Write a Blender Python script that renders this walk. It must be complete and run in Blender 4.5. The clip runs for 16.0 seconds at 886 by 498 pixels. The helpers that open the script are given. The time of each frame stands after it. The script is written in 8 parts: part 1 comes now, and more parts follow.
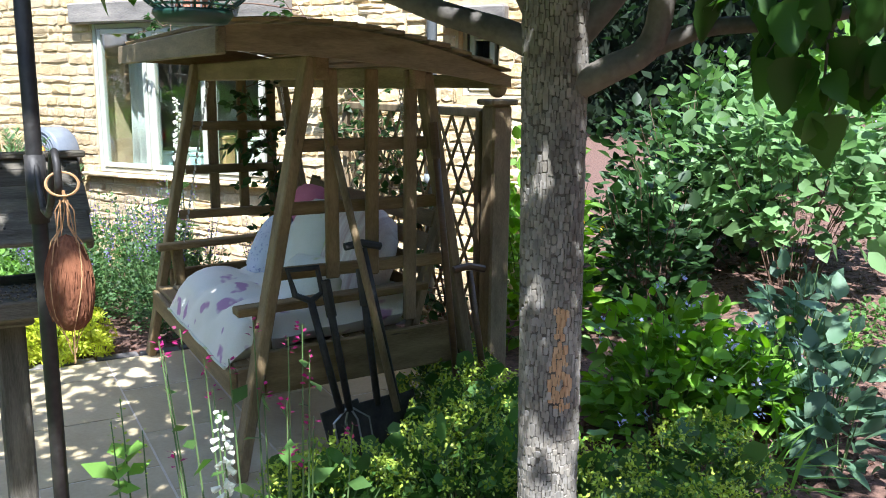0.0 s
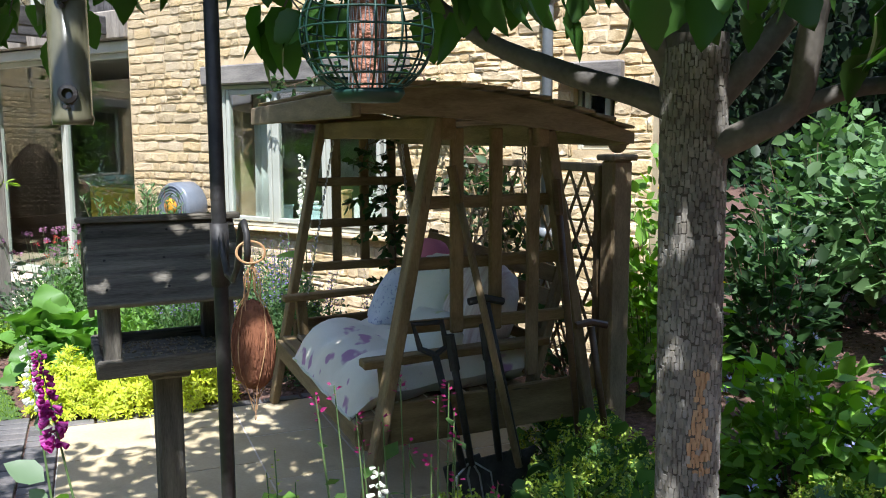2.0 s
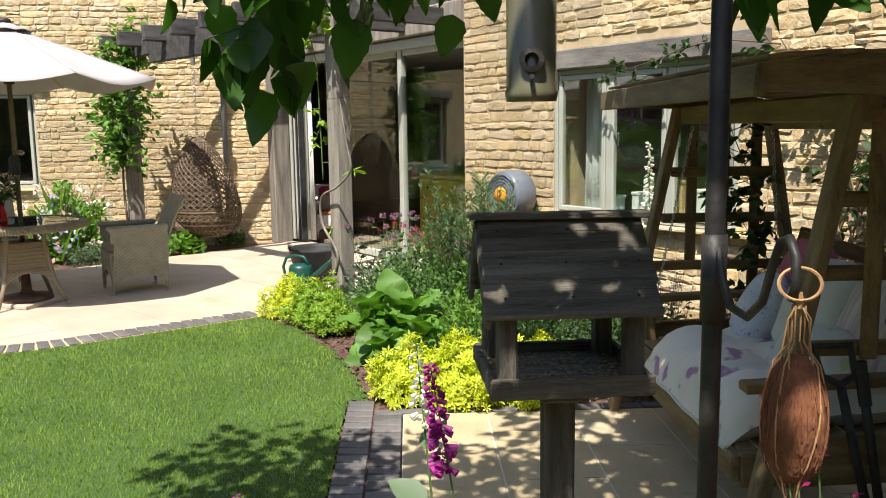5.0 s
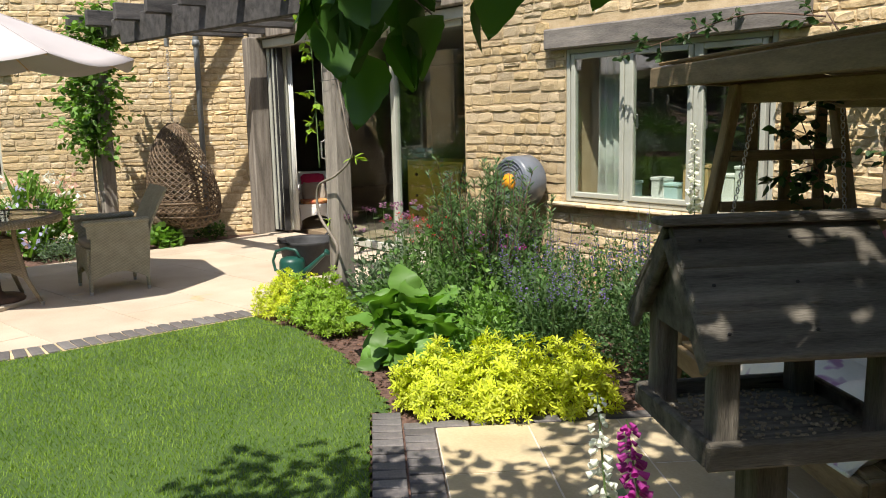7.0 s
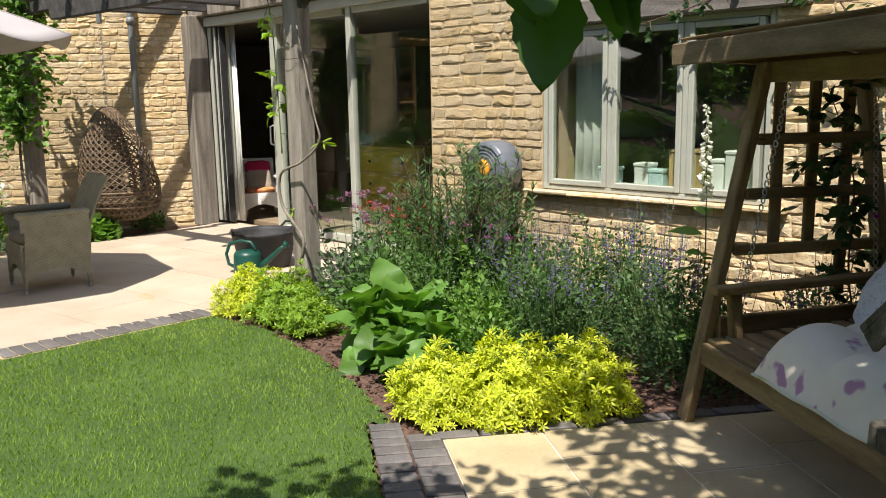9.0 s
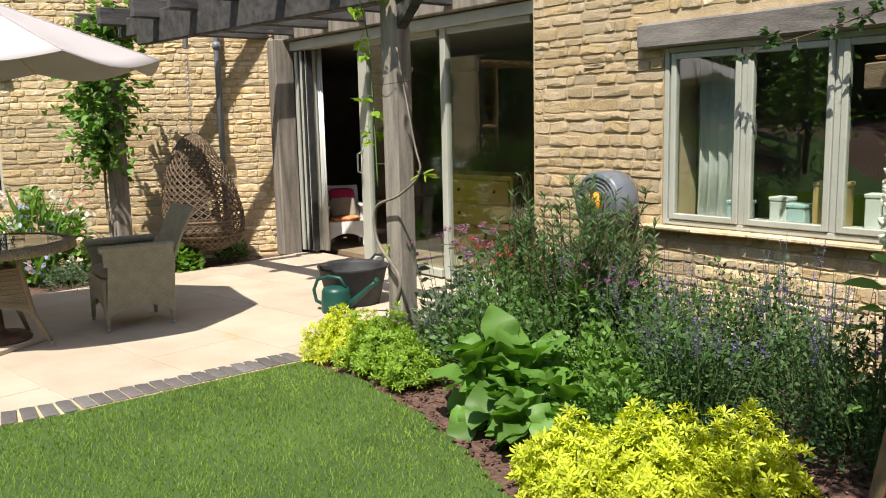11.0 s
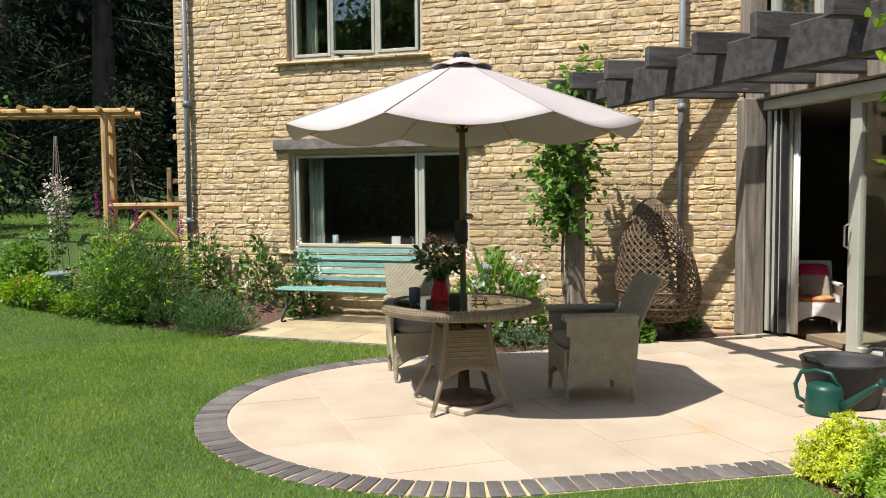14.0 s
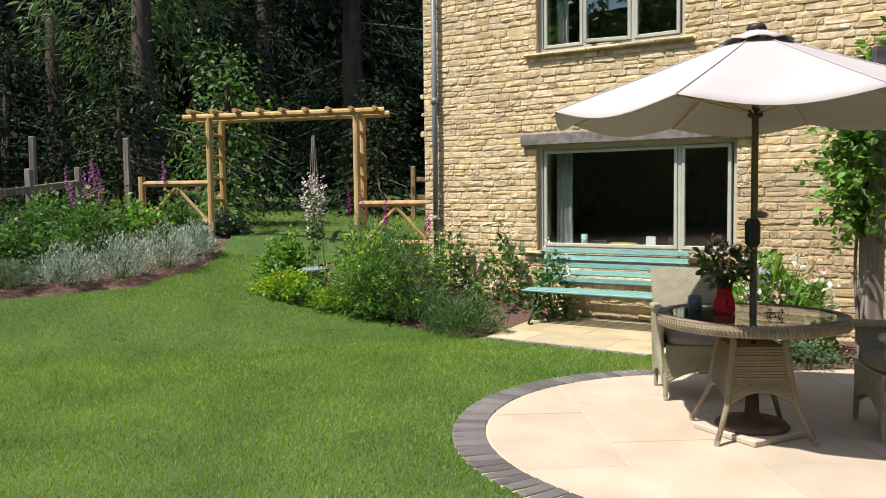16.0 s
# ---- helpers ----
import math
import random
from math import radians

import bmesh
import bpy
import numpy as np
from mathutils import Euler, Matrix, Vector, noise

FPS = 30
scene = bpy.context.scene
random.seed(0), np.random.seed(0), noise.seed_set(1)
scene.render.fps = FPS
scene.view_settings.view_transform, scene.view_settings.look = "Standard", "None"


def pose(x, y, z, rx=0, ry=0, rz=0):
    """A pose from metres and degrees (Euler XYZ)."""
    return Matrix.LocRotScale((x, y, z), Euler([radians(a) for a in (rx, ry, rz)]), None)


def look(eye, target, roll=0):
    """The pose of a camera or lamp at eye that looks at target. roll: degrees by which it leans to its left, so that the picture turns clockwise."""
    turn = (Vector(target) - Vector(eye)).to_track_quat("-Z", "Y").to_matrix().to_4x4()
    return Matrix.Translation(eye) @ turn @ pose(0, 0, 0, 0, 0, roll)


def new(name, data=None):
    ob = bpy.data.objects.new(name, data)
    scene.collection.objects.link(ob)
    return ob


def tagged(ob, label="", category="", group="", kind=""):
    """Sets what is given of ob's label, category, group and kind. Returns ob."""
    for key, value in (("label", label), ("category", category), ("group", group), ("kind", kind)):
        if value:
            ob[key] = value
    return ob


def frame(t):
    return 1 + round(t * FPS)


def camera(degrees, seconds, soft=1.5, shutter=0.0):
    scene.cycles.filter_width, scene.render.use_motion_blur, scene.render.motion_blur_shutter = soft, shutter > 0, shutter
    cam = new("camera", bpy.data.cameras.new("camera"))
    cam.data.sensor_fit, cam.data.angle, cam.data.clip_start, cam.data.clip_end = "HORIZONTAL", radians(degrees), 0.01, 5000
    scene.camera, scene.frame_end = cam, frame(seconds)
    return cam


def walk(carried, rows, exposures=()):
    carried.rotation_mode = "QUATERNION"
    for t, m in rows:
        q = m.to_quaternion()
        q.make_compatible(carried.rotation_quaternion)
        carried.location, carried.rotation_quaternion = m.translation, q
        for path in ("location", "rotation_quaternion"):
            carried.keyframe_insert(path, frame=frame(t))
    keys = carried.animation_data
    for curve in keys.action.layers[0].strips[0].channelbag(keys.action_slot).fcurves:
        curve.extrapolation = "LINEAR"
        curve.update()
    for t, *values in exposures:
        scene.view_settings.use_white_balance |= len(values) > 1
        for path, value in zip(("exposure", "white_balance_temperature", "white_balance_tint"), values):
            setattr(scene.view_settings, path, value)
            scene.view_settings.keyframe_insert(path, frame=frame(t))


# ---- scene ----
cam = camera(55.4, 16.0, soft=1.0)
PATH = [
    (0, (0.308, 0.821, 1.502), (-0.561, 2.583, 1.126), 0.6),
    (0.5, (0.299, 0.815, 1.52), (-0.592, 2.581, 1.222), 0.4),
    (1, (0.288, 0.8, 1.531), (-0.649, 2.547, 1.269), -0.2),
    (1.5, (0.273, 0.774, 1.534), (-0.734, 2.482, 1.274), -0.6),
    (2, (0.25, 0.747, 1.533), (-0.836, 2.405, 1.271), -0.1),
    (2.5, (0.209, 0.749, 1.528), (-0.987, 2.33, 1.26), -0.2),
    (3, (0.132, 0.785, 1.534), (-1.175, 2.274, 1.267), -0.6),
    (3.5, (0.066, 0.84, 1.539), (-1.378, 2.202, 1.291), -0.7),
    (4, (0.016, 0.87, 1.531), (-1.543, 2.095, 1.271), -1.0),
    (4.5, (-0.078, 0.885, 1.522), (-1.678, 2.049, 1.236), -0.9),
    (5, (-0.188, 0.845, 1.524), (-1.78, 2.021, 1.24), -0.8),
    (7.5, (-0.904, 0.847, 1.509), (-2.413, 2.115, 1.169), -1.3),
    (8, (-1.032, 0.823, 1.493), (-2.508, 2.125, 1.134), -1.2),
    (10.5, (-1.736, 0.93, 1.483), (-3.109, 2.348, 1.161), -1.1),
    (11, (-1.881, 1.022, 1.525), (-3.413, 2.273, 1.225), -1.3),
    (11.5, (-1.997, 1.11, 1.472), (-3.653, 2.2, 1.21), -1.5),
    (12, (-2.1, 1.095, 1.515), (-3.841, 2.057, 1.299), -1.4),
    (12.5, (-2.23, 1.067, 1.522), (-4.068, 1.841, 1.371), -1.8),
    (13, (-2.368, 0.999, 1.51), (-4.25, 1.661, 1.361), -1.8),
    (13.5, (-2.482, 0.958, 1.5), (-4.393, 1.525, 1.341), -1.0),
    (14, (-2.612, 0.965, 1.523), (-4.57, 1.354, 1.392), -0.5),
    (14.5, (-2.764, 0.981, 1.528), (-4.751, 1.16, 1.392), -0.5),
    (15, (-2.87, 0.924, 1.524), (-4.864, 0.971, 1.388), -0.7),
    (15.5, (-3.055, 0.832, 1.522), (-5.051, 0.776, 1.415), -1.0),
    (16, (-3.17, 0.736, 1.508), (-5.161, 0.593, 1.379), -0.7),
]
EXPOSURES = [(0, 1.88, 5600, 10), (0.6, 1.68, 5600, 10), (1.5, 1.36, 5650, 10), (2.5, 1.18, 5800, 10), (3.5, 1.04, 6200, 10), (5, 0.86, 6500, 10), (8, 0.67, 6600, 10), (10.5, 0.70, 6600, 10), (12.5, 0.47, 6500, 10), (16, 0.58, 6500, 10)]
walk(cam, [(t, look(eye, target, roll)) for t, eye, target, roll in PATH], EXPOSURES)

# ---- light ----
SUN_TO = Vector((0.50, -0.78, 1.63)).normalized()
sun = new("sun", bpy.data.lights.new("sun", "SUN"))
sun.data.energy, sun.data.angle, sun.data.color = 5.0, radians(0.53), (1.0, 0.95, 0.86)
sun.matrix_world = look(tuple(SUN_TO * 30), (0, 0, 0))
world = bpy.data.worlds.new("sky")
scene.world = world
world.use_nodes = True
wn = world.node_tree
sky = wn.nodes.new("ShaderNodeTexSky")
sky.sky_type, sky.sun_disc = "NISHITA", False
sky.sun_elevation = math.asin(SUN_TO.z)
sky.sun_rotation = math.atan2(SUN_TO.x, SUN_TO.y)
wn.nodes["Background"].inputs["Strength"].default_value = 0.13
wn.links.new(sky.outputs[0], wn.nodes["Background"].inputs["Color"])

rng = np.random.default_rng(7)
rnd = random.Random(5)


# ---- materials ----
def node_mat(name):
    m = bpy.data.materials.new(name)
    m.use_nodes = True
    nt = m.node_tree
    return m, nt, nt.nodes["Principled BSDF"], nt.nodes["Material Output"]


def surf(name, c1, c2, rough=0.7, scale=6.0, grain=60.0, bump=0.3, stretch=(1, 1, 1), metal=0.0, vary=0.0, spec=0.4, island=False, space="Object", spots=None):
    """Two-scale noise between two colours, with grain and relief."""
    m, nt, bsdf, out = node_mat(name)
    N, L = nt.nodes.new, nt.links.new
    tc, mp = N("ShaderNodeTexCoord"), N("ShaderNodeMapping")
    mp.inputs["Scale"].default_value = stretch
    L(tc.outputs[space], mp.inputs["Vector"])
    big, fine = N("ShaderNodeTexNoise"), N("ShaderNodeTexNoise")
    big.inputs["Scale"].default_value, big.inputs["Detail"].default_value = scale, 4
    fine.inputs["Scale"].default_value, fine.inputs["Detail"].default_value = grain, 3
    L(mp.outputs[0], big.inputs["Vector"])
    L(mp.outputs[0], fine.inputs["Vector"])
    mix = N("ShaderNodeMath")
    mix.operation = "MULTIPLY_ADD"
    L(fine.outputs[0], mix.inputs[0])
    mix.inputs[1].default_value = 0.45
    L(big.outputs[0], mix.inputs[2])
    ramp = N("ShaderNodeValToRGB")
    ramp.color_ramp.elements[0].position, ramp.color_ramp.elements[1].position = 0.5, 0.95
    ramp.color_ramp.elements[0].color, ramp.color_ramp.elements[1].color = (*c1, 1), (*c2, 1)
    L(mix.outputs[0], ramp.inputs[0])
    col = ramp.outputs[0]
    if spots:
        vor = N("ShaderNodeTexNoise")
        vor.inputs["Scale"].default_value, vor.inputs["Detail"].default_value = spots[1], 2
        L(mp.outputs[0], vor.inputs["Vector"])
        rr = N("ShaderNodeValToRGB")
        rr.color_ramp.elements[0].position, rr.color_ramp.elements[1].position = spots[2], spots[2] + 0.05
        L(vor.outputs[0], rr.inputs[0])
        mx = N("ShaderNodeMix")
        mx.data_type = "RGBA"
        L(rr.outputs[0], mx.inputs[0])
        L(col, mx.inputs[6])
        mx.inputs[7].default_value = (*spots[0], 1)
        col = mx.outputs[2]
    if vary:
        src = N("ShaderNodeNewGeometry").outputs["Random Per Island"] if island else N("ShaderNodeObjectInfo").outputs["Random"]
        hsv, mr, mh = N("ShaderNodeHueSaturation"), N("ShaderNodeMapRange"), N("ShaderNodeMapRange")
        mr.inputs["To Min"].default_value, mr.inputs["To Max"].default_value = 1 - vary, 1 + vary
        wob = N("ShaderNodeMath")
        wob.operation = "FRACT"
        mul = N("ShaderNodeMath")
        mul.operation = "MULTIPLY"
        mul.inputs[1].default_value = 7.31
        L(src, mul.inputs[0])
        L(mul.outputs[0], wob.inputs[0])
        mh.inputs["To Min"].default_value, mh.inputs["To Max"].default_value = 1 - vary * 0.7, 1 + vary * 0.7
        L(src, mr.inputs["Value"])
        L(wob.outputs[0], mh.inputs["Value"])
        L(mr.outputs[0], hsv.inputs["Value"])
        L(mh.outputs[0], hsv.inputs["Saturation"])
        L(col, hsv.inputs["Color"])
        col = hsv.outputs[0]
    L(col, bsdf.inputs["Base Color"])
    bsdf.inputs["Roughness"].default_value, bsdf.inputs["Metallic"].default_value = rough, metal
    bsdf.inputs["Specular IOR Level"].default_value = spec
    if bump:
        b = N("ShaderNodeBump")
        b.inputs["Strength"].default_value, b.inputs["Distance"].default_value = bump, 0.01
        L(mix.outputs[0], b.inputs["Height"])
        L(b.outputs[0], bsdf.inputs["Normal"])
    return m


def leafy(name, c1, c2, trans=0.35, rough=0.5, patches=0.0):
    """Leaf or petal: colour differs from leaf to leaf, some light passes through."""
    m, nt, bsdf, out = node_mat(name)
    N, L = nt.nodes.new, nt.links.new
    geo, ramp = N("ShaderNodeNewGeometry"), N("ShaderNodeValToRGB")
    ramp.color_ramp.elements[0].color, ramp.color_ramp.elements[1].color = (*c1, 1), (*c2, 1)
    if patches:
        tc, nz, ad = N("ShaderNodeTexCoord"), N("ShaderNodeTexNoise"), N("ShaderNodeMath")
        nz.inputs["Scale"].default_value, nz.inputs["Detail"].default_value = patches, 5
        L(tc.outputs["Object"], nz.inputs["Vector"])
        ad.operation = "MULTIPLY_ADD"
        L(nz.outputs[0], ad.inputs[0])
        ad.inputs[1].default_value = 1.5
        sh = N("ShaderNodeMath")
        sh.operation = "MULTIPLY_ADD"
        L(geo.outputs["Random Per Island"], sh.inputs[0])
        sh.inputs[1].default_value, sh.inputs[2].default_value = 0.55, -0.52
        L(sh.outputs[0], ad.inputs[2])
        L(ad.outputs[0], ramp.inputs[0])
    else:
        L(geo.outputs["Random Per Island"], ramp.inputs[0])
    tr, mx = N("ShaderNodeBsdfTranslucent"), N("ShaderNodeMixShader")
    hs = N("ShaderNodeHueSaturation")
    hs.inputs["Saturation"].default_value, hs.inputs["Value"].default_value = 1.15, 1.5
    L(ramp.outputs[0], hs.inputs["Color"])
    L(hs.outputs[0], tr.inputs["Color"])
    L(ramp.outputs[0], bsdf.inputs["Base Color"])
    bsdf.inputs["Roughness"].default_value = rough
    bsdf.inputs["Specular IOR Level"].default_value = 0.35
    mx.inputs[0].default_value = trans
    L(bsdf.outputs[0], mx.inputs[1])
    L(tr.outputs[0], mx.inputs[2])
    L(mx.outputs[0], out.inputs["Surface"])
    return m


def glazing(name, tint=(0.9, 0.95, 0.93), gloss=0.06):
    m, nt, bsdf, out = node_mat(name)
    N, L = nt.nodes.new, nt.links.new
    fr, gl, tp, mx = N("ShaderNodeLayerWeight"), N("ShaderNodeBsdfGlossy"), N("ShaderNodeBsdfTransparent"), N("ShaderNodeMixShader")
    gl.inputs["Roughness"].default_value = 0.01
    tp.inputs["Color"].default_value = (*tint, 1)
    fr.inputs["Blend"].default_value = 0.5
    pw, ma = N("ShaderNodeMath"), N("ShaderNodeMath")
    pw.operation, ma.operation = "POWER", "MULTIPLY_ADD"
    L(fr.outputs["Facing"], pw.inputs[0])
    pw.inputs[1].default_value = 3.5
    L(pw.outputs[0], ma.inputs[0])
    ma.inputs[1].default_value, ma.inputs[2].default_value = 0.7, gloss
    L(ma.outputs[0], mx.inputs[0])
    L(tp.outputs[0], mx.inputs[1])
    L(gl.outputs[0], mx.inputs[2])
    L(mx.outputs[0], out.inputs["Surface"])
    return m


def weave(name, c1, c2, pitch=150.0):
    """Woven cane: strands go over and under upright stakes; hollows sit deeper and take the darker colour."""
    m, nt, bsdf, out = node_mat(name)
    N, L = nt.nodes.new, nt.links.new
    tc, sp, sm, cb = N("ShaderNodeTexCoord"), N("ShaderNodeSeparateXYZ"), N("ShaderNodeMath"), N("ShaderNodeCombineXYZ")
    L(tc.outputs["Object"], sp.inputs[0])
    sm.operation = "ADD"
    L(sp.outputs[0], sm.inputs[0])
    L(sp.outputs[1], sm.inputs[1])
    L(sm.outputs[0], cb.inputs[0])
    L(sp.outputs[2], cb.inputs[2])
    hs = []
    for axis, k in ((0, 0.4), (2, 1.0)):
        mu, sn = N("ShaderNodeMath"), N("ShaderNodeMath")
        mu.operation, sn.operation = "MULTIPLY", "SINE"
        mu.inputs[1].default_value = pitch * k * math.pi
        L((sm.outputs[0], None, sp.outputs[2])[axis], mu.inputs[0])
        L(mu.outputs[0], sn.inputs[0])
        hs.append(sn)
    pr, nz, ad = N("ShaderNodeMath"), N("ShaderNodeTexNoise"), N("ShaderNodeMath")
    pr.operation, ad.operation = "MULTIPLY", "MULTIPLY_ADD"
    L(hs[0].outputs[0], pr.inputs[0])
    L(hs[1].outputs[0], pr.inputs[1])
    nz.inputs["Scale"].default_value, nz.inputs["Detail"].default_value = 14, 4
    L(tc.outputs["Object"], nz.inputs["Vector"])
    L(pr.outputs[0], ad.inputs[0])
    ad.inputs[1].default_value = 0.2
    calm = N("ShaderNodeMath")
    calm.operation = "MULTIPLY_ADD"
    L(nz.outputs[0], calm.inputs[0])
    calm.inputs[1].default_value, calm.inputs[2].default_value = 0.4, 0.3
    L(calm.outputs[0], ad.inputs[2])
    ramp, b = N("ShaderNodeValToRGB"), N("ShaderNodeBump")
    ramp.color_ramp.elements[0].position, ramp.color_ramp.elements[1].position = 0.2, 0.75
    ramp.color_ramp.elements[0].color, ramp.color_ramp.elements[1].color = (*c1, 1), (*c2, 1)
    L(ad.outputs[0], ramp.inputs[0])
    L(ramp.outputs[0], bsdf.inputs["Base Color"])
    bsdf.inputs["Roughness"].default_value = 0.6
    b.inputs["Strength"].default_value, b.inputs["Distance"].default_value = 0.6, 0.003
    L(pr.outputs[0], b.inputs["Height"])
    L(b.outputs[0], bsdf.inputs["Normal"])
    return m


STONE = surf("limestone_rubble", (0.43, 0.31, 0.165), (0.67, 0.53, 0.335), 0.92, 14, 60, 1.0, vary=0.17, spots=((0.66, 0.58, 0.45), 11, 0.66))
STONE_J = surf("limestone_rubble_joined", (0.43, 0.31, 0.165), (0.67, 0.53, 0.335), 0.92, 14, 60, 1.0, vary=0.17, island=True, spots=((0.66, 0.58, 0.45), 11, 0.66))
MORTAR = surf("lime_mortar", (0.42, 0.31, 0.175), (0.57, 0.45, 0.29), 0.95, 8, 90, 0.6)
SLAB = surf("sawn_limestone_paving", (0.39, 0.315, 0.238), (0.475, 0.402, 0.316), 0.75, 2.2, 70, 0.08, vary=0.05, spots=((0.47, 0.33, 0.2), 2.6, 0.68))
SLAB_Y = surf("yellow_sandstone_paving", (0.36, 0.285, 0.17), (0.47, 0.385, 0.245), 0.8, 3, 60, 0.15, vary=0.08, spots=((0.33, 0.27, 0.17), 4, 0.66))
JOINT = surf("pale_jointing", (0.5, 0.42, 0.32), (0.62, 0.55, 0.45), 0.9, 12, 90, 0.2)
BRICK = surf("blue_grey_brick", (0.085, 0.08, 0.08), (0.17, 0.15, 0.14), 0.75, 9, 80, 0.3, vary=0.3)
SOIL = surf("bark_mulch", (0.045, 0.024, 0.018), (0.17, 0.095, 0.07), 0.95, 30, 160, 1.0)
CHIP = surf("mulch_chips", (0.06, 0.032, 0.022), (0.22, 0.125, 0.09), 0.9, 9, 60, 0.2, vary=0.4, island=True)
TURF = surf("turf", (0.03, 0.062, 0.012), (0.06, 0.105, 0.022), 0.95, 1.5, 120, 0.6)
GRASS = leafy("grass_blade", (0.10, 0.198, 0.018), (0.27, 0.375, 0.056), 0.35, 0.55, 1.3)
OAK = surf("weathered_grey_oak", (0.13, 0.11, 0.09), (0.32, 0.28, 0.235), 0.85, 3, 40, 0.5, (6, 6, 0.6), vary=0.15)
OAK_DARK = surf("dark_weathered_oak", (0.028, 0.026, 0.026), (0.095, 0.088, 0.084), 0.8, 2.5, 40, 0.5, (6, 1, 6), vary=0.2, spots=((0.15, 0.14, 0.13), 4, 0.72))
LINTEL = surf("silvered_oak_lintel", (0.10, 0.09, 0.085), (0.24, 0.215, 0.19), 0.85, 3, 40, 0.4, (1, 4, 4))
PINE = surf("treated_pine", (0.13, 0.088, 0.042), (0.28, 0.2, 0.105), 0.8, 4, 50, 0.3, (4, 4, 1.2), vary=0.14, spots=((0.075, 0.055, 0.035), 6, 0.7))
PINE_X = surf("treated_pine_lengthwise", (0.13, 0.088, 0.042), (0.28, 0.2, 0.105), 0.8, 4, 50, 0.3, (0.8, 5, 5), vary=0.14, spots=((0.075, 0.055, 0.035), 6, 0.72))
PINE_Y = surf("treated_pine_crosswise", (0.13, 0.088, 0.042), (0.28, 0.2, 0.105), 0.8, 4, 50, 0.3, (5, 0.8, 5), vary=0.14, spots=((0.075, 0.055, 0.035), 6, 0.72))
RUSTIC = surf("peeled_rustic_pole", (0.36, 0.21, 0.075), (0.56, 0.37, 0.16), 0.7, 3, 40, 0.25, (3, 3, 1), vary=0.1)
TABLEWOOD = surf("old_grey_board", (0.045, 0.040, 0.033), (0.20, 0.178, 0.145), 0.9, 3.5, 60, 0.9, (0.9, 12, 12), vary=0.25, spots=((0.035, 0.03, 0.026), 7, 0.70))
TABLEPOST = surf("old_grey_post", (0.05, 0.044, 0.036), (0.19, 0.168, 0.135), 0.9, 3.5, 60, 0.9, (12, 12, 0.9), vary=0.2)
FRAME = surf("sage_grey_paint", (0.36, 0.365, 0.31), (0.43, 0.435, 0.38), 0.5, 4, 60, 0.05)
TEAL = surf("worn_teal_paint", (0.08, 0.215, 0.197), (0.175, 0.345, 0.315), 0.6, 7, 60, 0.3, (1, 6, 6), vary=0.16, spots=((0.26, 0.28, 0.25), 12, 0.69))
IRON = surf("black_iron", (0.018, 0.017, 0.017), (0.05, 0.045, 0.042), 0.55, 20, 90, 0.3, metal=0.3)
STEEL = surf("galvanised_steel", (0.35, 0.35, 0.36), (0.55, 0.55, 0.56), 0.4, 20, 90, 0.1, metal=0.9)
PIPE = surf("grey_downpipe", (0.14, 0.155, 0.17), (0.2, 0.215, 0.23), 0.45, 5, 60, 0.05)
WICKER = weave("olive_grey_wicker", (0.15, 0.135, 0.09), (0.41, 0.375, 0.275))
WICKER_B = weave("brown_wicker", (0.12, 0.092, 0.057), (0.34, 0.275, 0.19))
RATTAN = surf("dark_rattan", (0.07, 0.047, 0.028), (0.20, 0.14, 0.09), 0.7, 25, 100, 0.4, vary=0.15, island=True)
CANVAS = surf("cream_canvas", (0.385, 0.35, 0.345), (0.44, 0.40, 0.395), 0.9, 2, 200, 0.08)
PADDING = surf("taupe_cushion", (0.23, 0.2, 0.16), (0.32, 0.28, 0.23), 0.9, 6, 200, 0.15)
FLORAL = surf("floral_cotton", (0.70, 0.645, 0.52), (0.82, 0.755, 0.655), 0.9, 5, 180, 0.25, spots=((0.43, 0.24, 0.36), 8, 0.60))
SPRIG = surf("sprigged_cotton", (0.50, 0.51, 0.58), (0.68, 0.68, 0.72), 0.9, 6, 200, 0.1, spots=((0.35, 0.37, 0.5), 60, 0.6))
CREAMCLOTH = surf("cream_cotton", (0.60, 0.58, 0.46), (0.74, 0.72, 0.62), 0.9, 3, 180, 0.1, spots=((0.55, 0.56, 0.3), 9, 0.66))
STRIPE = surf("striped_cotton", (0.45, 0.3, 0.26), (0.76, 0.7, 0.62), 0.9, 3, 120, 0.1, (14, 1, 1))
PINK = surf("pink_cloth", (0.45, 0.12, 0.19), (0.6, 0.2, 0.28), 0.9, 4, 150, 0.1)
CRIMSON = surf("crimson_cloth", (0.3, 0.01, 0.05), (0.45, 0.02, 0.09), 0.85, 4, 150, 0.1)
WHITE = surf("white_paint", (0.72, 0.71, 0.68), (0.82, 0.81, 0.79), 0.55, 6, 100, 0.08)
CURTAIN = surf("pale_curtain", (0.55, 0.56, 0.53), (0.7, 0.7, 0.66), 0.9, 4, 120, 0.1)
RED = surf("red_enamel", (0.42, 0.012, 0.015), (0.5, 0.02, 0.02), 0.25, 5, 60, 0.02, spots=((0.7, 0.6, 0.58), 40, 0.73))
CANGREEN = surf("green_plastic", (0.006, 0.048, 0.036), (0.011, 0.068, 0.052), 0.4, 5, 60, 0.04)
BLACKRUB = surf("black_rubber", (0.018, 0.018, 0.019), (0.04, 0.04, 0.042), 0.65, 9, 80, 0.1)
GREYPLAS = surf("grey_plastic", (0.10, 0.115, 0.14), (0.155, 0.17, 0.20), 0.35, 6, 60, 0.04)
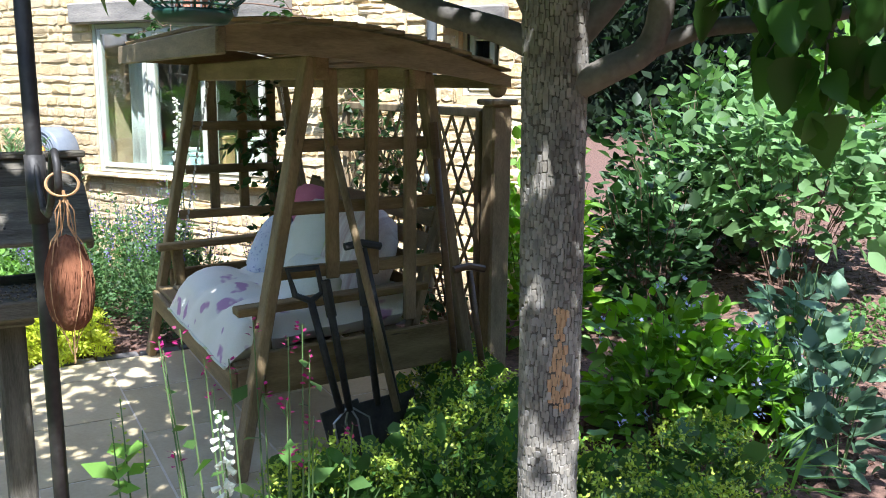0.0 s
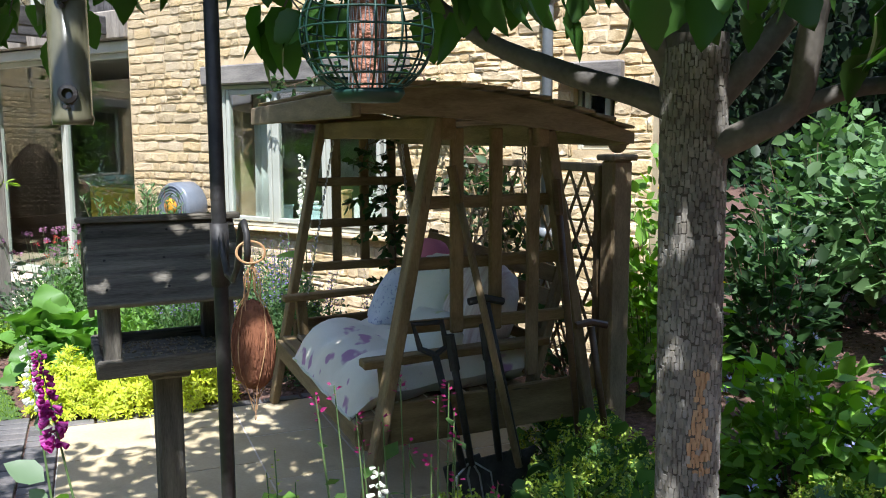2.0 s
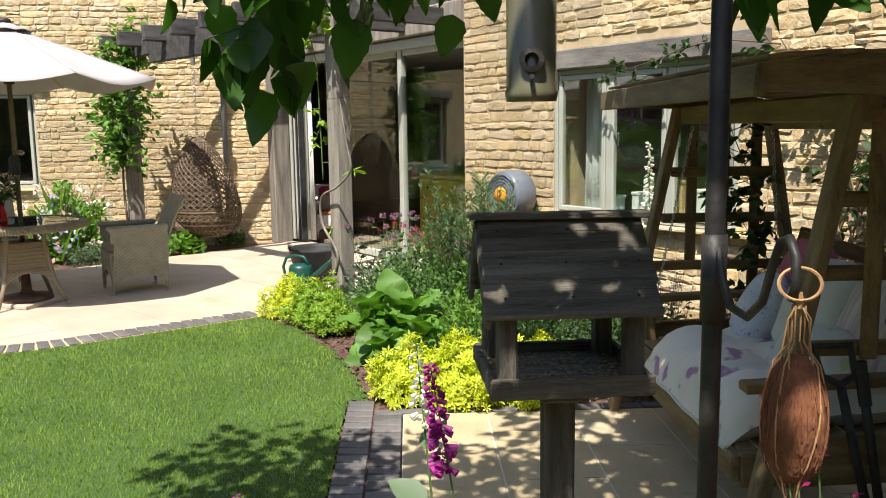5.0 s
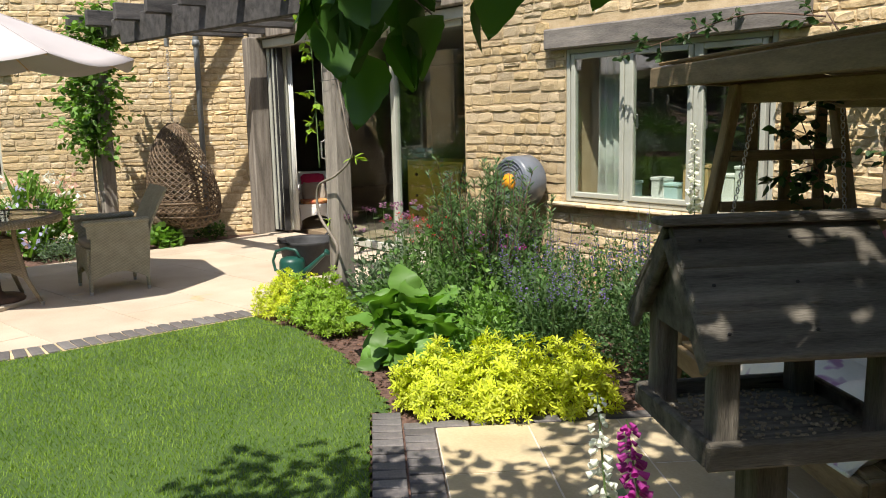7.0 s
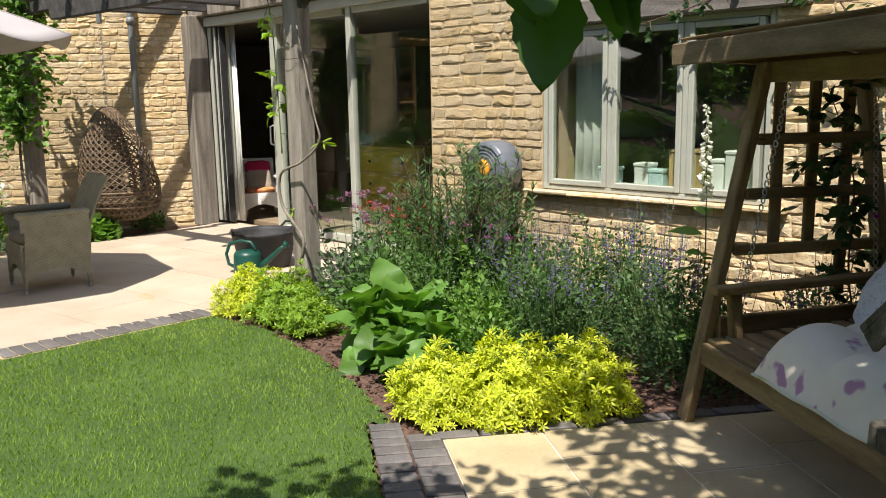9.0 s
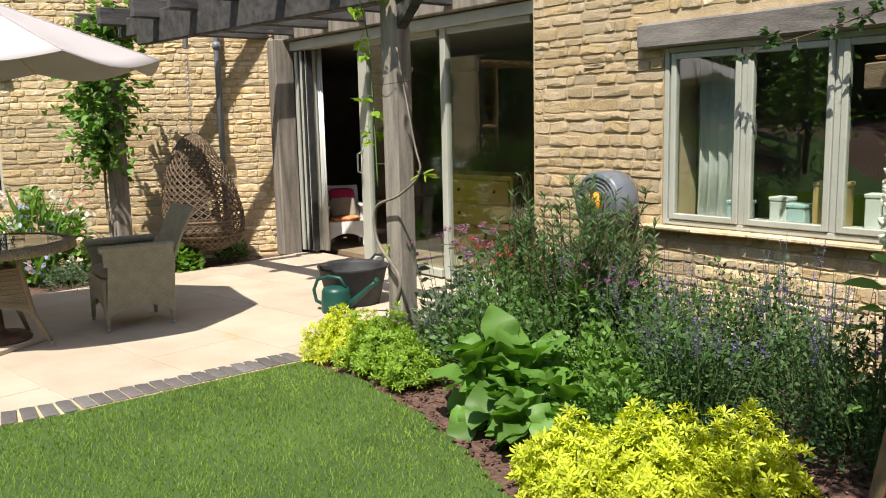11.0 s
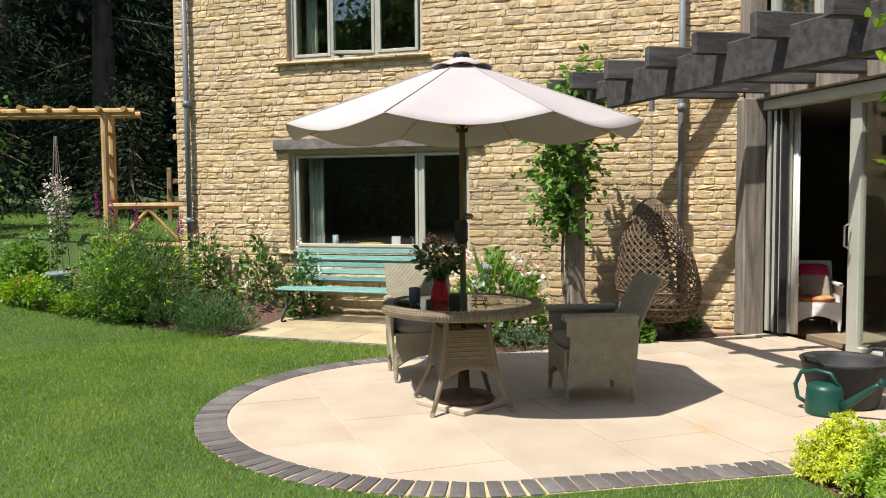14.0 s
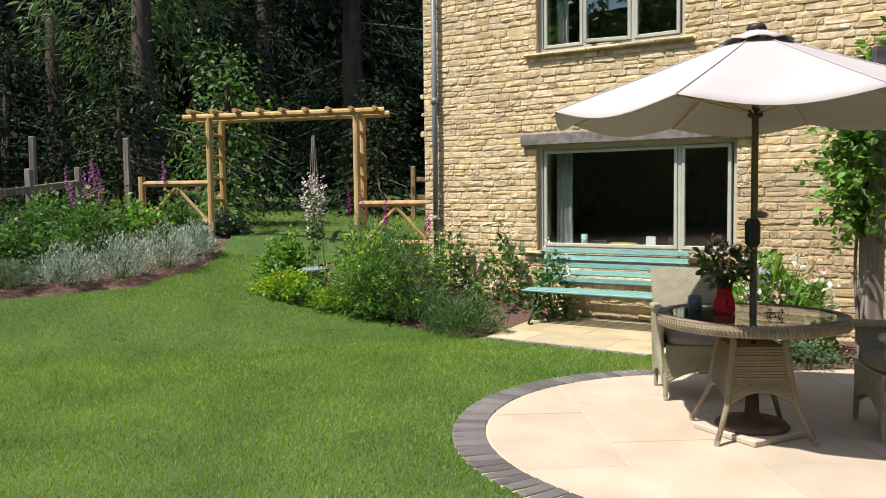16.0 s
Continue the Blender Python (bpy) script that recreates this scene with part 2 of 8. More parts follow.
ORANGE = surf("orange_plastic", (0.75, 0.27, 0.01), (0.85, 0.35, 0.02), 0.4, 6, 60, 0.04)
YELLOWP = surf("mustard_paint", (0.42, 0.29, 0.04), (0.52, 0.38, 0.07), 0.55, 5, 60, 0.06)
ROOMWALL = surf("room_plaster", (0.32, 0.3, 0.27), (0.4, 0.38, 0.34), 0.9, 3, 60, 0.03)
ROOMFLOOR = surf("room_floor", (0.22, 0.16, 0.1), (0.32, 0.25, 0.17), 0.6, 3, 60, 0.05)
DARKWOOD = surf("dark_polished_wood", (0.06, 0.032, 0.018), (0.13, 0.075, 0.042), 0.45, 4, 50, 0.1, (1, 1, 5))
HONEYWOOD = surf("honey_wood", (0.42, 0.26, 0.11), (0.52, 0.35, 0.17), 0.55, 4, 50, 0.1, (1, 1, 5))
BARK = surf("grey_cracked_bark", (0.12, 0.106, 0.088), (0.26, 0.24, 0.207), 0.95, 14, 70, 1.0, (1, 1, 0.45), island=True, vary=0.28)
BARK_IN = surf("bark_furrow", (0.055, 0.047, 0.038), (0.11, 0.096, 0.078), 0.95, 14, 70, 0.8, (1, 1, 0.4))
SCAR = surf("bare_orange_wood", (0.30, 0.17, 0.08), (0.5, 0.33, 0.19), 0.85, 20, 90, 0.5, (2, 2, 0.5))
LIMB = surf("smooth_cherry_bark", (0.05, 0.043, 0.036), (0.14, 0.122, 0.1), 0.7, 6, 60, 0.35, (1, 1, 1))
WOODTRUNK = surf("conifer_bark", (0.045, 0.034, 0.025), (0.11, 0.085, 0.062), 0.95, 6, 50, 0.8, (1, 1, 0.3))
PEANUT = surf("peanuts", (0.24, 0.09, 0.05), (0.42, 0.2, 0.13), 0.7, 60, 120, 0.8)
COIR = surf("coir_fibre", (0.09, 0.03, 0.014), (0.22, 0.085, 0.04), 0.95, 14, 120, 0.9, (2, 2, 0.5))
RAFFIA = surf("raffia", (0.28, 0.14, 0.06), (0.45, 0.27, 0.13), 0.8, 14, 100, 0.4)
TUBEPLAS = surf("smoked_tube", (0.075, 0.07, 0.04), (0.14, 0.13, 0.085), 0.18, 7, 60, 0.02, (1, 1, 0.6))
CAGEGREEN = surf("dark_green_wire", (0.008, 0.03, 0.02), (0.015, 0.05, 0.035), 0.45, 20, 60, 0.1)
PAPER = surf("white_card", (0.6, 0.6, 0.57), (0.75, 0.75, 0.72), 0.8, 5, 60, 0.03)
AQUA = surf("pale_aqua_card", (0.35, 0.5, 0.5), (0.5, 0.62, 0.62), 0.8, 5, 60, 0.03)
ROOFTILE = surf("stone_slate", (0.12, 0.105, 0.085), (0.24, 0.215, 0.175), 0.9, 5, 50, 0.6)
GLASS = glazing("window_glass", (0.86, 0.92, 0.89), 0.13)
DOORGLASS = glazing("door_glass", (0.86, 0.92, 0.89), 0.06)
CLEAR = glazing("tumbler_glass", (0.95, 0.97, 0.97), 0.03)
SEED = surf("bird_seed", (0.2, 0.15, 0.09), (0.4, 0.33, 0.22), 0.9, 90, 200, 0.6)


def leafm(name, c, spread=0.45, trans=0.35, rough=0.5):
    return leafy(name, tuple(v * (1 - spread) for v in c), tuple(v * (1 + spread) for v in c), trans, rough)


L_CHERRY = leafm("cherry_leaf", (0.048, 0.112, 0.02), 0.35, 0.46, 0.4)
L_GOLD = leafm("golden_leaf", (0.50, 0.55, 0.045), 0.36, 0.35)
L_LIME = leafm("lime_leaf", (0.2, 0.32, 0.03), 0.4)
L_MID = leafm("mid_green_leaf", (0.075, 0.15, 0.035), 0.45)
L_VIB = leafm("pale_shrub_leaf", (0.14, 0.235, 0.09), 0.5)
L_FRESH = leafm("fresh_green_leaf", (0.13, 0.245, 0.045), 0.4)
L_HONESTY = leafm("honesty_leaf", (0.165, 0.31, 0.04), 0.4)
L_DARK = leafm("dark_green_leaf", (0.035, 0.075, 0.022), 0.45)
L_GREY = leafm("grey_green_leaf", (0.11, 0.16, 0.09), 0.4)
L_SILVER = leafm("silver_leaf", (0.33, 0.38, 0.30), 0.45, 0.2)
L_BLUE = leafm("glaucous_leaf", (0.10, 0.17, 0.10), 0.35)
L_CAT = leafm("catmint_leaf", (0.065, 0.125, 0.042), 0.5)
L_ROSEM = leafm("needle_leaf", (0.085, 0.155, 0.055), 0.4)
# wood's shade painted as near-black leaf colours; the last is brightened as sunlit
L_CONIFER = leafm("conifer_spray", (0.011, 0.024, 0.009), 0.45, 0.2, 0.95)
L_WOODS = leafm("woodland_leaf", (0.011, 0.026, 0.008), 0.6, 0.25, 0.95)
L_FARW = leafm("shade_painted_wood_leaf", (0.008, 0.015, 0.006), 0.5, 0.15, 0.9)
L_CONLIT = leafm("sun_painted_conifer_spray", (0.10, 0.155, 0.055), 0.4, 0.25, 0.8)
L_BROAD = leafm("broad_green_leaf", (0.11, 0.225, 0.04), 0.3)
P_VIOLET = leafm("violet_petal", (0.15, 0.11, 0.29), 0.35)
P_MAUVE = leafm("mauve_petal", (0.42, 0.32, 0.62), 0.25)
P_BLUEP = leafm("lilac_petal", (0.52, 0.5, 0.75), 0.2)
P_MAGENTA = leafm("magenta_petal", (0.36, 0.045, 0.25), 0.35)
P_CAMPION = leafm("campion_petal", (0.30, 0.02, 0.12), 0.35)
P_PINKP = leafm("blush_petal", (0.75, 0.5, 0.42), 0.2)
P_WHITE = leafm("white_petal", (0.75, 0.76, 0.68), 0.12)
P_FOXG = leafm("pale_foxglove_petal", (0.45, 0.16, 0.40), 0.5)
P_CLEM = leafm("clematis_petal", (0.66, 0.56, 0.55), 0.2)
P_RED = leafm("red_petal", (0.55, 0.03, 0.05), 0.3)
P_YELLOW = leafm("yellow_petal", (0.7, 0.5, 0.02), 0.2)
P_LIMEF = leafm("lime_flower", (0.34, 0.42, 0.06), 0.3)
P_DUSTY = leafm("dusty_purple_head", (0.3, 0.15, 0.24), 0.3)
STEM = surf("green_stem", (0.06, 0.11, 0.03), (0.12, 0.18, 0.06), 0.7, 8, 60, 0.1)
STEM_R = surf("red_stem", (0.09, 0.05, 0.035), (0.15, 0.09, 0.06), 0.7, 8, 60, 0.1)


# ---- mesh tools ----
class Mesh:
    """Collects pieces of one part."""

    def __init__(self):
        self.v, self.f = [], []

    def add(self, verts, faces, m=None):
        n = len(self.v)
        self.v += [tuple(m @ Vector(p)) for p in verts] if m else [tuple(p) for p in verts]
        self.f += [tuple(i + n for i in f) for f in faces]
        return self

    def box(self, c, size, rot=(0, 0, 0), bevel=0.006, jitter=0.0):
        """A box with chamfered edges, centred at c."""
        h = [s / 2 for s in size]
        b = min(bevel, min(h) * 0.6)
        m = pose(*c, *rot)
        vs, ix = [], {}
        for sx in (-1, 1):
            for sy in (-1, 1):
                for sz in (-1, 1):
                    j = [rnd.uniform(-jitter, jitter) for _ in range(3)]
                    for a in range(3):
                        p = [sx * (h[0] - b) + j[0], sy * (h[1] - b) + j[1], sz * (h[2] - b) + j[2]]
                        p[a] += (sx, sy, sz)[a] * b
                        ix[sx, sy, sz, a] = len(vs)
                        vs.append(p)
        fs = []
        for s in (-1, 1):
            q = [(-1, -1), (1, -1), (1, 1), (-1, 1)]
            q = q if s > 0 else q[::-1]
            fs.append([ix[s, y, z, 0] for y, z in q])
            fs.append([ix[x, s, z, 1] for z, x in q])
            fs.append([ix[x, y, s, 2] for x, y in q])
        for s in (-1, 1):
            for t in (-1, 1):
                e = s * t > 0
                r = [ix[s, t, -1, 0], ix[s, t, -1, 1], ix[s, t, 1, 1], ix[s, t, 1, 0]]
                fs.append(r if e else r[::-1])
                r = [ix[-1, s, t, 1], ix[-1, s, t, 2], ix[1, s, t, 2], ix[1, s, t, 1]]
                fs.append(r if e else r[::-1])
                r = [ix[t, -1, s, 2], ix[t, -1, s, 0], ix[t, 1, s, 0], ix[t, 1, s, 2]]
                fs.append(r if e else r[::-1])
        for sx in (-1, 1):
            for sy in (-1, 1):
                for sz in (-1, 1):
                    r = [ix[sx, sy, sz, a] for a in range(3)]
                    fs.append(r if sx * sy * sz > 0 else r[::-1])
        return self.add(vs, fs, m)

    def beam(self, a, b, w, h, bevel=0.006, up=(0, 0, 1), jitter=0.0):
        """A squared timber from a to b, w across and h in the up direction."""
        a, b = Vector(a), Vector(b)
        y = (b - a).normalized()
        x = y.cross(Vector(up)).normalized()
        z = x.cross(y)
        m = Matrix((x, y, z)).transposed().to_4x4()
        m.translation = (a + b) / 2
        t = Mesh().box((0, 0, 0), (w, (b - a).length, h), bevel=bevel, jitter=jitter)
        return self.add(t.v, t.f, m)

    def tube(self, pts, r, n=8, caps=True):
        """A round bar along pts; r: one radius, or one for each point."""
        pts = [Vector(p) for p in pts]
        rs = [r] * len(pts) if isinstance(r, (int, float)) else list(r)
        vs, fs, side = [], [], None
        for i, p in enumerate(pts):
            d = (pts[min(i + 1, len(pts) - 1)] - pts[max(i - 1, 0)])
            d = d.normalized() if d.length > 1e-9 else Vector((0, 0, 1))
            if side is None:
                side = d.cross(Vector((0.3, 0.9, 0.31)))
            side = (side - d * side.dot(d)).normalized()
            o = d.cross(side)
            vs += [p + rs[i] * (math.cos(2 * math.pi * k / n) * side + math.sin(2 * math.pi * k / n) * o) for k in range(n)]
        for i in range(len(pts) - 1):
            for k in range(n):
                fs.append((i * n + k, i * n + (k + 1) % n, (i + 1) * n + (k + 1) % n, (i + 1) * n + k))
        if caps:
            fs += [tuple(range(n - 1, -1, -1)), tuple(range(len(vs) - n, len(vs)))]
        return self.add(vs, fs)

    def lathe(self, profile, c=(0, 0, 0), n=24, m=None):
        """A turned shape from (radius, height) pairs."""
        vs, fs = [], []
        for r, z in profile:
            vs += [(c[0] + r * math.cos(2 * math.pi * k / n), c[1] + r * math.sin(2 * math.pi * k / n), c[2] + z) for k in range(n)]
        for i in range(len(profile) - 1):
            for k in range(n):
                fs.append((i * n + k, i * n + (k + 1) % n, (i + 1) * n + (k + 1) % n, (i + 1) * n + k))
        return self.add(vs, fs, m)

    def ball(self, c, size, n=10, rot=(0, 0, 0), power=1.0, lump=0.0):
        """A rounded body; a power under 1 makes it boxier, like a cushion."""
        vs, fs = [], []
        sp = lambda v: math.copysign(abs(v) ** power, v)  # noqa: E731
        for i in range(n + 1):
            a = math.pi * i / n
            for k in range(2 * n):
                b = math.pi * k / n
                u = 1 + lump * noise.noise((3 * math.sin(a) * math.cos(b) + c[0] * 9, 3 * math.sin(a) * math.sin(b), 3 * math.cos(a)))
                vs.append((size[0] / 2 * sp(math.sin(a)) * sp(math.cos(b)) * u, size[1] / 2 * sp(math.sin(a)) * sp(math.sin(b)) * u, size[2] / 2 * sp(math.cos(a)) * u))
        for i in range(n):
            for k in range(2 * n):
                fs.append((i * 2 * n + k, (i + 1) * 2 * n + k, (i + 1) * 2 * n + (k + 1) % (2 * n), i * 2 * n + (k + 1) % (2 * n)))
        return self.add(vs, fs, pose(*c, *rot))

    def ring(self, c, R, r, rot=(0, 0, 0), n=20, m=6, arc=1.0):
        pts = [(R * math.cos(2 * math.pi * arc * k / n), R * math.sin(2 * math.pi * arc * k / n), 0) for k in range(n + 1)]
        q = pose(*c, *rot)
        return self.tube([q @ Vector(p) for p in pts], r, m)

    def prism(self, poly, z0, z1):
        """A slab over a plan outline (anticlockwise)."""
        n = len(poly)
        vs = [(x, y, z0) for x, y in poly] + [(x, y, z1) for x, y in poly]
        return self.add(vs, [tuple(range(n - 1, -1, -1)), tuple(range(n, 2 * n))] + [(i, (i + 1) % n, n + (i + 1) % n, n + i) for i in range(n)])

    def data(self, name, material, smooth=False):
        me = bpy.data.meshes.new(name)
        me.from_pydata(self.v, [], self.f)
        me.materials.append(material)
        if smooth:
            me.polygons.foreach_set("use_smooth", [True] * len(me.polygons))
        me.update()
        return me


def array_mesh(name, verts, faces, material):
    """A large mesh from arrays; all faces have one number of corners."""
    verts, faces = np.asarray(verts, np.float32), np.asarray(faces, np.int32)
    me = bpy.data.meshes.new(name)
    me.vertices.add(len(verts))
    me.vertices.foreach_set("co", verts.ravel())
    k = faces.shape[1]
    me.loops.add(faces.size)
    me.loops.foreach_set("vertex_index", faces.ravel())
    me.polygons.add(len(faces))
    me.polygons.foreach_set("loop_start", np.arange(0, faces.size, k, dtype=np.int32))
    me.polygons.foreach_set("loop_total", np.full(len(faces), k, np.int32))
    me.materials.append(material)
    me.update(calc_edges=True)
    me.validate()
    return me


GROWTH = ("stem_growth", "blossom", "twig_growth", "limb_growth", "bark", "foliage", "crown", "woven_side", "woven_back", "woven_apron", "woven_upper")


def part(name, mesh, material, parent, label="", smooth=False):
    ob = new(name, mesh.data(name, material, smooth) if isinstance(mesh, Mesh) else mesh)
    ob.parent = parent
    return tagged(ob, label, kind="stuff" if name in GROWTH else "")


def thing(name, label, category, m=None, group="", kind=""):
    ob = new(name)
    ob.empty_display_size = 0.1
    if m is not None:
        ob.matrix_basis = m
    return tagged(ob, label, category, group, kind)


def single(name, mesh, material, label, category="", kind="", smooth=False, group=""):
    ob = new(name, mesh.data(name, material, smooth) if isinstance(mesh, Mesh) else mesh)
    return tagged(ob, label, category, group, kind)


# ---- the plan ----
WB = 5.94  # face of the wall with the doors
J = Vector((-10.95, 5.93))  # inner corner of the two walls
AD, AN = Vector((-0.5, -0.8660)), Vector((0.8660, -0.5))  # along the window wall, and out of it
AYAW = math.degrees(math.atan2(-AD.y, -AD.x))
U, V = Vector((0.826, -0.563)), Vector((0.563, 0.826))  # the small terrace's own axes
UYAW = math.degrees(math.atan2(U.y, U.x))
T0 = Vector((-3.84, 3.26))  # the small terrace's corner
PC, PR = Vector((-8.53, 2.30)), 1.68  # the round end of the patio


def on_a(s, out, z=0.0):
    p = J + AD * s + AN * out
    return Vector((p.x, p.y, z))


def on_t(u, v, z=0.0):
    p = T0 + U * u + V * v
    return Vector((p.x, p.y, z))


def smooth01(v, a, b):
    t = np.clip((v - a) / (b - a), 0, 1)
    return t * t * (3 - 2 * t)


def gz(x, y):
    """Height of the ground: it climbs towards the arch and to the shrubbery."""
    x, y = np.asarray(x, float), np.asarray(y, float)
    p = -0.85 * x - 0.53 * y
    z = 0.22 * np.clip(p - 10.5, 0, 4.3) + 0.05 * np.clip(p - 14.8, 0, 40)
    z = z * smooth01(-x, 10.5, 12.0)
    q = 0.10 * np.clip(y - 4.4, 0, 12) * smooth01(x, -1.6, -0.4)
    return z + q


def inside(poly, x, y):
    """Which of the points lie within the outline."""
    hit = np.zeros(np.shape(x), bool)
    for (x1, y1), (x2, y2) in zip(poly, poly[1:] + poly[:1]):
        if y1 != y2:
            hit ^= ((y1 > y) != (y2 > y)) & (x < (x2 - x1) * (y - y1) / (y2 - y1) + x1)
    return hit


PATIO = [(PC.x + PR * math.cos(a), PC.y + PR * math.sin(a)) for a in np.linspace(math.radians(168), math.radians(360), 40)]
PATIO += [(-6.85, 3.75), (-6.80, 4.70), (-6.70, 5.97), (-10.72, 5.97), (-10.50, 4.6), (-10.33, 3.3)]
BED_DOOR = [(-6.86, 3.68), (-6.0, 3.74), (-5.24, 3.62), (-4.7, 3.46), (-4.25, 3.28), (-4.0, 3.16), tuple(on_t(0, 0)[:2]), tuple(on_t(-0.02, 1.3)[:2]), (-2.6, 5.0), (-2.3, 5.95), (-6.72, 5.95), (-6.82, 4.7)]
BED_WALL = [(-10.36, 3.0), (-10.52, 4.6), (-10.80, 5.75), tuple(on_a(0, 0)[:2]), tuple(on_a(3.0, 0)[:2]), tuple(on_a(3.0, 0.75)[:2]), (-11.0, 2.3), (-10.5, 2.45)]
PAD = [(-12.02, 0.55), (-11.05, 2.06), (-11.2, 2.45), tuple(on_a(3.2, 0.02)[:2]), tuple(on_a(5.4, 0.02)[:2])]
BED_LEFT = [(-12.02, 0.5), (-12.3, 0.1), (-12.55, -0.6), (-12.7, -1.2), (-12.9, -1.9), (-13.4, -2.2), (-14.1, -1.9), (-14.9, -1.5), (-15.6, -1.2), (-15.6, -0.4), (-14.6, -0.35), tuple(on_a(5.4, 0.02)[:2])]
BED_FAR = [(-11.5, -5.3), (-12.05, -4.35), (-12.7, -3.55), (-13.8, -3.1), (-15.2, -3.25), (-17.0, -3.5), (-17.2, -6.0), (-13.5, -8.0), (-11.2, -6.5)]
TERRACE = [tuple(on_t(a, b)[:2]) for a, b in ((0, 0), (3.4, 0), (3.4, 2.4), (0, 2.4))]
STRIP = [tuple(on_t(a, b)[:2]) for a, b in ((-0.36, -0.31), (3.4, -0.31), (3.4, 0), (-0.05, 0))]


# ---- leaf tools ----
DIAMOND = (np.array([(0, 0, 0), (-0.3, 0.5, 0.06), (0.3, 0.5, 0.06), (0, 1, -0.05)]), np.array([(0, 2, 1), (1, 2, 3)]))
OVATE = (np.array([(0, 0, 0), (-0.26, 0.22, 0.05), (0.26, 0.22, 0.05), (-0.34, 0.5, 0.04), (0.34, 0.5, 0.04), (-0.2, 0.8, -0.02), (0.2, 0.8, -0.02), (0, 1.05, -0.12), (0, 0.4, -0.03), (0, 0.75, -0.07)]),
         np.array([(0, 8, 1), (0, 2, 8), (1, 8, 3), (2, 4, 8), (3, 8, 9), (8, 4, 9), (3, 9, 5), (4, 6, 9), (5, 9, 7), (9, 6, 7)]))
SWORD = (np.array([(-0.02, 0, 0), (0.02, 0, 0), (-0.028, 0.5, 0.0), (0.028, 0.5, 0.0), (0, 1, -0.1)]), np.array([(0, 1, 3), (0, 3, 2), (2, 3, 4)]))
LANCE = (np.array([(0, 0, 0), (-0.09, 0.35, 0.02), (0.09, 0.35, 0.02), (-0.07, 0.7, -0.03), (0.07, 0.7, -0.03), (0, 1, -0.15)]), np.array([(0, 2, 1), (1, 2, 4), (1, 4, 3), (3, 4, 5)]))
ROUND = (np.array([(0, 0.45, -0.08), *[(0.5 * math.sin(a) * (1 + 0.1 * (k % 2)), 0.5 - 0.5 * math.cos(a) * (1 + 0.1 * (k % 2)), 0.07 * (k % 2)) for k, a in enumerate(np.linspace(0, 2 * math.pi, 11)[:-1])]]),
         np.array([(0, 1 + k, 1 + (k + 1) % 10) for k in range(10)]))

HEART = (OVATE[0] * np.array([1.4, 1, 1]), OVATE[1])


def blade(half, rows, teeth, fold, sag, cup=0.0):
    """A leaf with a midrib, a toothed margin and a pointed tip; half gives its half-width along the length."""
    vs, fs = [], []
    for i in range(rows + 1):
        t = i / rows
        w = half(t) * (1 + teeth * (1 if i % 2 else -1) * (0 < i < rows))
        z = -sag * t * t
        vs += [(-w, t, z + fold * w + cup * math.sin(9 * t) * w), (0, t, z), (w, t, z + fold * w - cup * math.sin(9 * t) * w)]
    for i in range(rows):
        a = 3 * i
        for k in (0, 1):
            fs += [(a + k, a + k + 1, a + k + 4), (a + k, a + k + 4, a + k + 3)]
    return np.array(vs), np.array(fs)


CHERRY = blade(lambda t: 0.36 * math.sin(math.pi * min(1, t ** 0.62)) ** 0.8 if 0 < t < 1 else 0.0, 10, 0.05, 0.30, 0.25)
BROAD = blade(lambda t: 0.50 * math.sin(math.pi * min(1, t ** 0.5 * 0.97 + 0.03)) ** 0.6 if t < 1 else 0.0, 8, 0.02, 0.22, 0.3, 0.25)
_star = []
for _k in range(7):
    _a, _up = 2 * math.pi * _k / 6, (0.45 if _k < 6 else 1.5)
    _d = np.array((math.cos(_a), _up, math.sin(_a))) / math.hypot(1, _up)
    _o = np.array((-math.sin(_a), 0.0, math.cos(_a)))
    _star += [(0, 0, 0), tuple(_d * 0.5 + _o * 0.14), tuple(_d * 0.5 - _o * 0.14), tuple(_d * 0.95 - np.array((0, 0.12, 0)))]
STAR = (np.array(_star), np.array([q for _k in range(7) for q in ((4 * _k, 4 * _k + 1, 4 * _k + 2), (4 * _k + 1, 4 * _k + 3, 4 * _k + 2))]))


def leaf_array(name, P, D, size, mat, tmpl, roll=0.6):
    """Leaves at P that point along D, each with its own size and turn."""
    tv, tf = tmpl
    n = len(P)
    D = D / (np.linalg.norm(D, axis=1, keepdims=True) + 1e-9)
    Z = np.array([0, 0, 1.0]) + roll * rng.normal(size=(n, 3))
    X = np.cross(D, Z)
    X /= np.linalg.norm(X, axis=1, keepdims=True) + 1e-9
    Z = np.cross(X, D)
    s = np.broadcast_to(np.asarray(size, float), (n,))[:, None, None]
    v = P[:, None] + s * (tv[None, :, 0:1] * X[:, None] + tv[None, :, 1:2] * D[:, None] + tv[None, :, 2:3] * Z[:, None])
    f = np.arange(n)[:, None, None] * len(tv) + tf[None]
    return array_mesh(name, v.reshape(-1, 3), f.reshape(-1, tf.shape[1]), mat)


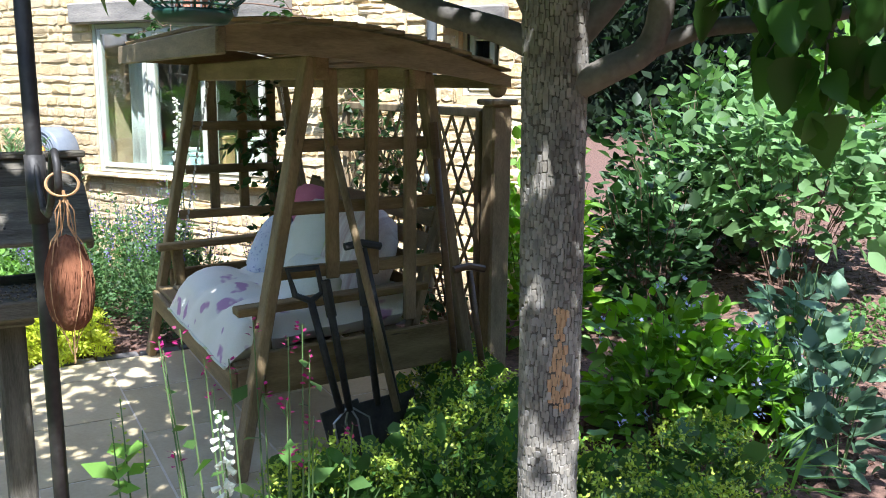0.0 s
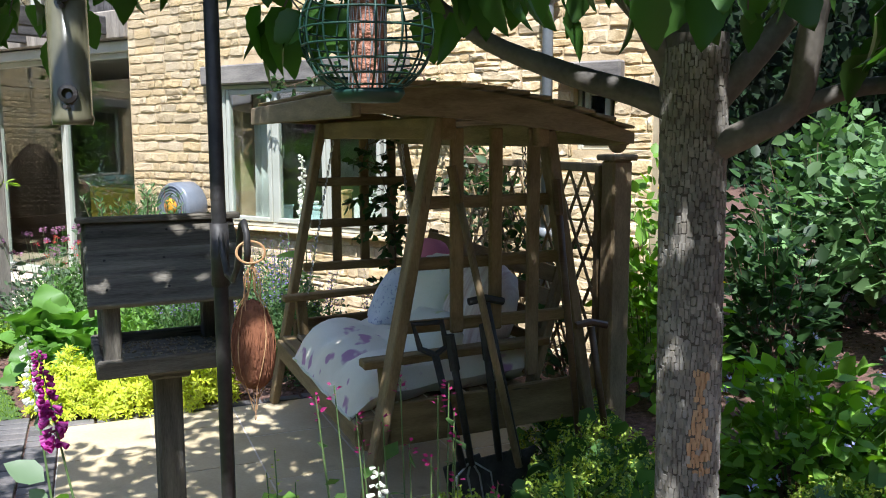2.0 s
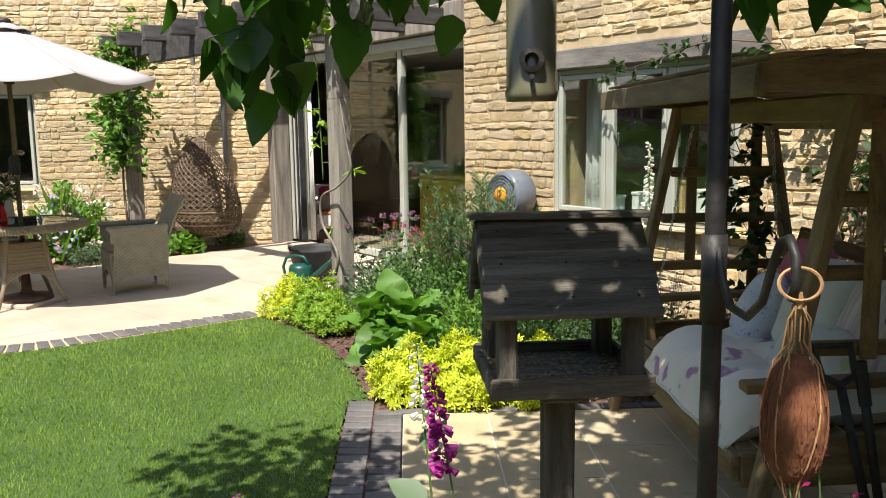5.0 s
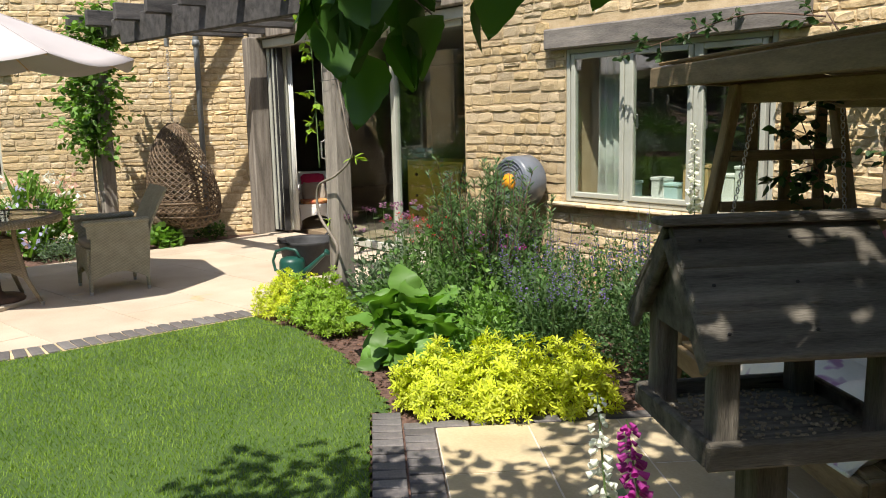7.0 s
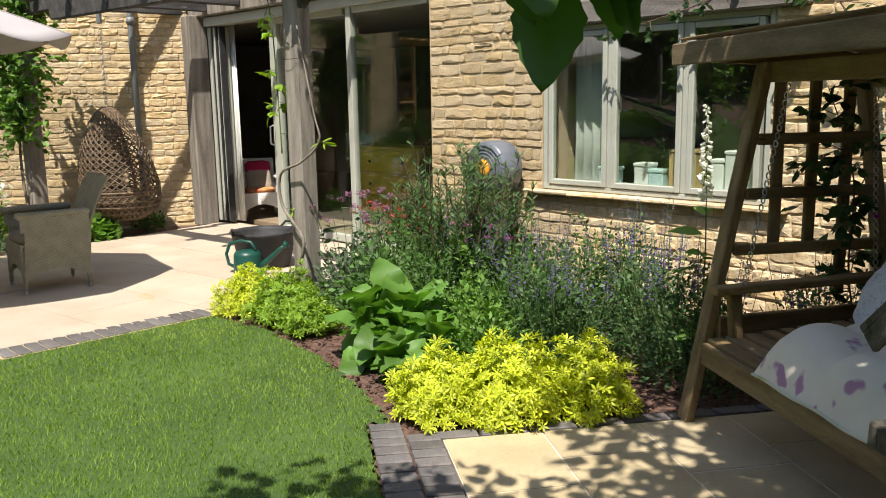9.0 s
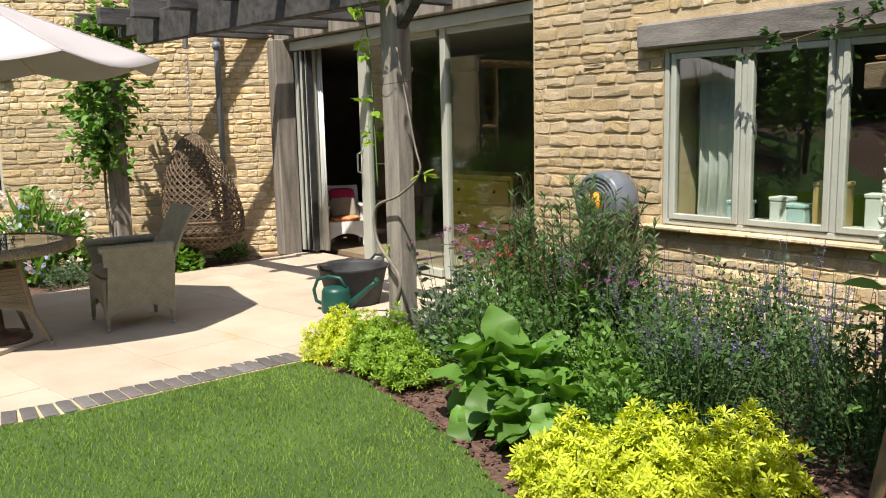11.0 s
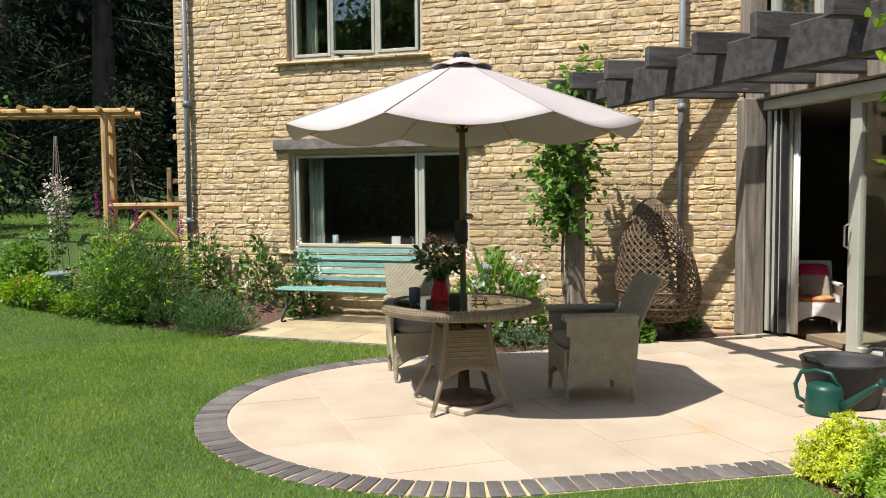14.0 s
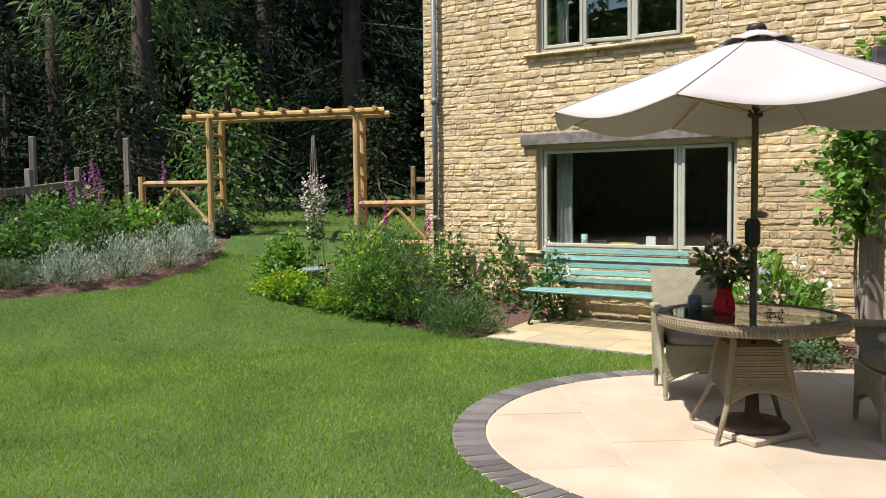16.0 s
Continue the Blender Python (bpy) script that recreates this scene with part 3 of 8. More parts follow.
def leaf_cloud(name, n, c, r, size, mat, tmpl=DIAMOND, droop=0.1, shell=0.45, roll=0.6):
    """Leaves through an uneven dome or ball round c."""
    d = rng.normal(size=(n, 3))
    d /= np.linalg.norm(d, axis=1, keepdims=True)
    rad = (shell + (1 - shell) * rng.random(n) ** 0.6)
    lump = 0.82 + 0.3 * np.sin(3.1 * d[:, 0] + 5 * d[:, 1] + c[0] * 7) * np.cos(4 * d[:, 2] + 2.7 * d[:, 0])
    P = np.array(c) + d * np.array(r) * (rad * lump)[:, None]
    D = d * np.array([1, 1, 0.6]) + 0.55 * rng.normal(size=(n, 3)) + np.array([0, 0, 0.25 - droop])
    return leaf_array(name, P, D, size * (0.6 + 0.7 * rng.random(n)), mat, tmpl, roll)


def stems_mesh(n, r, h, thick=0.004, spread=0.8, lean=0.0):
    m = Mesh()
    tips = []
    for _ in range(n):
        a, q = rnd.uniform(0, 6.283), r * math.sqrt(rnd.random()) * spread
        hh = h * rnd.uniform(0.75, 1.0) * (1 - 0.35 * (q / max(r, 1e-6)) ** 2)
        tip = Vector((q * math.cos(a), q * math.sin(a), hh))
        m.tube([(0.25 * tip.x, 0.25 * tip.y, 0), (0.55 * tip.x, 0.55 * tip.y, 0.5 * hh), tip], [thick, thick * 0.8, thick * 0.5], 4, False)
        tips.append(tip)
    return m, tips


def bush(name, label, x, y, r, h, n, size, mat, tmpl=DIAMOND, cat="plant", blooms=(), stems=14, droop=0.1, group="", ry=None, yaw=0, roll=0.6, stem_mat=None, low=0.0):
    """A clump: stems, foliage in an uneven dome, and blooms of (material, count, size, part name)."""
    b = thing(name, label, cat, pose(x, y, float(gz(x, y)) - 0.03, 0, 0, yaw), group)
    m, tips = stems_mesh(stems, r, h * 0.9)
    part("stem_growth", m, stem_mat or STEM, b)
    d = rng.normal(size=(n, 3))
    d[:, 2] = np.abs(d[:, 2]) * 1.0
    d /= np.linalg.norm(d, axis=1, keepdims=True)
    rad = 0.35 + 0.65 * rng.random(n) ** 0.5
    lump = 0.86 + 0.25 * np.sin(4.3 * d[:, 0] + 3 * d[:, 1] + x * 5) * np.sin(5 * d[:, 1] - 2 * d[:, 0] + y * 3)
    P = d * np.array([r, ry or r, h * 0.92]) * (rad * lump)[:, None] + np.array([0, 0, 0.04 + low])
    D = d * np.array([1, 1, 0.5]) + 0.5 * rng.normal(size=(n, 3)) + np.array([0, 0, 0.3 - droop])
    part("foliage", leaf_array("foliage", P, D, size * (0.55 + 0.8 * rng.random(n)), mat, tmpl, roll), None, b)
    for bm, k, s, what in blooms:
        d = rng.normal(size=(k, 3))
        d[:, 2] = np.abs(d[:, 2]) + 0.3
        d /= np.linalg.norm(d, axis=1, keepdims=True)
        c = d * np.array([r, ry or r, h]) * (0.9 + 0.18 * rng.random((k, 1)))
        P = (c[:, None] + rng.normal(size=(k, 7, 3)) * s * 0.45).reshape(-1, 3)
        D = rng.normal(size=P.shape) + np.array([0, 0, 0.6])
        part(what, leaf_array(what, P, D, s * (0.6 + 0.5 * rng.random(len(P))), bm, DIAMOND), None, b)
    return b


def spikes(name, label, x, y, r, h, n, mat, petal, leafmat, size=0.018, frac=0.4, leaf=0.05, cat="plant", per=46, taper=0.6, group="", bells=False, leaves=120, lean=(0, 0)):
    """Upright flowering stems: leaves low down, petals up the spike."""
    b = thing(name, label, cat, pose(x, y, float(gz(x, y)) - 0.03), group)
    m, P, D, S = Mesh(), [], [], []
    LP, LD = [], []
    for _ in range(n):
        a, q = rnd.uniform(0, 6.283), r * math.sqrt(rnd.random())
        hh = h * (1.0 if n == 1 else rnd.uniform(0.75, 1.0))
        base, tip = Vector((0.5 * q * math.cos(a), 0.5 * q * math.sin(a), 0)), Vector((q * math.cos(a) + lean[0], q * math.sin(a) + lean[1], hh))
        m.tube([base, base.lerp(tip, 0.5) + Vector((0.01, 0.01, 0)), tip], [0.006 if bells else 0.003, 0.004 if bells else 0.0025, 0.0012], 5, False)
        for k in range(per):
            u = 1 - frac * (k / per)
            w = size * (0.5 + taper * (k / per))
            ang = rnd.uniform(0, 6.283)
            c = base.lerp(tip, u)
            o = Vector((math.cos(ang), math.sin(ang), -0.45 if bells else 0.3))
            P.append(c + o * (0.006 if bells else w * 0.4))
            D.append(o)
            S.append(w * rnd.uniform(0.8, 1.2))
        for k in range(max(4, leaves // n)):
            u = rnd.random() * (1 - frac)
            ang = rnd.uniform(0, 6.283)
            LP.append(base.lerp(tip, u))
            LD.append(Vector((math.cos(ang), math.sin(ang), rnd.uniform(-0.2, 0.6))))
    part("stem_growth", m, STEM, b)
    P, D, S = np.array(P), np.array(D), np.array(S)
    if bells:
        BELL = (np.array([(0.16 * math.cos(t), 0.1, 0.16 * math.sin(t)) for t in np.linspace(0, 6.283, 7)[:-1]] + [(0.36 * math.cos(t), 1.0, 0.36 * math.sin(t)) for t in np.linspace(0, 6.283, 7)[:-1]]),
                np.array([(k, (k + 1) % 6, 6 + (k + 1) % 6) for k in range(6)] + [(k, 6 + (k + 1) % 6, 6 + k) for k in range(6)]))
        part("blossom", leaf_array("blossom", P, D, S, petal, BELL), None, b, "bell-shaped blooms")
    else:
        part("blossom", leaf_array("blossom", P, D, S, petal, DIAMOND), None, b)
    LP, LD = np.array(LP), np.array(LD)
    part("foliage", leaf_array("foliage", LP, LD, leaf * (0.6 + 0.7 * rng.random(len(LP))), leafmat, OVATE if leaf > 0.06 else DIAMOND), None, b)
    return b

# ---- ground ----
def ground_sheet():
    xs = np.concatenate([np.linspace(-400, -45, 12), np.linspace(-40, -20, 21)[1:], np.linspace(-19.6, 6, 129), np.linspace(8, 40, 17), np.linspace(60, 400, 10)])
    ys = np.concatenate([np.linspace(-400, -45, 12), np.linspace(-40, -12, 20)[1:], np.linspace(-11.6, 16, 139), np.linspace(18, 45, 15), np.linspace(60, 400, 10)])
    X, Y = np.meshgrid(xs, ys)
    Z = gz(X, Y) - 0.035
    n = len(xs)
    i = np.arange(len(ys) - 1)[:, None] * n + np.arange(n - 1)[None]
    f = np.stack([i, i + 1, i + n + 1, i + n], -1).reshape(-1, 4)
    me = array_mesh("ground", np.stack([X, Y, Z], -1).reshape(-1, 3), f, SOIL)
    return tagged(new("ground", me), "dark bark-mulched garden soil between beds and lawn", "ground", kind="structure")


ground_sheet()


def on_lawn(x, y):
    far = (y < 7.5) & ((x < -0.9) | (y < 1.0))
    for poly in (PATIO, BED_DOOR, BED_WALL, PAD, BED_LEFT, BED_FAR, TERRACE, STRIP):
        far &= ~inside(poly, x, y)
    ring = np.hypot(x - PC.x, y - PC.y)
    far &= ~((ring < PR + 0.222) & (y < PC.y + 0.3))
    far &= ~((x > -7.0) & (x < -6.63) & (y > PC.y - 0.05) & (y < 3.78))
    far &= ~((x > -10.95) & (x < -6.63) & (y > 3.0))
    far &= ~(((x - J.x) * AN.x + (y - J.y) * AN.y < 0.05) & (y > -0.4))
    far &= ~((x > T0.x) & (y > T0.y - 0.3 - 0.68 * (x - T0.x)))
    far &= ~((x > -2.2) & (y > 1.0))
    return far & (x > -34) & (y > -9)


def lawn():
    xs, ys = np.concatenate([np.arange(-34, -16, 0.2), np.arange(-16, 7, 0.05)]), np.arange(-9, 7.5, 0.05)
    X, Y = np.meshgrid(xs, ys)
    Z = gz(X, Y)
    n = len(xs)
    keep = on_lawn(X[:-1, :-1] + 0.025, Y[:-1, :-1] + 0.025)
    i = (np.arange(len(ys) - 1)[:, None] * n + np.arange(n - 1)[None])[keep]
    f = np.stack([i, i + 1, i + n + 1, i + n], -1)
    turf = tagged(new("lawn", array_mesh("lawn", np.stack([X, Y, Z - 0.012], -1).reshape(-1, 3), f, TURF)), "closely mown green lawn, slightly worn", "lawn", kind="structure")
    k = 760000
    x = -1.0 - 13.5 * rng.random(k) ** 1.25
    y = -5.0 + 9.3 * rng.random(k)
    far = rng.random(60000)
    x = np.concatenate([x, -12.5 - 9 * far, -1.0 + 6.5 * rng.random(120000)])
    y = np.concatenate([y, -5.5 + 6.5 * rng.random(60000), -5.0 + 6.2 * rng.random(120000)])
    ok = on_lawn(x, y)
    x, y = x[ok], y[ok]
    n = len(x)
    a, h = rng.random(n) * 2 * math.pi, 0.012 + 0.02 * rng.random(n) ** 1.6
    w = 0.0017 + 0.0021 * (np.clip(-x, 1, None) / 10)
    lean = 0.6 * h
    b = rng.random(n) * 2 * math.pi
    z = gz(x, y) - 0.014
    v = np.stack([np.stack([x - w * np.cos(a), y - w * np.sin(a), z], -1), np.stack([x + w * np.cos(a), y + w * np.sin(a), z], -1), np.stack([x + lean * np.cos(b), y + lean * np.sin(b), z + h], -1)], 1)
    me = array_mesh("grass", v.reshape(-1, 3), np.arange(3 * n).reshape(-1, 3), GRASS)
    tagged(new("grass", me), "short mown grass blades of the lawn", "grass", kind="stuff")


lawn()


def paving(name, outline, label, mat, origin, ax, ay, wx, wy, top=0.0, joint=0.008, seed=1):
    """A bed of joint with slabs as pieces, cut to the outline."""
    base = single(name, Mesh().prism(outline, -0.12, top - 0.0025), JOINT, label, "paving", "structure")
    r = random.Random(seed)
    n = 0
    for row in range(-14, 15):
        shift = (row % 2) * wx * 0.45 + r.uniform(-0.1, 0.1)
        for col in range(-14, 15):
            q = [(col * wx + shift, row * wy), ((col + 1) * wx + shift, row * wy), ((col + 1) * wx + shift, (row + 1) * wy), (col * wx + shift, (row + 1) * wy)]
            g = joint / 2
            q = [(a + (g if k in (0, 3) else -g), b + (g if k in (0, 1) else -g)) for k, (a, b) in enumerate(q)]
            poly = [origin + ax * a + ay * b for a, b in q]
            poly = clip(poly, outline)
            if len(poly) < 3 or area(poly) < 0.01:
                continue
            part("slab", Mesh().prism([tuple(p) for p in poly], top - 0.04, top + r.uniform(-0.001, 0.001)), mat, base)
            n += 1
    return base


def area(p):
    return abs(sum(p[i][0] * p[(i + 1) % len(p)][1] - p[(i + 1) % len(p)][0] * p[i][1] for i in range(len(p)))) / 2


def clip(poly, outline):
    """The slab's corners cut to a (nearly convex) outline."""
    out = [Vector(p) for p in poly]
    c = Vector((sum(p[0] for p in outline) / len(outline), sum(p[1] for p in outline) / len(outline)))
    for a, b in zip(outline, outline[1:] + outline[:1]):
        a, b = Vector(a), Vector(b)
        n = Vector((-(b - a).y, (b - a).x))
        if n.length < 1e-6:
            continue
        n.normalize()
        if n.dot(c - a) < 0:
            n = -n
        res = []
        for p, q in zip(out, out[1:] + out[:1]):
            dp, dq = n.dot(p - a) - 0.004, n.dot(q - a) - 0.004
            if dp >= 0:
                res.append(p)
            if dp * dq < 0:
                res.append(p + (q - p) * (dp / (dp - dq)))
        out = res
        if len(out) < 3:
            return []
    return out


def hull(points):
    pts = sorted(set(points))
    def half(ps):
        h = []
        for p in ps:
            while len(h) > 1 and (h[-1][0] - h[-2][0]) * (p[1] - h[-2][1]) - (h[-1][1] - h[-2][1]) * (p[0] - h[-2][0]) <= 0:
                h.pop()
            h.append(p)
        return h
    a, b = half(pts), half(pts[::-1])
    return a[:-1] + b[:-1]


PATIO_H = hull(PATIO)
paving("patio", PATIO_H, "pale sawn limestone patio with a round end", SLAB, Vector((-9.45, 1.21)), Vector((0.991, 0.134)), Vector((-0.134, 0.991)), 1.15, 0.72, 0.0, 0.006, 3)
paving("terrace", TERRACE, "small yellow sandstone terrace under the swing seat", SLAB_Y, Vector((T0.x, T0.y)), U, V, 0.60, 0.45, 0.0, 0.010, 4)
paving("bench_pad", hull(PAD), "small sandstone pad under the bench", SLAB_Y, on_a(3, 0).xy, AD, AN, 0.9, 0.6, 0.004, 0.008, 6)


def brick_edges():
    edge = thing("brick_edging", "blue-grey brick edging round patio and beds", "edging", kind="structure")
    me = Mesh().box((0, 0, 0), (0.215, 0.078, 0.07), bevel=0.004, jitter=0.002).data("brick", BRICK)
    bed = Mesh()

    def lay(p, yaw, s=1.0):
        ob = new("brick", me)
        ob.parent = edge
        ob.matrix_basis = pose(p[0], p[1], -0.033 + rnd.uniform(-0.002, 0.002), 0, 0, yaw + rnd.uniform(-1, 1)) @ Matrix.Diagonal((s, 1, 1, 1))

    r = PR + 0.115
    n = 62
    for k in range(n):
        a = 166 + (360 - 166) * (k + 0.5) / n
        lay((PC.x + r * math.cos(radians(a)), PC.y + r * math.sin(radians(a))), a)
    for k in range(16):
        lay((-6.745, 2.35 + 0.088 * k), 0)
    for k in range(38):
        for row, off in ((0, -0.08), (1, -0.235)):
            p = on_t(-0.05 + 0.088 * k - (0.15 if row else 0), off)
            lay(p, UYAW + 90, 0.68)
    for k in range(13):
        p = on_t(-0.055, 0.06 + 0.228 * k)
        lay(p, UYAW + 90)
    for k in range(14):
        q = Vector((-12.06, 0.52)).lerp(Vector((-11.06, 2.1)), (k + 0.5) / 14)
        lay((q.x + 0.05, q.y - 0.03), 58, 0.55)
    bed.prism([(PC.x + (PR - 0.002) * math.cos(a), PC.y + (PR - 0.002) * math.sin(a)) for a in np.linspace(radians(166), radians(360), 60)] + [(PC.x + (PR + 0.222) * math.cos(a), PC.y + (PR + 0.222) * math.sin(a)) for a in np.linspace(radians(360), radians(166), 60)], -0.1, -0.008)
    bed.prism([(-6.855, 2.3), (-6.63, 2.3), (-6.63, 3.76), (-6.855, 3.76)], -0.1, -0.008)
    strip = Mesh()
    strip.prism([tuple(on_t(a, b).xy) for a, b in ((-0.3, -0.32), (3.4, -0.32), (3.4, -0.005), (-0.1, -0.005))], -0.1, -0.012)
    part("mortar_bed", bed, MORTAR, edge, "pale mortar between the bricks")
    part("strip_bed", strip, SOIL, edge, "dark sand between the strip's bricks")


brick_edges()


def mulch():
    """Loose bark chips on the open soil."""
    n = 26000
    x, y = np.concatenate([-7 + 5 * rng.random(9000), -1.6 + 5 * rng.random(n - 9000)]), np.concatenate([2.9 + 3 * rng.random(9000), 2.3 + 7.5 * rng.random(n - 9000)])
    ok = inside(BED_DOOR, x, y) | (x > -1.2)
    x, y = x[ok], y[ok]
    n = len(x)
    v = rng.normal(size=(n, 4, 3)) * np.array([0.011, 0.011, 0.004]) + np.stack([x, y, gz(x, y) - 0.026], -1)[:, None]
    f = (np.arange(n)[:, None, None] * 4 + np.array([[0, 1, 2], [0, 2, 3], [0, 3, 1], [1, 3, 2]])[None]).reshape(-1, 3)
    tagged(new("mulch", array_mesh("mulch", v.reshape(-1, 3), f, CHIP)), "loose brown bark chips on the soil", "mulch", kind="stuff")


mulch()


# ---- house ----
HOLES_B = [(-10.92, -6.73, -0.2, 2.74), (-5.48, -3.67, 0.77, 1.985), (-2.13, -1.84, 1.45, 1.88), (-10.92, -6.73, 2.74, 5.2)]
LINT_B = [(-5.66, -3.45, 1.985, 2.15), (-2.2, -1.78, 1.885, 2.02)]
HOLES_A = [(3.10, 5.53, 0.80, 2.085), (3.68, 5.52, 3.22, 4.30)]
LINT_A = [(2.92, 5.72, 2.09, 2.24)]
TOP = 5.2


def cut_wall(name, x0, x1, holes, place, label):
    """A wall with real openings; place turns (along, out, up) into the world."""
    xs = sorted({x0, x1, *[h[0] for h in holes], *[h[1] for h in holes]})
    me = Mesh()
    for a, b in zip(xs, xs[1:]):
        z = -0.3
        for h in sorted((h for h in holes if h[0] < b - 1e-6 and h[1] > a + 1e-6), key=lambda h: h[2]):
            if h[2] > z:
                wall_block(me, a, b, z, h[2], place)
            z = h[3]
        if z < TOP:
            wall_block(me, a, b, z, TOP, place)
    return single(name, me, MORTAR, label, "wall", "structure")


def wall_block(me, a, b, z0, z1, place):
    vs = [place(x, o, z) for x in (a, b) for o in (-0.018, -0.42) for z in (z0, z1)]
    me.add(vs, [(0, 1, 5, 4), (2, 6, 7, 3), (0, 2, 3, 1), (4, 5, 7, 6), (1, 3, 7, 5), (0, 4, 6, 2)])


STONES = []
for k in range(16):
    t = Mesh()
    r = random.Random(30 + k)
    fr = [(-0.5, -0.5), (-0.17, -0.5), (0.17, -0.5), (0.5, -0.5), (0.5, 0), (0.5, 0.5), (0.17, 0.5), (-0.17, 0.5), (-0.5, 0.5), (-0.5, 0)]
    fr = [(x * (0.96 if abs(x * z) > 0.2 else 1), z * (r.uniform(0.72, 0.97) if abs(x * z) > 0.2 else r.uniform(0.90, 1.08))) for x, z in fr]
    outer = [(x, 0.0, z) for x, z in fr]
    inner = [(x * r.uniform(0.88, 0.97), -r.uniform(0.35, 1.0), z * r.uniform(0.70, 0.95)) for x, z in fr]
    mid = [(-0.2 + r.uniform(-0.1, 0.1), -r.uniform(0.6, 1.2), r.uniform(-0.2, 0.2)), (0.2 + r.uniform(-0.1, 0.1), -r.uniform(0.6, 1.2), r.uniform(-0.2, 0.2))]
    t.add(outer + inner + mid, [(i, (i + 1) % 10, 10 + (i + 1) % 10, 10 + i) for i in range(10)]
          + [(10, 11, 20), (11, 12, 21, 20), (12, 13, 21), (13, 14, 21), (14, 15, 21), (15, 16, 21), (16, 17, 20, 21), (17, 18, 20), (18, 19, 20), (19, 10, 20)])
    STONES.append(t)
STONE_DATA = [t.data("stone", STONE) for t in STONES]


def stonework(wall, x0, x1, holes, frame_of, single_from, single_to, seed):
    """Coursed rubble: stones proud of the mortar; a stretch of them as single pieces."""
    r = random.Random(seed)
    rest = Mesh()
    n, z = 0, -0.08
    while z < TOP - 0.05:
        h = r.choice((0.058, 0.068, 0.078, 0.088, 0.10))
        x = x0 - r.uniform(0, 0.15)
        while x < x1:
            w = r.choice((0.08, 0.11, 0.15, 0.19, 0.24, 0.31)) * r.uniform(0.85, 1.15)
            pieces = [(max(x, x0), min(x + w, x1))]
            for a, b, lo, hi in holes:
                if lo - 0.03 < z + h / 2 < hi + 0.03:
                    cut = []
                    for p, q in pieces:
                        if q <= a or p >= b:
                            cut.append((p, q))
                        else:
                            cut += [(p, a), (b, q)]
                    pieces = [(p, q) for p, q in cut if q - p > 0.03]
            for p, q in pieces:
                g = r.uniform(0.001, 0.006)
                split = h > 0.07 and q - p > 0.16 and r.random() < 0.08
                for part_of in ((0, 0.52), (0.52, 1)) if split else ((0, 1),):
                    lo, hi = z + h * part_of[0], z + h * part_of[1]
                    drop = r.uniform(-0.003, 0.003) + 0.016 * noise.noise((p * 0.9, z * 0.7, seed))
                    local = Matrix.LocRotScale(((p + q) / 2, 0, (lo + hi) / 2 + drop), Euler((r.uniform(-0.03, 0.03), r.uniform(-0.03, 0.03), r.uniform(-0.01, 0.01))), (q - p - g, r.uniform(0.006, 0.019), (hi - lo) * r.uniform(0.86, 1.04) - g))
                    k = r.randrange(16)
                    if single_from < p < single_to and n < 300 and z < 3.0:
                        ob = new("stone", STONE_DATA[k])
                        ob.parent = wall
                        ob.matrix_basis = frame_of @ local
                        n += 1
                    else:
                        rest.add(STONES[k].v, STONES[k].f, frame_of @ local)
            x += w
        z += h
    ob = part("stonework", rest, STONE_J, wall, "rough coursed honey limestone")
    tagged(ob, kind="stuff")


FRAME_B = pose(0, WB + 0.018, 0)
FRAME_A = pose(J.x - AN.x * 0.018, J.y - AN.y * 0.018, 0, 0, 0, AYAW)


def place_b(x, o, z):
    return (x, WB - o, z)


def place_a(s, o, z):
    return tuple(on_a(s, o, z))


wall_b = cut_wall("wall_door_side", -10.92, -1.58, HOLES_B, place_b, "honey-coloured coursed rubble limestone house wall")
wall_a = cut_wall("wall_window_side", 0.0, 7.22, HOLES_A, place_a, "honey-coloured rubble limestone house wall with two windows")
stonework(wall_b, -6.72, -1.58, HOLES_B + LINT_B, FRAME_B, -6.75, -5.2, 11)
flip = [(-b, -a, lo, hi) for a, b, lo, hi in HOLES_A + LINT_A]
stonework(wall_a, -7.22, 0.0, flip, FRAME_A, -3.2, -0.9, 12)


def end_walls():
    m = Mesh()
    m.beam((-1.61, WB + 0.06, 2.45), (-5.0, 12, 2.45), 0.06, 5.5)
    single("wall_end", m, MORTAR, "plain limestone end wall of the house", "wall", "structure")
    m = Mesh()
    a, b = on_a(7.2, -0.04), on_a(7.2, -6)
    m.beam((a.x, a.y, 2.45), (b.x, b.y, 2.45), 0.06, 5.5)
    w = single("wall_gable", m, MORTAR, "limestone gable end of the house", "wall", "structure")
    rest = Mesh()
    q = pose(*(on_a(7.225, -0.03)), 0, 0, AYAW + 90)
    z = 0.3
    while z < TOP:
        x = 0.0
        h = rnd.choice((0.075, 0.09, 0.1))
        while x < 1.2:
            w2 = rnd.uniform(0.15, 0.35)
            rest.add(STONES[rnd.randrange(10)].v, STONES[0].f, q @ Matrix.LocRotScale((x + w2 / 2, 0, z + h / 2), None, (w2 - 0.012, 0.03, h - 0.012)))
            x += w2
        z += h
    tagged(part("stonework", rest, STONE_J, w, "rough coursed limestone"), kind="stuff")
    roof = Mesh()
    roof.prism([(-10.95, WB - 0.1), (-1.5, WB - 0.1), (-5.4, 13), (-10.95, 13)], TOP, TOP + 0.25)
    roof.prism([tuple(on_a(a, b).xy) for a, b in ((7.3, 0.1), (7.3, -7), (-0.3, -7), (-0.3, 0.1))][::-1], TOP + 0.004, TOP + 0.254)
    single("roof", roof, ROOFTILE, "grey stone-slate roof with plain eaves", "roof", "structure")


end_walls()


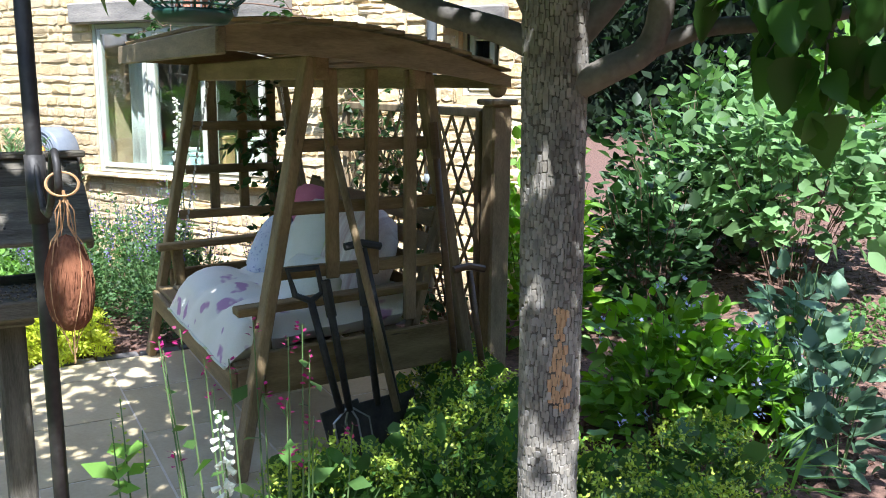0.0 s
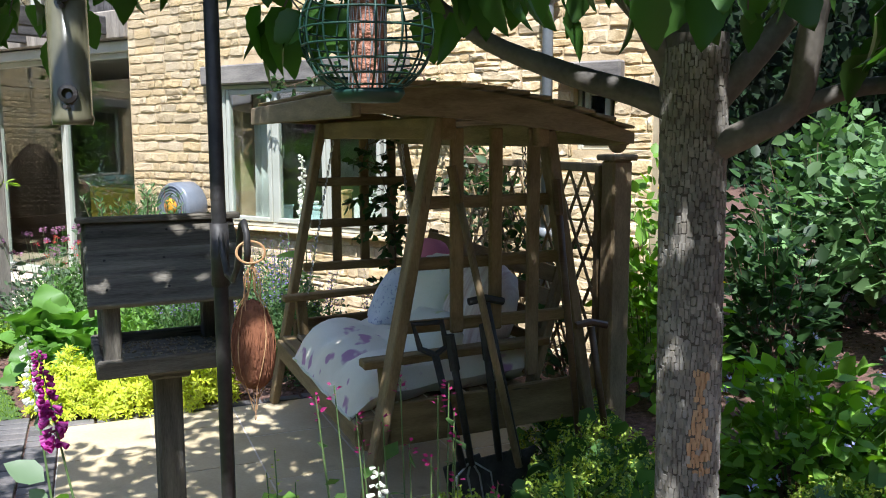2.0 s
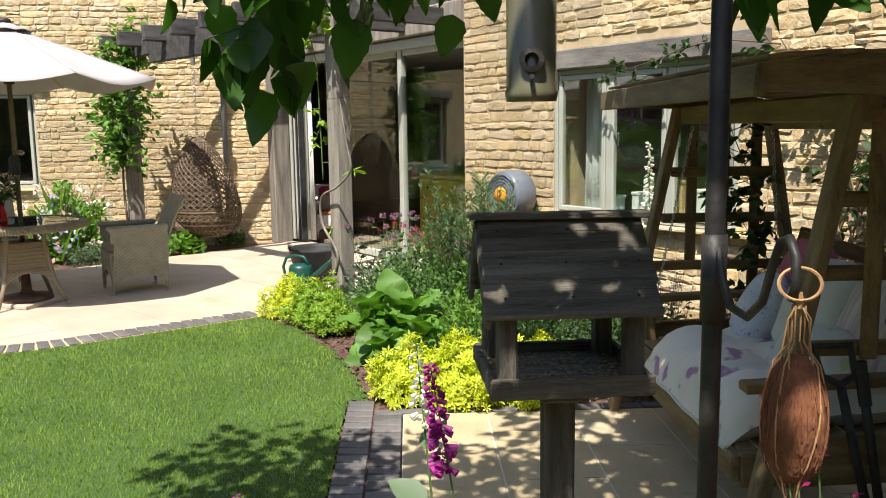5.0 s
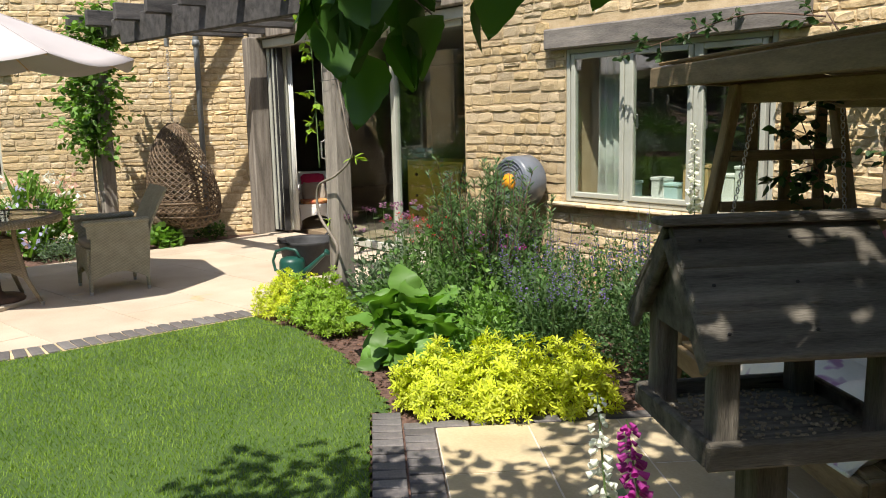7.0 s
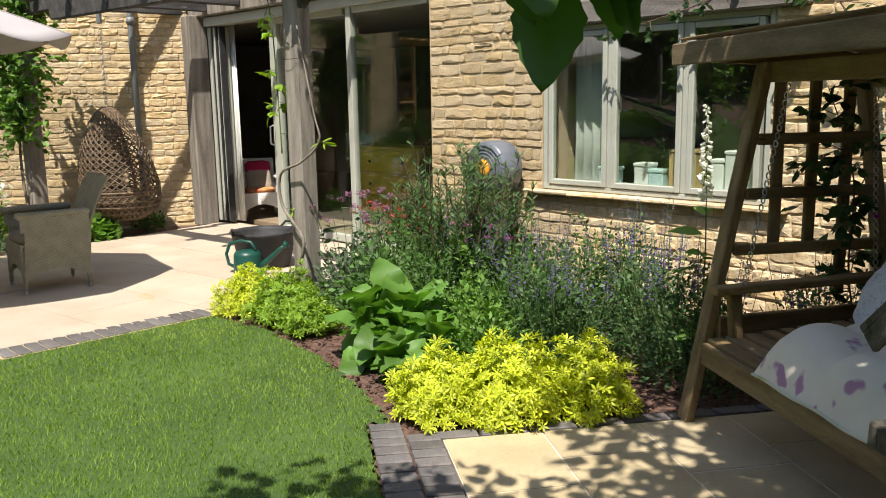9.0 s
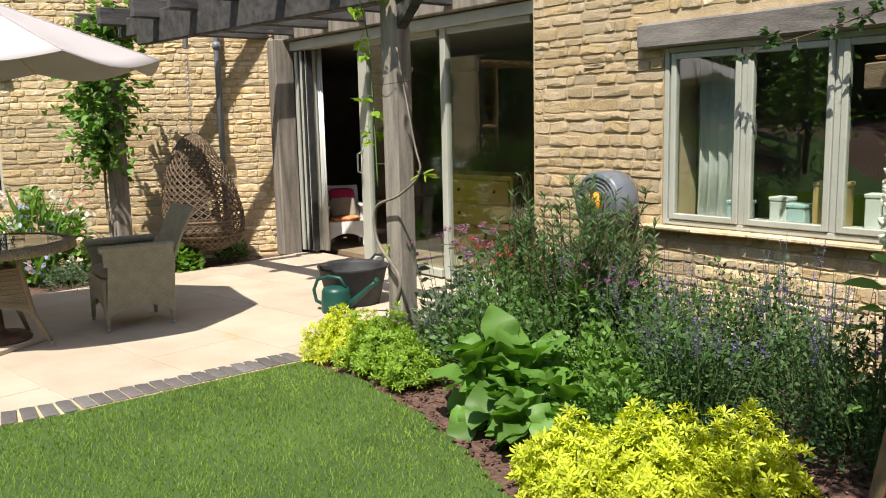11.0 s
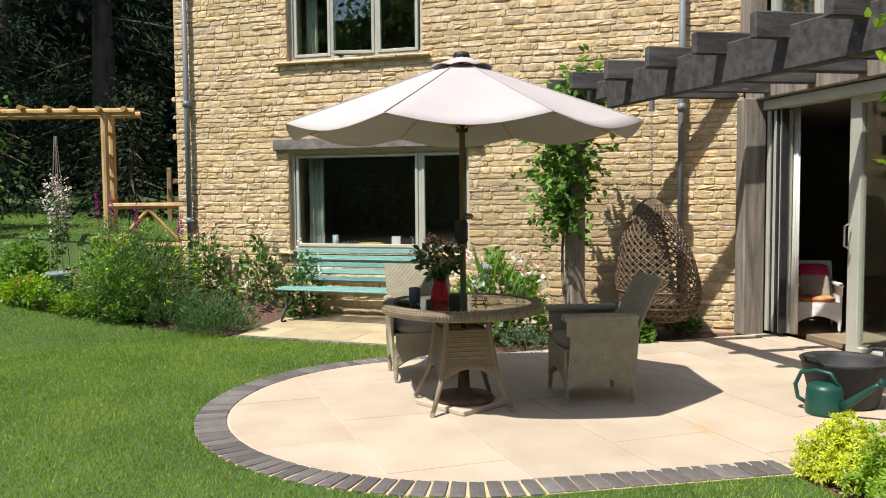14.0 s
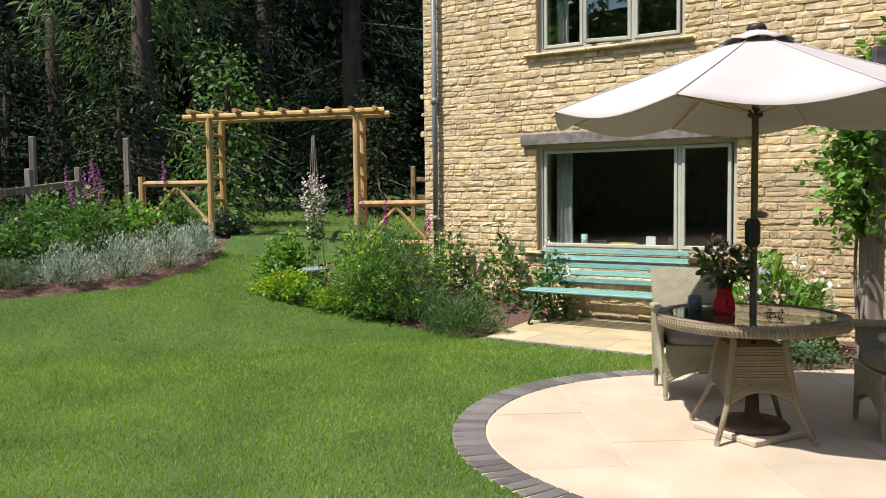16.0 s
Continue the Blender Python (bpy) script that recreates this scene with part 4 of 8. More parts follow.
def room(name, poly, z0, z1, label):
    """Plain plastered room behind the glass: walls as one shell, with floor and ceiling."""
    m = Mesh()
    n = len(poly)
    for i in range(n - 1):
        (x1, y1), (x2, y2) = poly[i], poly[i + 1]
        m.beam((x1, y1, (z0 + z1) / 2), (x2, y2, (z0 + z1) / 2), 0.06, z1 - z0)
    r = single(name + "_walls", m, ROOMWALL, label, "wall", "structure")
    single(name + "_floor", Mesh().prism(poly if area(poly) else poly, z0 - 0.05, z0), ROOMFLOOR, "brown floor of the room indoors", "floor", "structure")
    single(name + "_ceiling", Mesh().prism(poly, z1, z1 + 0.06), ROOMWALL, "plain ceiling of the room indoors", "ceiling", "structure")
    return r


room("living_room", [(-2.8, 6.4), (-4.6, 9.6), (-4.6, 12.5), (-15.5, 12.5), (-15.5, 7.2), (-11.6, 6.4)], 0.02, 2.5, "plastered living-room walls, dim indoors")
room("side_room", [tuple(on_a(6.6, -0.45).xy), tuple(on_a(6.6, -3.6).xy), tuple(on_a(1.4, -3.6).xy), tuple(on_a(1.4, -0.45).xy)][::1], 0.02, 2.5, "plastered side-room walls, dim indoors")
room("upper_room", [tuple(on_a(6.6, -0.45).xy), tuple(on_a(6.6, -3.0).xy), tuple(on_a(2.4, -3.0).xy), tuple(on_a(2.4, -0.45).xy)], 2.8, 4.6, "plastered bedroom walls, dim indoors")


def casement(name, label, place, yaw, x0, x1, z0, z1, bars, opened=None, fw=0.05, deep=0.12, sill=True):
    """A painted window of several lights: outer frame, sashes, panes."""
    w = thing(name, label, "window", kind="structure")
    fr = Mesh()

    def bar(m, xa, xb, za, zb, o0=-deep, thick=0.06):
        c = place((xa + xb) / 2, o0 - thick / 2 + 0.03, (za + zb) / 2)
        m.box(c, (abs(xb - xa), thick, zb - za), (0, 0, yaw), 0.005)

    bar(fr, x0, x0 + fw, z0, z1)
    bar(fr, x1 - fw, x1, z0, z1)
    bar(fr, x0 + fw, x1 - fw, z1 - fw, z1)
    bar(fr, x0 + fw, x1 - fw, z0, z0 + fw)
    part("window_frame", fr, FRAME, w)
    edges = [x0 + fw, *bars, x1 - fw]
    for a, b in zip(edges, edges[1:]):
        if a != x0 + fw:
            mm = Mesh()
            bar(mm, a - 0.022, a + 0.022, z0 + fw, z1 - fw)
            part("mullion", mm, FRAME, w)
        s = Mesh()
        a2, b2, t = a + 0.023, b - 0.023, 0.04
        za, zb = z0 + fw + 0.004, z1 - fw - 0.004
        o = -deep + 0.012
        bar(s, a2, a2 + t, za, zb, o, 0.05)
        bar(s, b2 - t, b2, za, zb, o, 0.05)
        bar(s, a2 + t, b2 - t, zb - t, zb, o, 0.05)
        bar(s, a2 + t, b2 - t, za, za + t, o, 0.05)
        g = Mesh()
        bar(g, a2 + t - 0.01, b2 - t + 0.01, za + t - 0.01, zb - t + 0.01, -deep, 0.008)
        if opened is not None and abs(opened - (a + b) / 2) < 0.1:
            hinge = Vector(place(b2, o, 0))
            turn = Matrix.Translation(hinge) @ pose(0, 0, 0, 0, 0, 14) @ Matrix.Translation(-hinge)
            s.v = [tuple(turn @ Vector(p)) for p in s.v]
            g.v = [tuple(turn @ Vector(p)) for p in g.v]
        sash = part("sash", s, FRAME, w)
        pane = part("pane", g, GLASS, sash, "clear reflecting glass")
        pane.visible_shadow = False
        h = Mesh()
        hx = b2 - t / 2 if (a + b) / 2 < (x0 + x1) / 2 else a2 + t / 2
        bar(h, hx - 0.008, hx + 0.008, (za + zb) / 2 - 0.02, (za + zb) / 2 + 0.09, -deep - 0.06, 0.02)
        part("handle", h, STEEL, sash, "small steel handle inside")
    if sill:
        m = Mesh()
        for k in range(int((x1 - x0 + 0.3) / 0.42)):
            xa = x0 - 0.15 + k * 0.42
            m.box(place(xa + 0.21, -0.035, z0 - 0.02), (0.415, 0.19, 0.03), (rnd.uniform(-1, 1), 0, yaw), 0.008, 0.003)
        part("window_sill", m, STONE_J, w, "rough stone sill slabs")
    return w


casement("window_kitchen", "sage-painted three-light window with stone sill", place_b, 0, -5.475, -3.67, 0.775, 1.983, (-4.865, -4.265), fw=0.038, deep=0.045)
casement("window_small", "small sage-painted window under an oak lintel", place_b, 0, -2.13, -1.84, 1.45, 1.88, (), fw=0.03, sill=False)


def window_a(name, label, s0, s1, z0, z1, bars, open_light=None):
    """The same window on the other wall, where the run is counted from the corner."""
    def put(x, o, z):
        return place_a(-x, o, z)
    bars = sorted(bars, reverse=True)
    return casement(name, label, put, AYAW, -s1, -s0, z0, z1, tuple(-b for b in bars), opened=None if open_light is None else -open_light)


window_a("window_wide", "wide sage-painted window with one narrow side light", 3.10, 5.53, 0.80, 2.085, (3.75,))
window_a("window_upper", "upstairs sage-painted window of three lights, middle ajar", 3.68, 5.52, 3.22, 4.30, (4.91, 4.31), 4.61)


def lintels():
    for x0, x1, z0, z1 in LINT_B:
        single("lintel", Mesh().box(((x0 + x1) / 2, WB + 0.05, (z0 + z1) / 2), (x1 - x0, 0.22, z1 - z0), bevel=0.012, jitter=0.004), LINTEL, "silver-grey weathered oak lintel over a window", "lintel", "structure")
    for s0, s1, z0, z1 in LINT_A:
        single("lintel", Mesh().box(on_a((s0 + s1) / 2, -0.05, (z0 + z1) / 2), (s1 - s0, 0.22, z1 - z0), (0, 0, AYAW), 0.012, 0.004), LINTEL, "silver-grey weathered oak lintel over the wide window", "lintel", "structure")


lintels()


def doors():
    """The glazed wall: oak jamb, folded leaves, an open gap, and fixed panes."""
    d = thing("door_garden", "tall sage-framed sliding glass doors, one leaf open", "door", kind="structure")
    y = WB + 0.12
    part("oak_jamb", Mesh().box((-10.81, WB + 0.0, 1.24), (0.19, 0.24, 2.5), bevel=0.012, jitter=0.004), OAK, d, "grey weathered oak jamb post")
    part("head", Mesh().box((-8.7, y, 2.41), (3.92, 0.16, 0.10), bevel=0.006), FRAME, d)
    part("threshold", Mesh().box((-8.7, y - 0.02, -0.012), (3.92, 0.3, 0.05), bevel=0.006), SLAB, d, "flush stone threshold")
    for k in range(3):
        x = -10.62 + 0.085 * k
        leaf = part("folded_leaf", Mesh().box((x, y + 0.02 + 0.02 * k, 1.2), (0.05, 0.12, 2.3), bevel=0.006), FRAME, d)
        part("seal", Mesh().box((x + 0.036, y + 0.02, 1.2), (0.022, 0.08, 2.3), bevel=0.004), BLACKRUB, leaf)
    for x0, x1, stile in ((-9.42, -8.0, 0.15), (-7.995, -6.74, 0.075)):
        yy = y + (0.05 if x0 < -8 and x1 < -7.92 else 0.0)
        leaf = Mesh()
        leaf.box((x0 + stile / 2, yy, 1.2), (stile, 0.07, 2.32), bevel=0.006)
        leaf.box((x1 - 0.03, yy, 1.2), (0.06, 0.07, 2.32), bevel=0.006)
        leaf.box(((x0 + x1) / 2, yy, 2.33), (x1 - x0 - 0.2, 0.066, 0.06), bevel=0.006)
        leaf.box(((x0 + x1) / 2, yy, 0.07), (x1 - x0 - 0.2, 0.066, 0.08), bevel=0.006)
        lf = part("door_leaf", leaf, FRAME, d)
        pane = part("pane", Mesh().box(((x0 + x1) / 2, yy, 1.2), (x1 - x0 - 0.12, 0.01, 2.24), bevel=0.002), DOORGLASS, lf, "large clear reflecting pane")
        pane.visible_shadow = False
    part("door_handle", Mesh().tube([(-9.35, y - 0.02, 1.0), (-9.35, y - 0.07, 1.02), (-9.35, y - 0.07, 1.2), (-9.35, y - 0.02, 1.22)], 0.01), STEEL, d, "steel pull handle")
    single("door_beam", Mesh().box((-8.82, WB + 0.1, 2.605), (4.2, 0.24, 0.27), bevel=0.012, jitter=0.004), OAK, "grey oak beam over the glass doors", "beam", "structure")
    b = thing("balcony", "balcony front of dark vertical timber boards", "balcony", kind="structure")
    for k in range(9):
        part("board", Mesh().box((-7.75 + 0.125 * k, WB + 0.2, 3.3), (0.115, 0.03, 1.1), bevel=0.006), OAK_DARK, b)
    part("rail", Mesh().box((-7.25, WB + 0.2, 3.88), (1.3, 0.1, 0.06)), OAK_DARK, b)
    w = thing("window_landing", "tall sage-framed upstairs window beside an oak post", "window", kind="structure")
    part("oak_post", Mesh().box((-10.8, WB, 3.75), (0.2, 0.2, 2.0), bevel=0.012), OAK, w, "dark grey oak post")
    for x in (-10.62, -9.9, -9.2, -8.4):
        part("window_frame", Mesh().box((x, WB + 0.15, 3.9), (0.08, 0.08, 2.2)), FRAME, w)
    pane = part("pane", Mesh().box((-9.5, WB + 0.16, 3.9), (2.3, 0.012, 2.2)), GLASS, w, "clear reflecting pane")
    pane.visible_shadow = False
    m = Mesh()
    m.beam((-10.9, WB + 1.2, 3.9), (-6.7, WB + 1.2, 3.9), 0.06, 2.4)
    # unseen slab, added to block daylight falling from the landing into the doorway
    single("landing_floor", Mesh().box((-8.82, WB + 0.75, 2.66), (4.18, 1.04, 0.1), bevel=0.004), ROOMFLOOR, "unseen timber landing floor that keeps daylight from the room below", "floor", "structure")
    single("wall_landing", m, ROOMWALL, "dim plastered wall behind the upper glass", "wall", "structure")


doors()


def curtain(name, label, x0, x1, y, z0, z1, place, yaw, folds=5):
    n = folds * 8
    vs, fs = [], []
    for i in range(n + 1):
        x = x0 + (x1 - x0) * i / n
        o = 0.028 * math.sin(2 * math.pi * i / 8) + 0.01 * math.sin(i * 0.9)
        vs += [place(x, y + o, z0), place(x + 0.01 * math.sin(i), y + o * 0.6, (z0 + z1) / 2), place(x, y + o * 0.5, z1)]
    for i in range(n):
        for k in range(2):
            fs.append((3 * i + k, 3 * i + 3 + k, 3 * i + 4 + k, 3 * i + 1 + k))
    ob = single(name, Mesh().add(vs, fs), CURTAIN, label, "curtain", smooth=True)
    so = ob.modifiers.new("thick", "SOLIDIFY")
    so.thickness = 0.004
    return ob


curtain("curtain", "pale gathered curtain hanging inside the kitchen window", -5.38, -5.05, -0.30, 0.62, 2.05, place_b, 0, 4)
curtain("curtain", "pale full-length curtain beside the open door", -10.54, -10.36, -0.27, 0.04, 2.4, place_b, 0, 4)
curtain("curtain", "pale curtain inside the wide window", 5.2, 5.42, -0.36, 0.65, 2.1, place_a, 0, 3)
curtain("curtain", "dark-lit curtain inside the upper window", 5.25, 5.42, -0.36, 3.0, 4.4, place_a, 0, 3)


def pipe(name, label, base, top, out):
    """A downpipe with its sockets and brackets."""
    p = thing(name, label, "downpipe")
    x, y = base[0], base[1]
    part("pipe", Mesh().tube([(x, y, base[2]), (x, y, top)], 0.036, 14), PIPE, p, smooth=True)
    z = base[2] + 0.9
    while z < top:
        s = part("socket", Mesh().lathe([(0.036, -0.05), (0.045, -0.05), (0.045, 0.03), (0.036, 0.03)], (x, y, z), 14), PIPE, p, smooth=True)
        part("bracket", Mesh().box((x - out.x * 0.03, y - out.y * 0.03, z - 0.02), (0.1, 0.1, 0.03), (0, 0, AYAW)), PIPE, s)
        z += 1.55
    return p


pipe("downpipe", "grey cast downpipe at the house corner", on_a(6.99, 0.07, 0.3), 5.2, AN)
pipe("downpipe", "grey cast downpipe behind the hanging chair", on_a(0.64, 0.07, 0.0), 5.2, AN)
pipe("downpipe", "grey downpipe beside the small window", (-2.28, WB - 0.07, 0.0), 5.2, Vector((0, -1)))


# ---- pergola ----
def pergola():
    p = thing("pergola", "dark weathered oak pergola on two posts", "pergola")
    mp, lp = Vector((-6.53, 4.45)), Vector((-11.02, 4.05))
    part("post", Mesh().box((mp.x, mp.y, 1.27), (0.15, 0.15, 2.58), (0, 0, 3), 0.012, 0.004), OAK, p, "pale grey oak post with drying cracks")
    part("post", Mesh().box((lp.x, lp.y, 1.2), (0.16, 0.16, 2.44), (0, 0, 4), 0.012, 0.004), OAK, p)
    part("main_beam", Mesh().beam((-10.2, 4.11, 2.46), (-6.36, 4.45, 2.46), 0.11, 0.29, 0.01, jitter=0.004), OAK_DARK, p)
    part("end_beam", Mesh().beam((-11.2, 4.03, 2.50), (-10.2, 4.11, 2.50), 0.09, 0.18, 0.01, jitter=0.004), OAK_DARK, p)
    for x in (-11.0, -10.45, -9.72, -9.02, -8.35, -7.68, -7.0):
        front = 4.11 + 0.0885 * (x + 10.2) - 0.30
        part("rafter", Mesh().beam((x, front, 2.60), (x - 0.02, WB - 0.02, 2.60), 0.075, 0.17, 0.01, jitter=0.005), OAK_DARK, p)
    part("brace", Mesh().beam((-6.53, 4.45, 2.15), (-6.1, 4.45, 2.52), 0.08, 0.13), OAK_DARK, p)
    m = Mesh()
    for z in (1.79,):
        m.ring((mp.x, mp.y, z), 0.118, 0.002, (8, 0, 0), 24, 4)
    part("tie_wire", m, IRON, p)


pergola()

# ---- dining set ----
def woven(c, w, h, rows, cols, bulge=None, r=0.004):
    """A woven panel: a thin core with strands over and under it; c maps (u, v, out) to a place."""
    m = Mesh()
    for j in range(rows):
        v = (j + 0.5) / rows
        pts = [c(i / (2 * cols), v, r * 1.3 * (1 if (i + j) % 2 else -1)) for i in range(2 * cols + 1)]
        m.tube(pts, r, 4, False)
    for i in range(cols + 1):
        m.tube([c(i / cols, j / rows, 0) for j in range(0, rows + 1, max(1, rows // 6))], r * 1.4, 4, False)
    return m


def wicker_chair(name, label, m, mat=WICKER, cushion=True, group=""):
    """An armchair with wicker body, tapered feet and a seat pad."""
    ch = thing(name, label, "armchair", m, group)
    w, d = 0.58, 0.54

    def sheet(fn, nu, nv, thick=0.018):
        t = Mesh()
        grid = [[Vector(fn(i / nu, j / nv)) for i in range(nu + 1)] for j in range(nv + 1)]
        vs, fs = [], []
        for j in range(nv + 1):
            for i in range(nu + 1):
                a = grid[j][min(i + 1, nu)] - grid[j][max(i - 1, 0)]
                b = grid[min(j + 1, nv)][i] - grid[max(j - 1, 0)][i]
                n = a.cross(b).normalized() * thick / 2
                vs += [grid[j][i] + n, grid[j][i] - n]
        k = lambda i, j, s: 2 * (j * (nu + 1) + i) + s  # noqa: E731
        for j in range(nv):
            for i in range(nu):
                fs.append((k(i, j, 0), k(i + 1, j, 0), k(i + 1, j + 1, 0), k(i, j + 1, 0)))
                fs.append((k(i, j, 1), k(i, j + 1, 1), k(i + 1, j + 1, 1), k(i + 1, j, 1)))
        for i in range(nu):
            fs.append((k(i, 0, 0), k(i, 0, 1), k(i + 1, 0, 1), k(i + 1, 0, 0)))
            fs.append((k(i, nv, 0), k(i + 1, nv, 0), k(i + 1, nv, 1), k(i, nv, 1)))
        for j in range(nv):
            fs.append((k(0, j, 0), k(0, j + 1, 0), k(0, j + 1, 1), k(0, j, 1)))
            fs.append((k(nu, j, 0), k(nu, j, 1), k(nu, j + 1, 1), k(nu, j + 1, 0)))
        t.add(vs, fs)
        for j in range(1, nv * 3):
            v = j / (nv * 3)
            t.tube([Vector(fn(i / (nu * 2), v)) + Vector((0, 0, 0)) for i in range(nu * 2 + 1)], thick * 0.5 + 0.0015 * (1 + j % 2), 4, False)
        return t

    part("woven_back", sheet(lambda u, v: ((u - 0.5) * (w - 0.04 + 0.03 * v), d / 2 - 0.03 + 0.17 * v * v + 0.05 * v, 0.30 + 0.60 * v), 6, 8), mat, ch, "woven upright back")
    for s in (-1, 1):
        part("woven_side", sheet(lambda u, v: (s * (w / 2 - 0.01 + 0.01 * v), -d / 2 + 0.02 + (d - 0.04) * u + (0.03 * v), 0.10 + 0.09 * (0.25 - (u - 0.5) ** 2) * 4 * (1 - v) + v * (0.52 - 0.10)), 8, 7), mat, ch, "woven side panel")
        part("armrest", Mesh().box((s * (w / 2 - 0.015), 0.0, 0.63), (0.075, d + 0.02, 0.05), bevel=0.018), mat, ch)
        part("woven_upper", sheet(lambda u, v: (s * (w / 2), -d / 2 + 0.02 + (d - 0.02) * u, 0.50 + v * 0.115), 8, 2), mat, ch)
    part("woven_apron", sheet(lambda u, v: ((u - 0.5) * (w - 0.05), -d / 2 + 0.02, 0.12 + 0.10 * (0.25 - (u - 0.5) ** 2) * 4 * (1 - v) + v * (0.4 - 0.12)), 8, 5), mat, ch)
    part("seat", Mesh().box((0, -0.01, 0.385), (w - 0.06, d - 0.06, 0.03), bevel=0.008), mat, ch)
    for sx in (-1, 1):
        for sy in (-1, 1):
            leg = part("leg", Mesh().tube([(sx * (w / 2 - 0.03), sy * (d / 2 - 0.03), 0.2), (sx * (w / 2 - 0.025), sy * (d / 2 - 0.025), 0.03)], [0.022, 0.017], 10), mat, ch)
            part("foot", Mesh().lathe([(0.0, 0), (0.014, 0), (0.016, 0.03), (0.0, 0.032)], (sx * (w / 2 - 0.025), sy * (d / 2 - 0.025), 0.0), 10), STEEL, leg, "metal foot cap")
    if cushion:
        part("seat_pad", Mesh().ball((0, -0.02, 0.43), (w - 0.08, d - 0.06, 0.085), 10, power=0.45), PADDING, ch, "taupe seat cushion", smooth=True)
    return ch


wicker_chair("wicker_armchair", "olive-grey wicker armchair with taupe cushion at the table", pose(-8.54, 3.26, 0, 0, 0, -6), WICKER, group="chairs at the patio table")
wicker_chair("wicker_armchair", "pale wicker armchair pushed in behind the table", pose(-9.52, 2.17, 0, 0, 0, 88), WICKER, group="chairs at the patio table")


def wicker_table():
    tb = thing("patio_table", "round brown wicker table with glass top", "table", pose(-8.48, 2.265, 0, 0, 0, 2))
    R = 0.56
    part("rim", Mesh().lathe([(R - 0.09, 0.685), (R - 0.02, 0.68), (R, 0.695), (R + 0.004, 0.72), (R - 0.006, 0.742), (R - 0.05, 0.745), (R - 0.09, 0.735), (R - 0.09, 0.685)], n=56), WICKER_B, tb, "woven wicker rim", smooth=True)
    wv = Mesh()
    for k in range(150):
        a = 2 * math.pi * k / 150
        wv.tube([((R - 0.06) * math.cos(a), (R - 0.06) * math.sin(a), 0.747), ((R + 0.0) * math.cos(a), (R + 0.0) * math.sin(a), 0.745), ((R + 0.009) * math.cos(a + 0.02), (R + 0.009) * math.sin(a + 0.02), 0.72), ((R - 0.002) * math.cos(a + 0.03), (R - 0.002) * math.sin(a + 0.03), 0.686)], 0.007, 4, False)
    tagged(part("rim_weave", wv, WICKER_B, tb), kind="stuff")
    part("under_shelf", Mesh().lathe([(0.0, 0.715), (R - 0.08, 0.715), (R - 0.08, 0.725), (0.0, 0.725)], n=40), WICKER_B, tb)
    g = part("glass_top", Mesh().lathe([(0.02, 0.738), (R - 0.07, 0.738), (R - 0.065, 0.746), (0.02, 0.746)], n=48), GLASS, tb, "round clear glass inset")
    g.visible_shadow = False
    h1, h2 = 0.155, 0.205
    for k in range(4):
        a = pose(0, 0, 0, 0, 0, 90 * k)
        t = Mesh()
        rows = 22
        for j in range(rows):
            v = j / (rows - 1)
            hw = h1 + (h2 - h1) * v
            z = 0.56 - 0.34 * v
            arch = 0.10 * max(0, v - 0.55) / 0.45
            pts = [a @ Vector(((2 * i / 10 - 1) * hw, -hw - 0.002 * ((i + j) % 2), z + arch * (1 - (2 * i / 10 - 1) ** 2) * 0.9)) for i in range(11)]
            t.tube(pts, 0.0095, 4, False)
        tagged(part("woven_panel", t, WICKER_B, tb), kind="stuff")
        c = a @ Vector((-h1, -h1, 0.70))
        leg = Mesh().tube([c, a @ Vector((-h1 - 0.0, -h1 - 0.0, 0.56)), a @ Vector((-h2, -h2, 0.22)), a @ Vector((-h2 - 0.08, -h2 - 0.08, 0.02))], [0.02, 0.021, 0.02, 0.016], 10)
        lg = part("leg", leg, WICKER_B, tb, smooth=True)
        f = a @ Vector((-h2 - 0.082, -h2 - 0.082, 0.0))
        part("foot", Mesh().lathe([(0, 0), (0.016, 0), (0.018, 0.035), (0, 0.036)], tuple(f), 10), STEEL, lg, "steel foot cap")
    part("inner_shelf", Mesh().box((0, 0, 0.55), (0.3, 0.3, 0.02)), WICKER_B, tb)
    return tb


wicker_table()


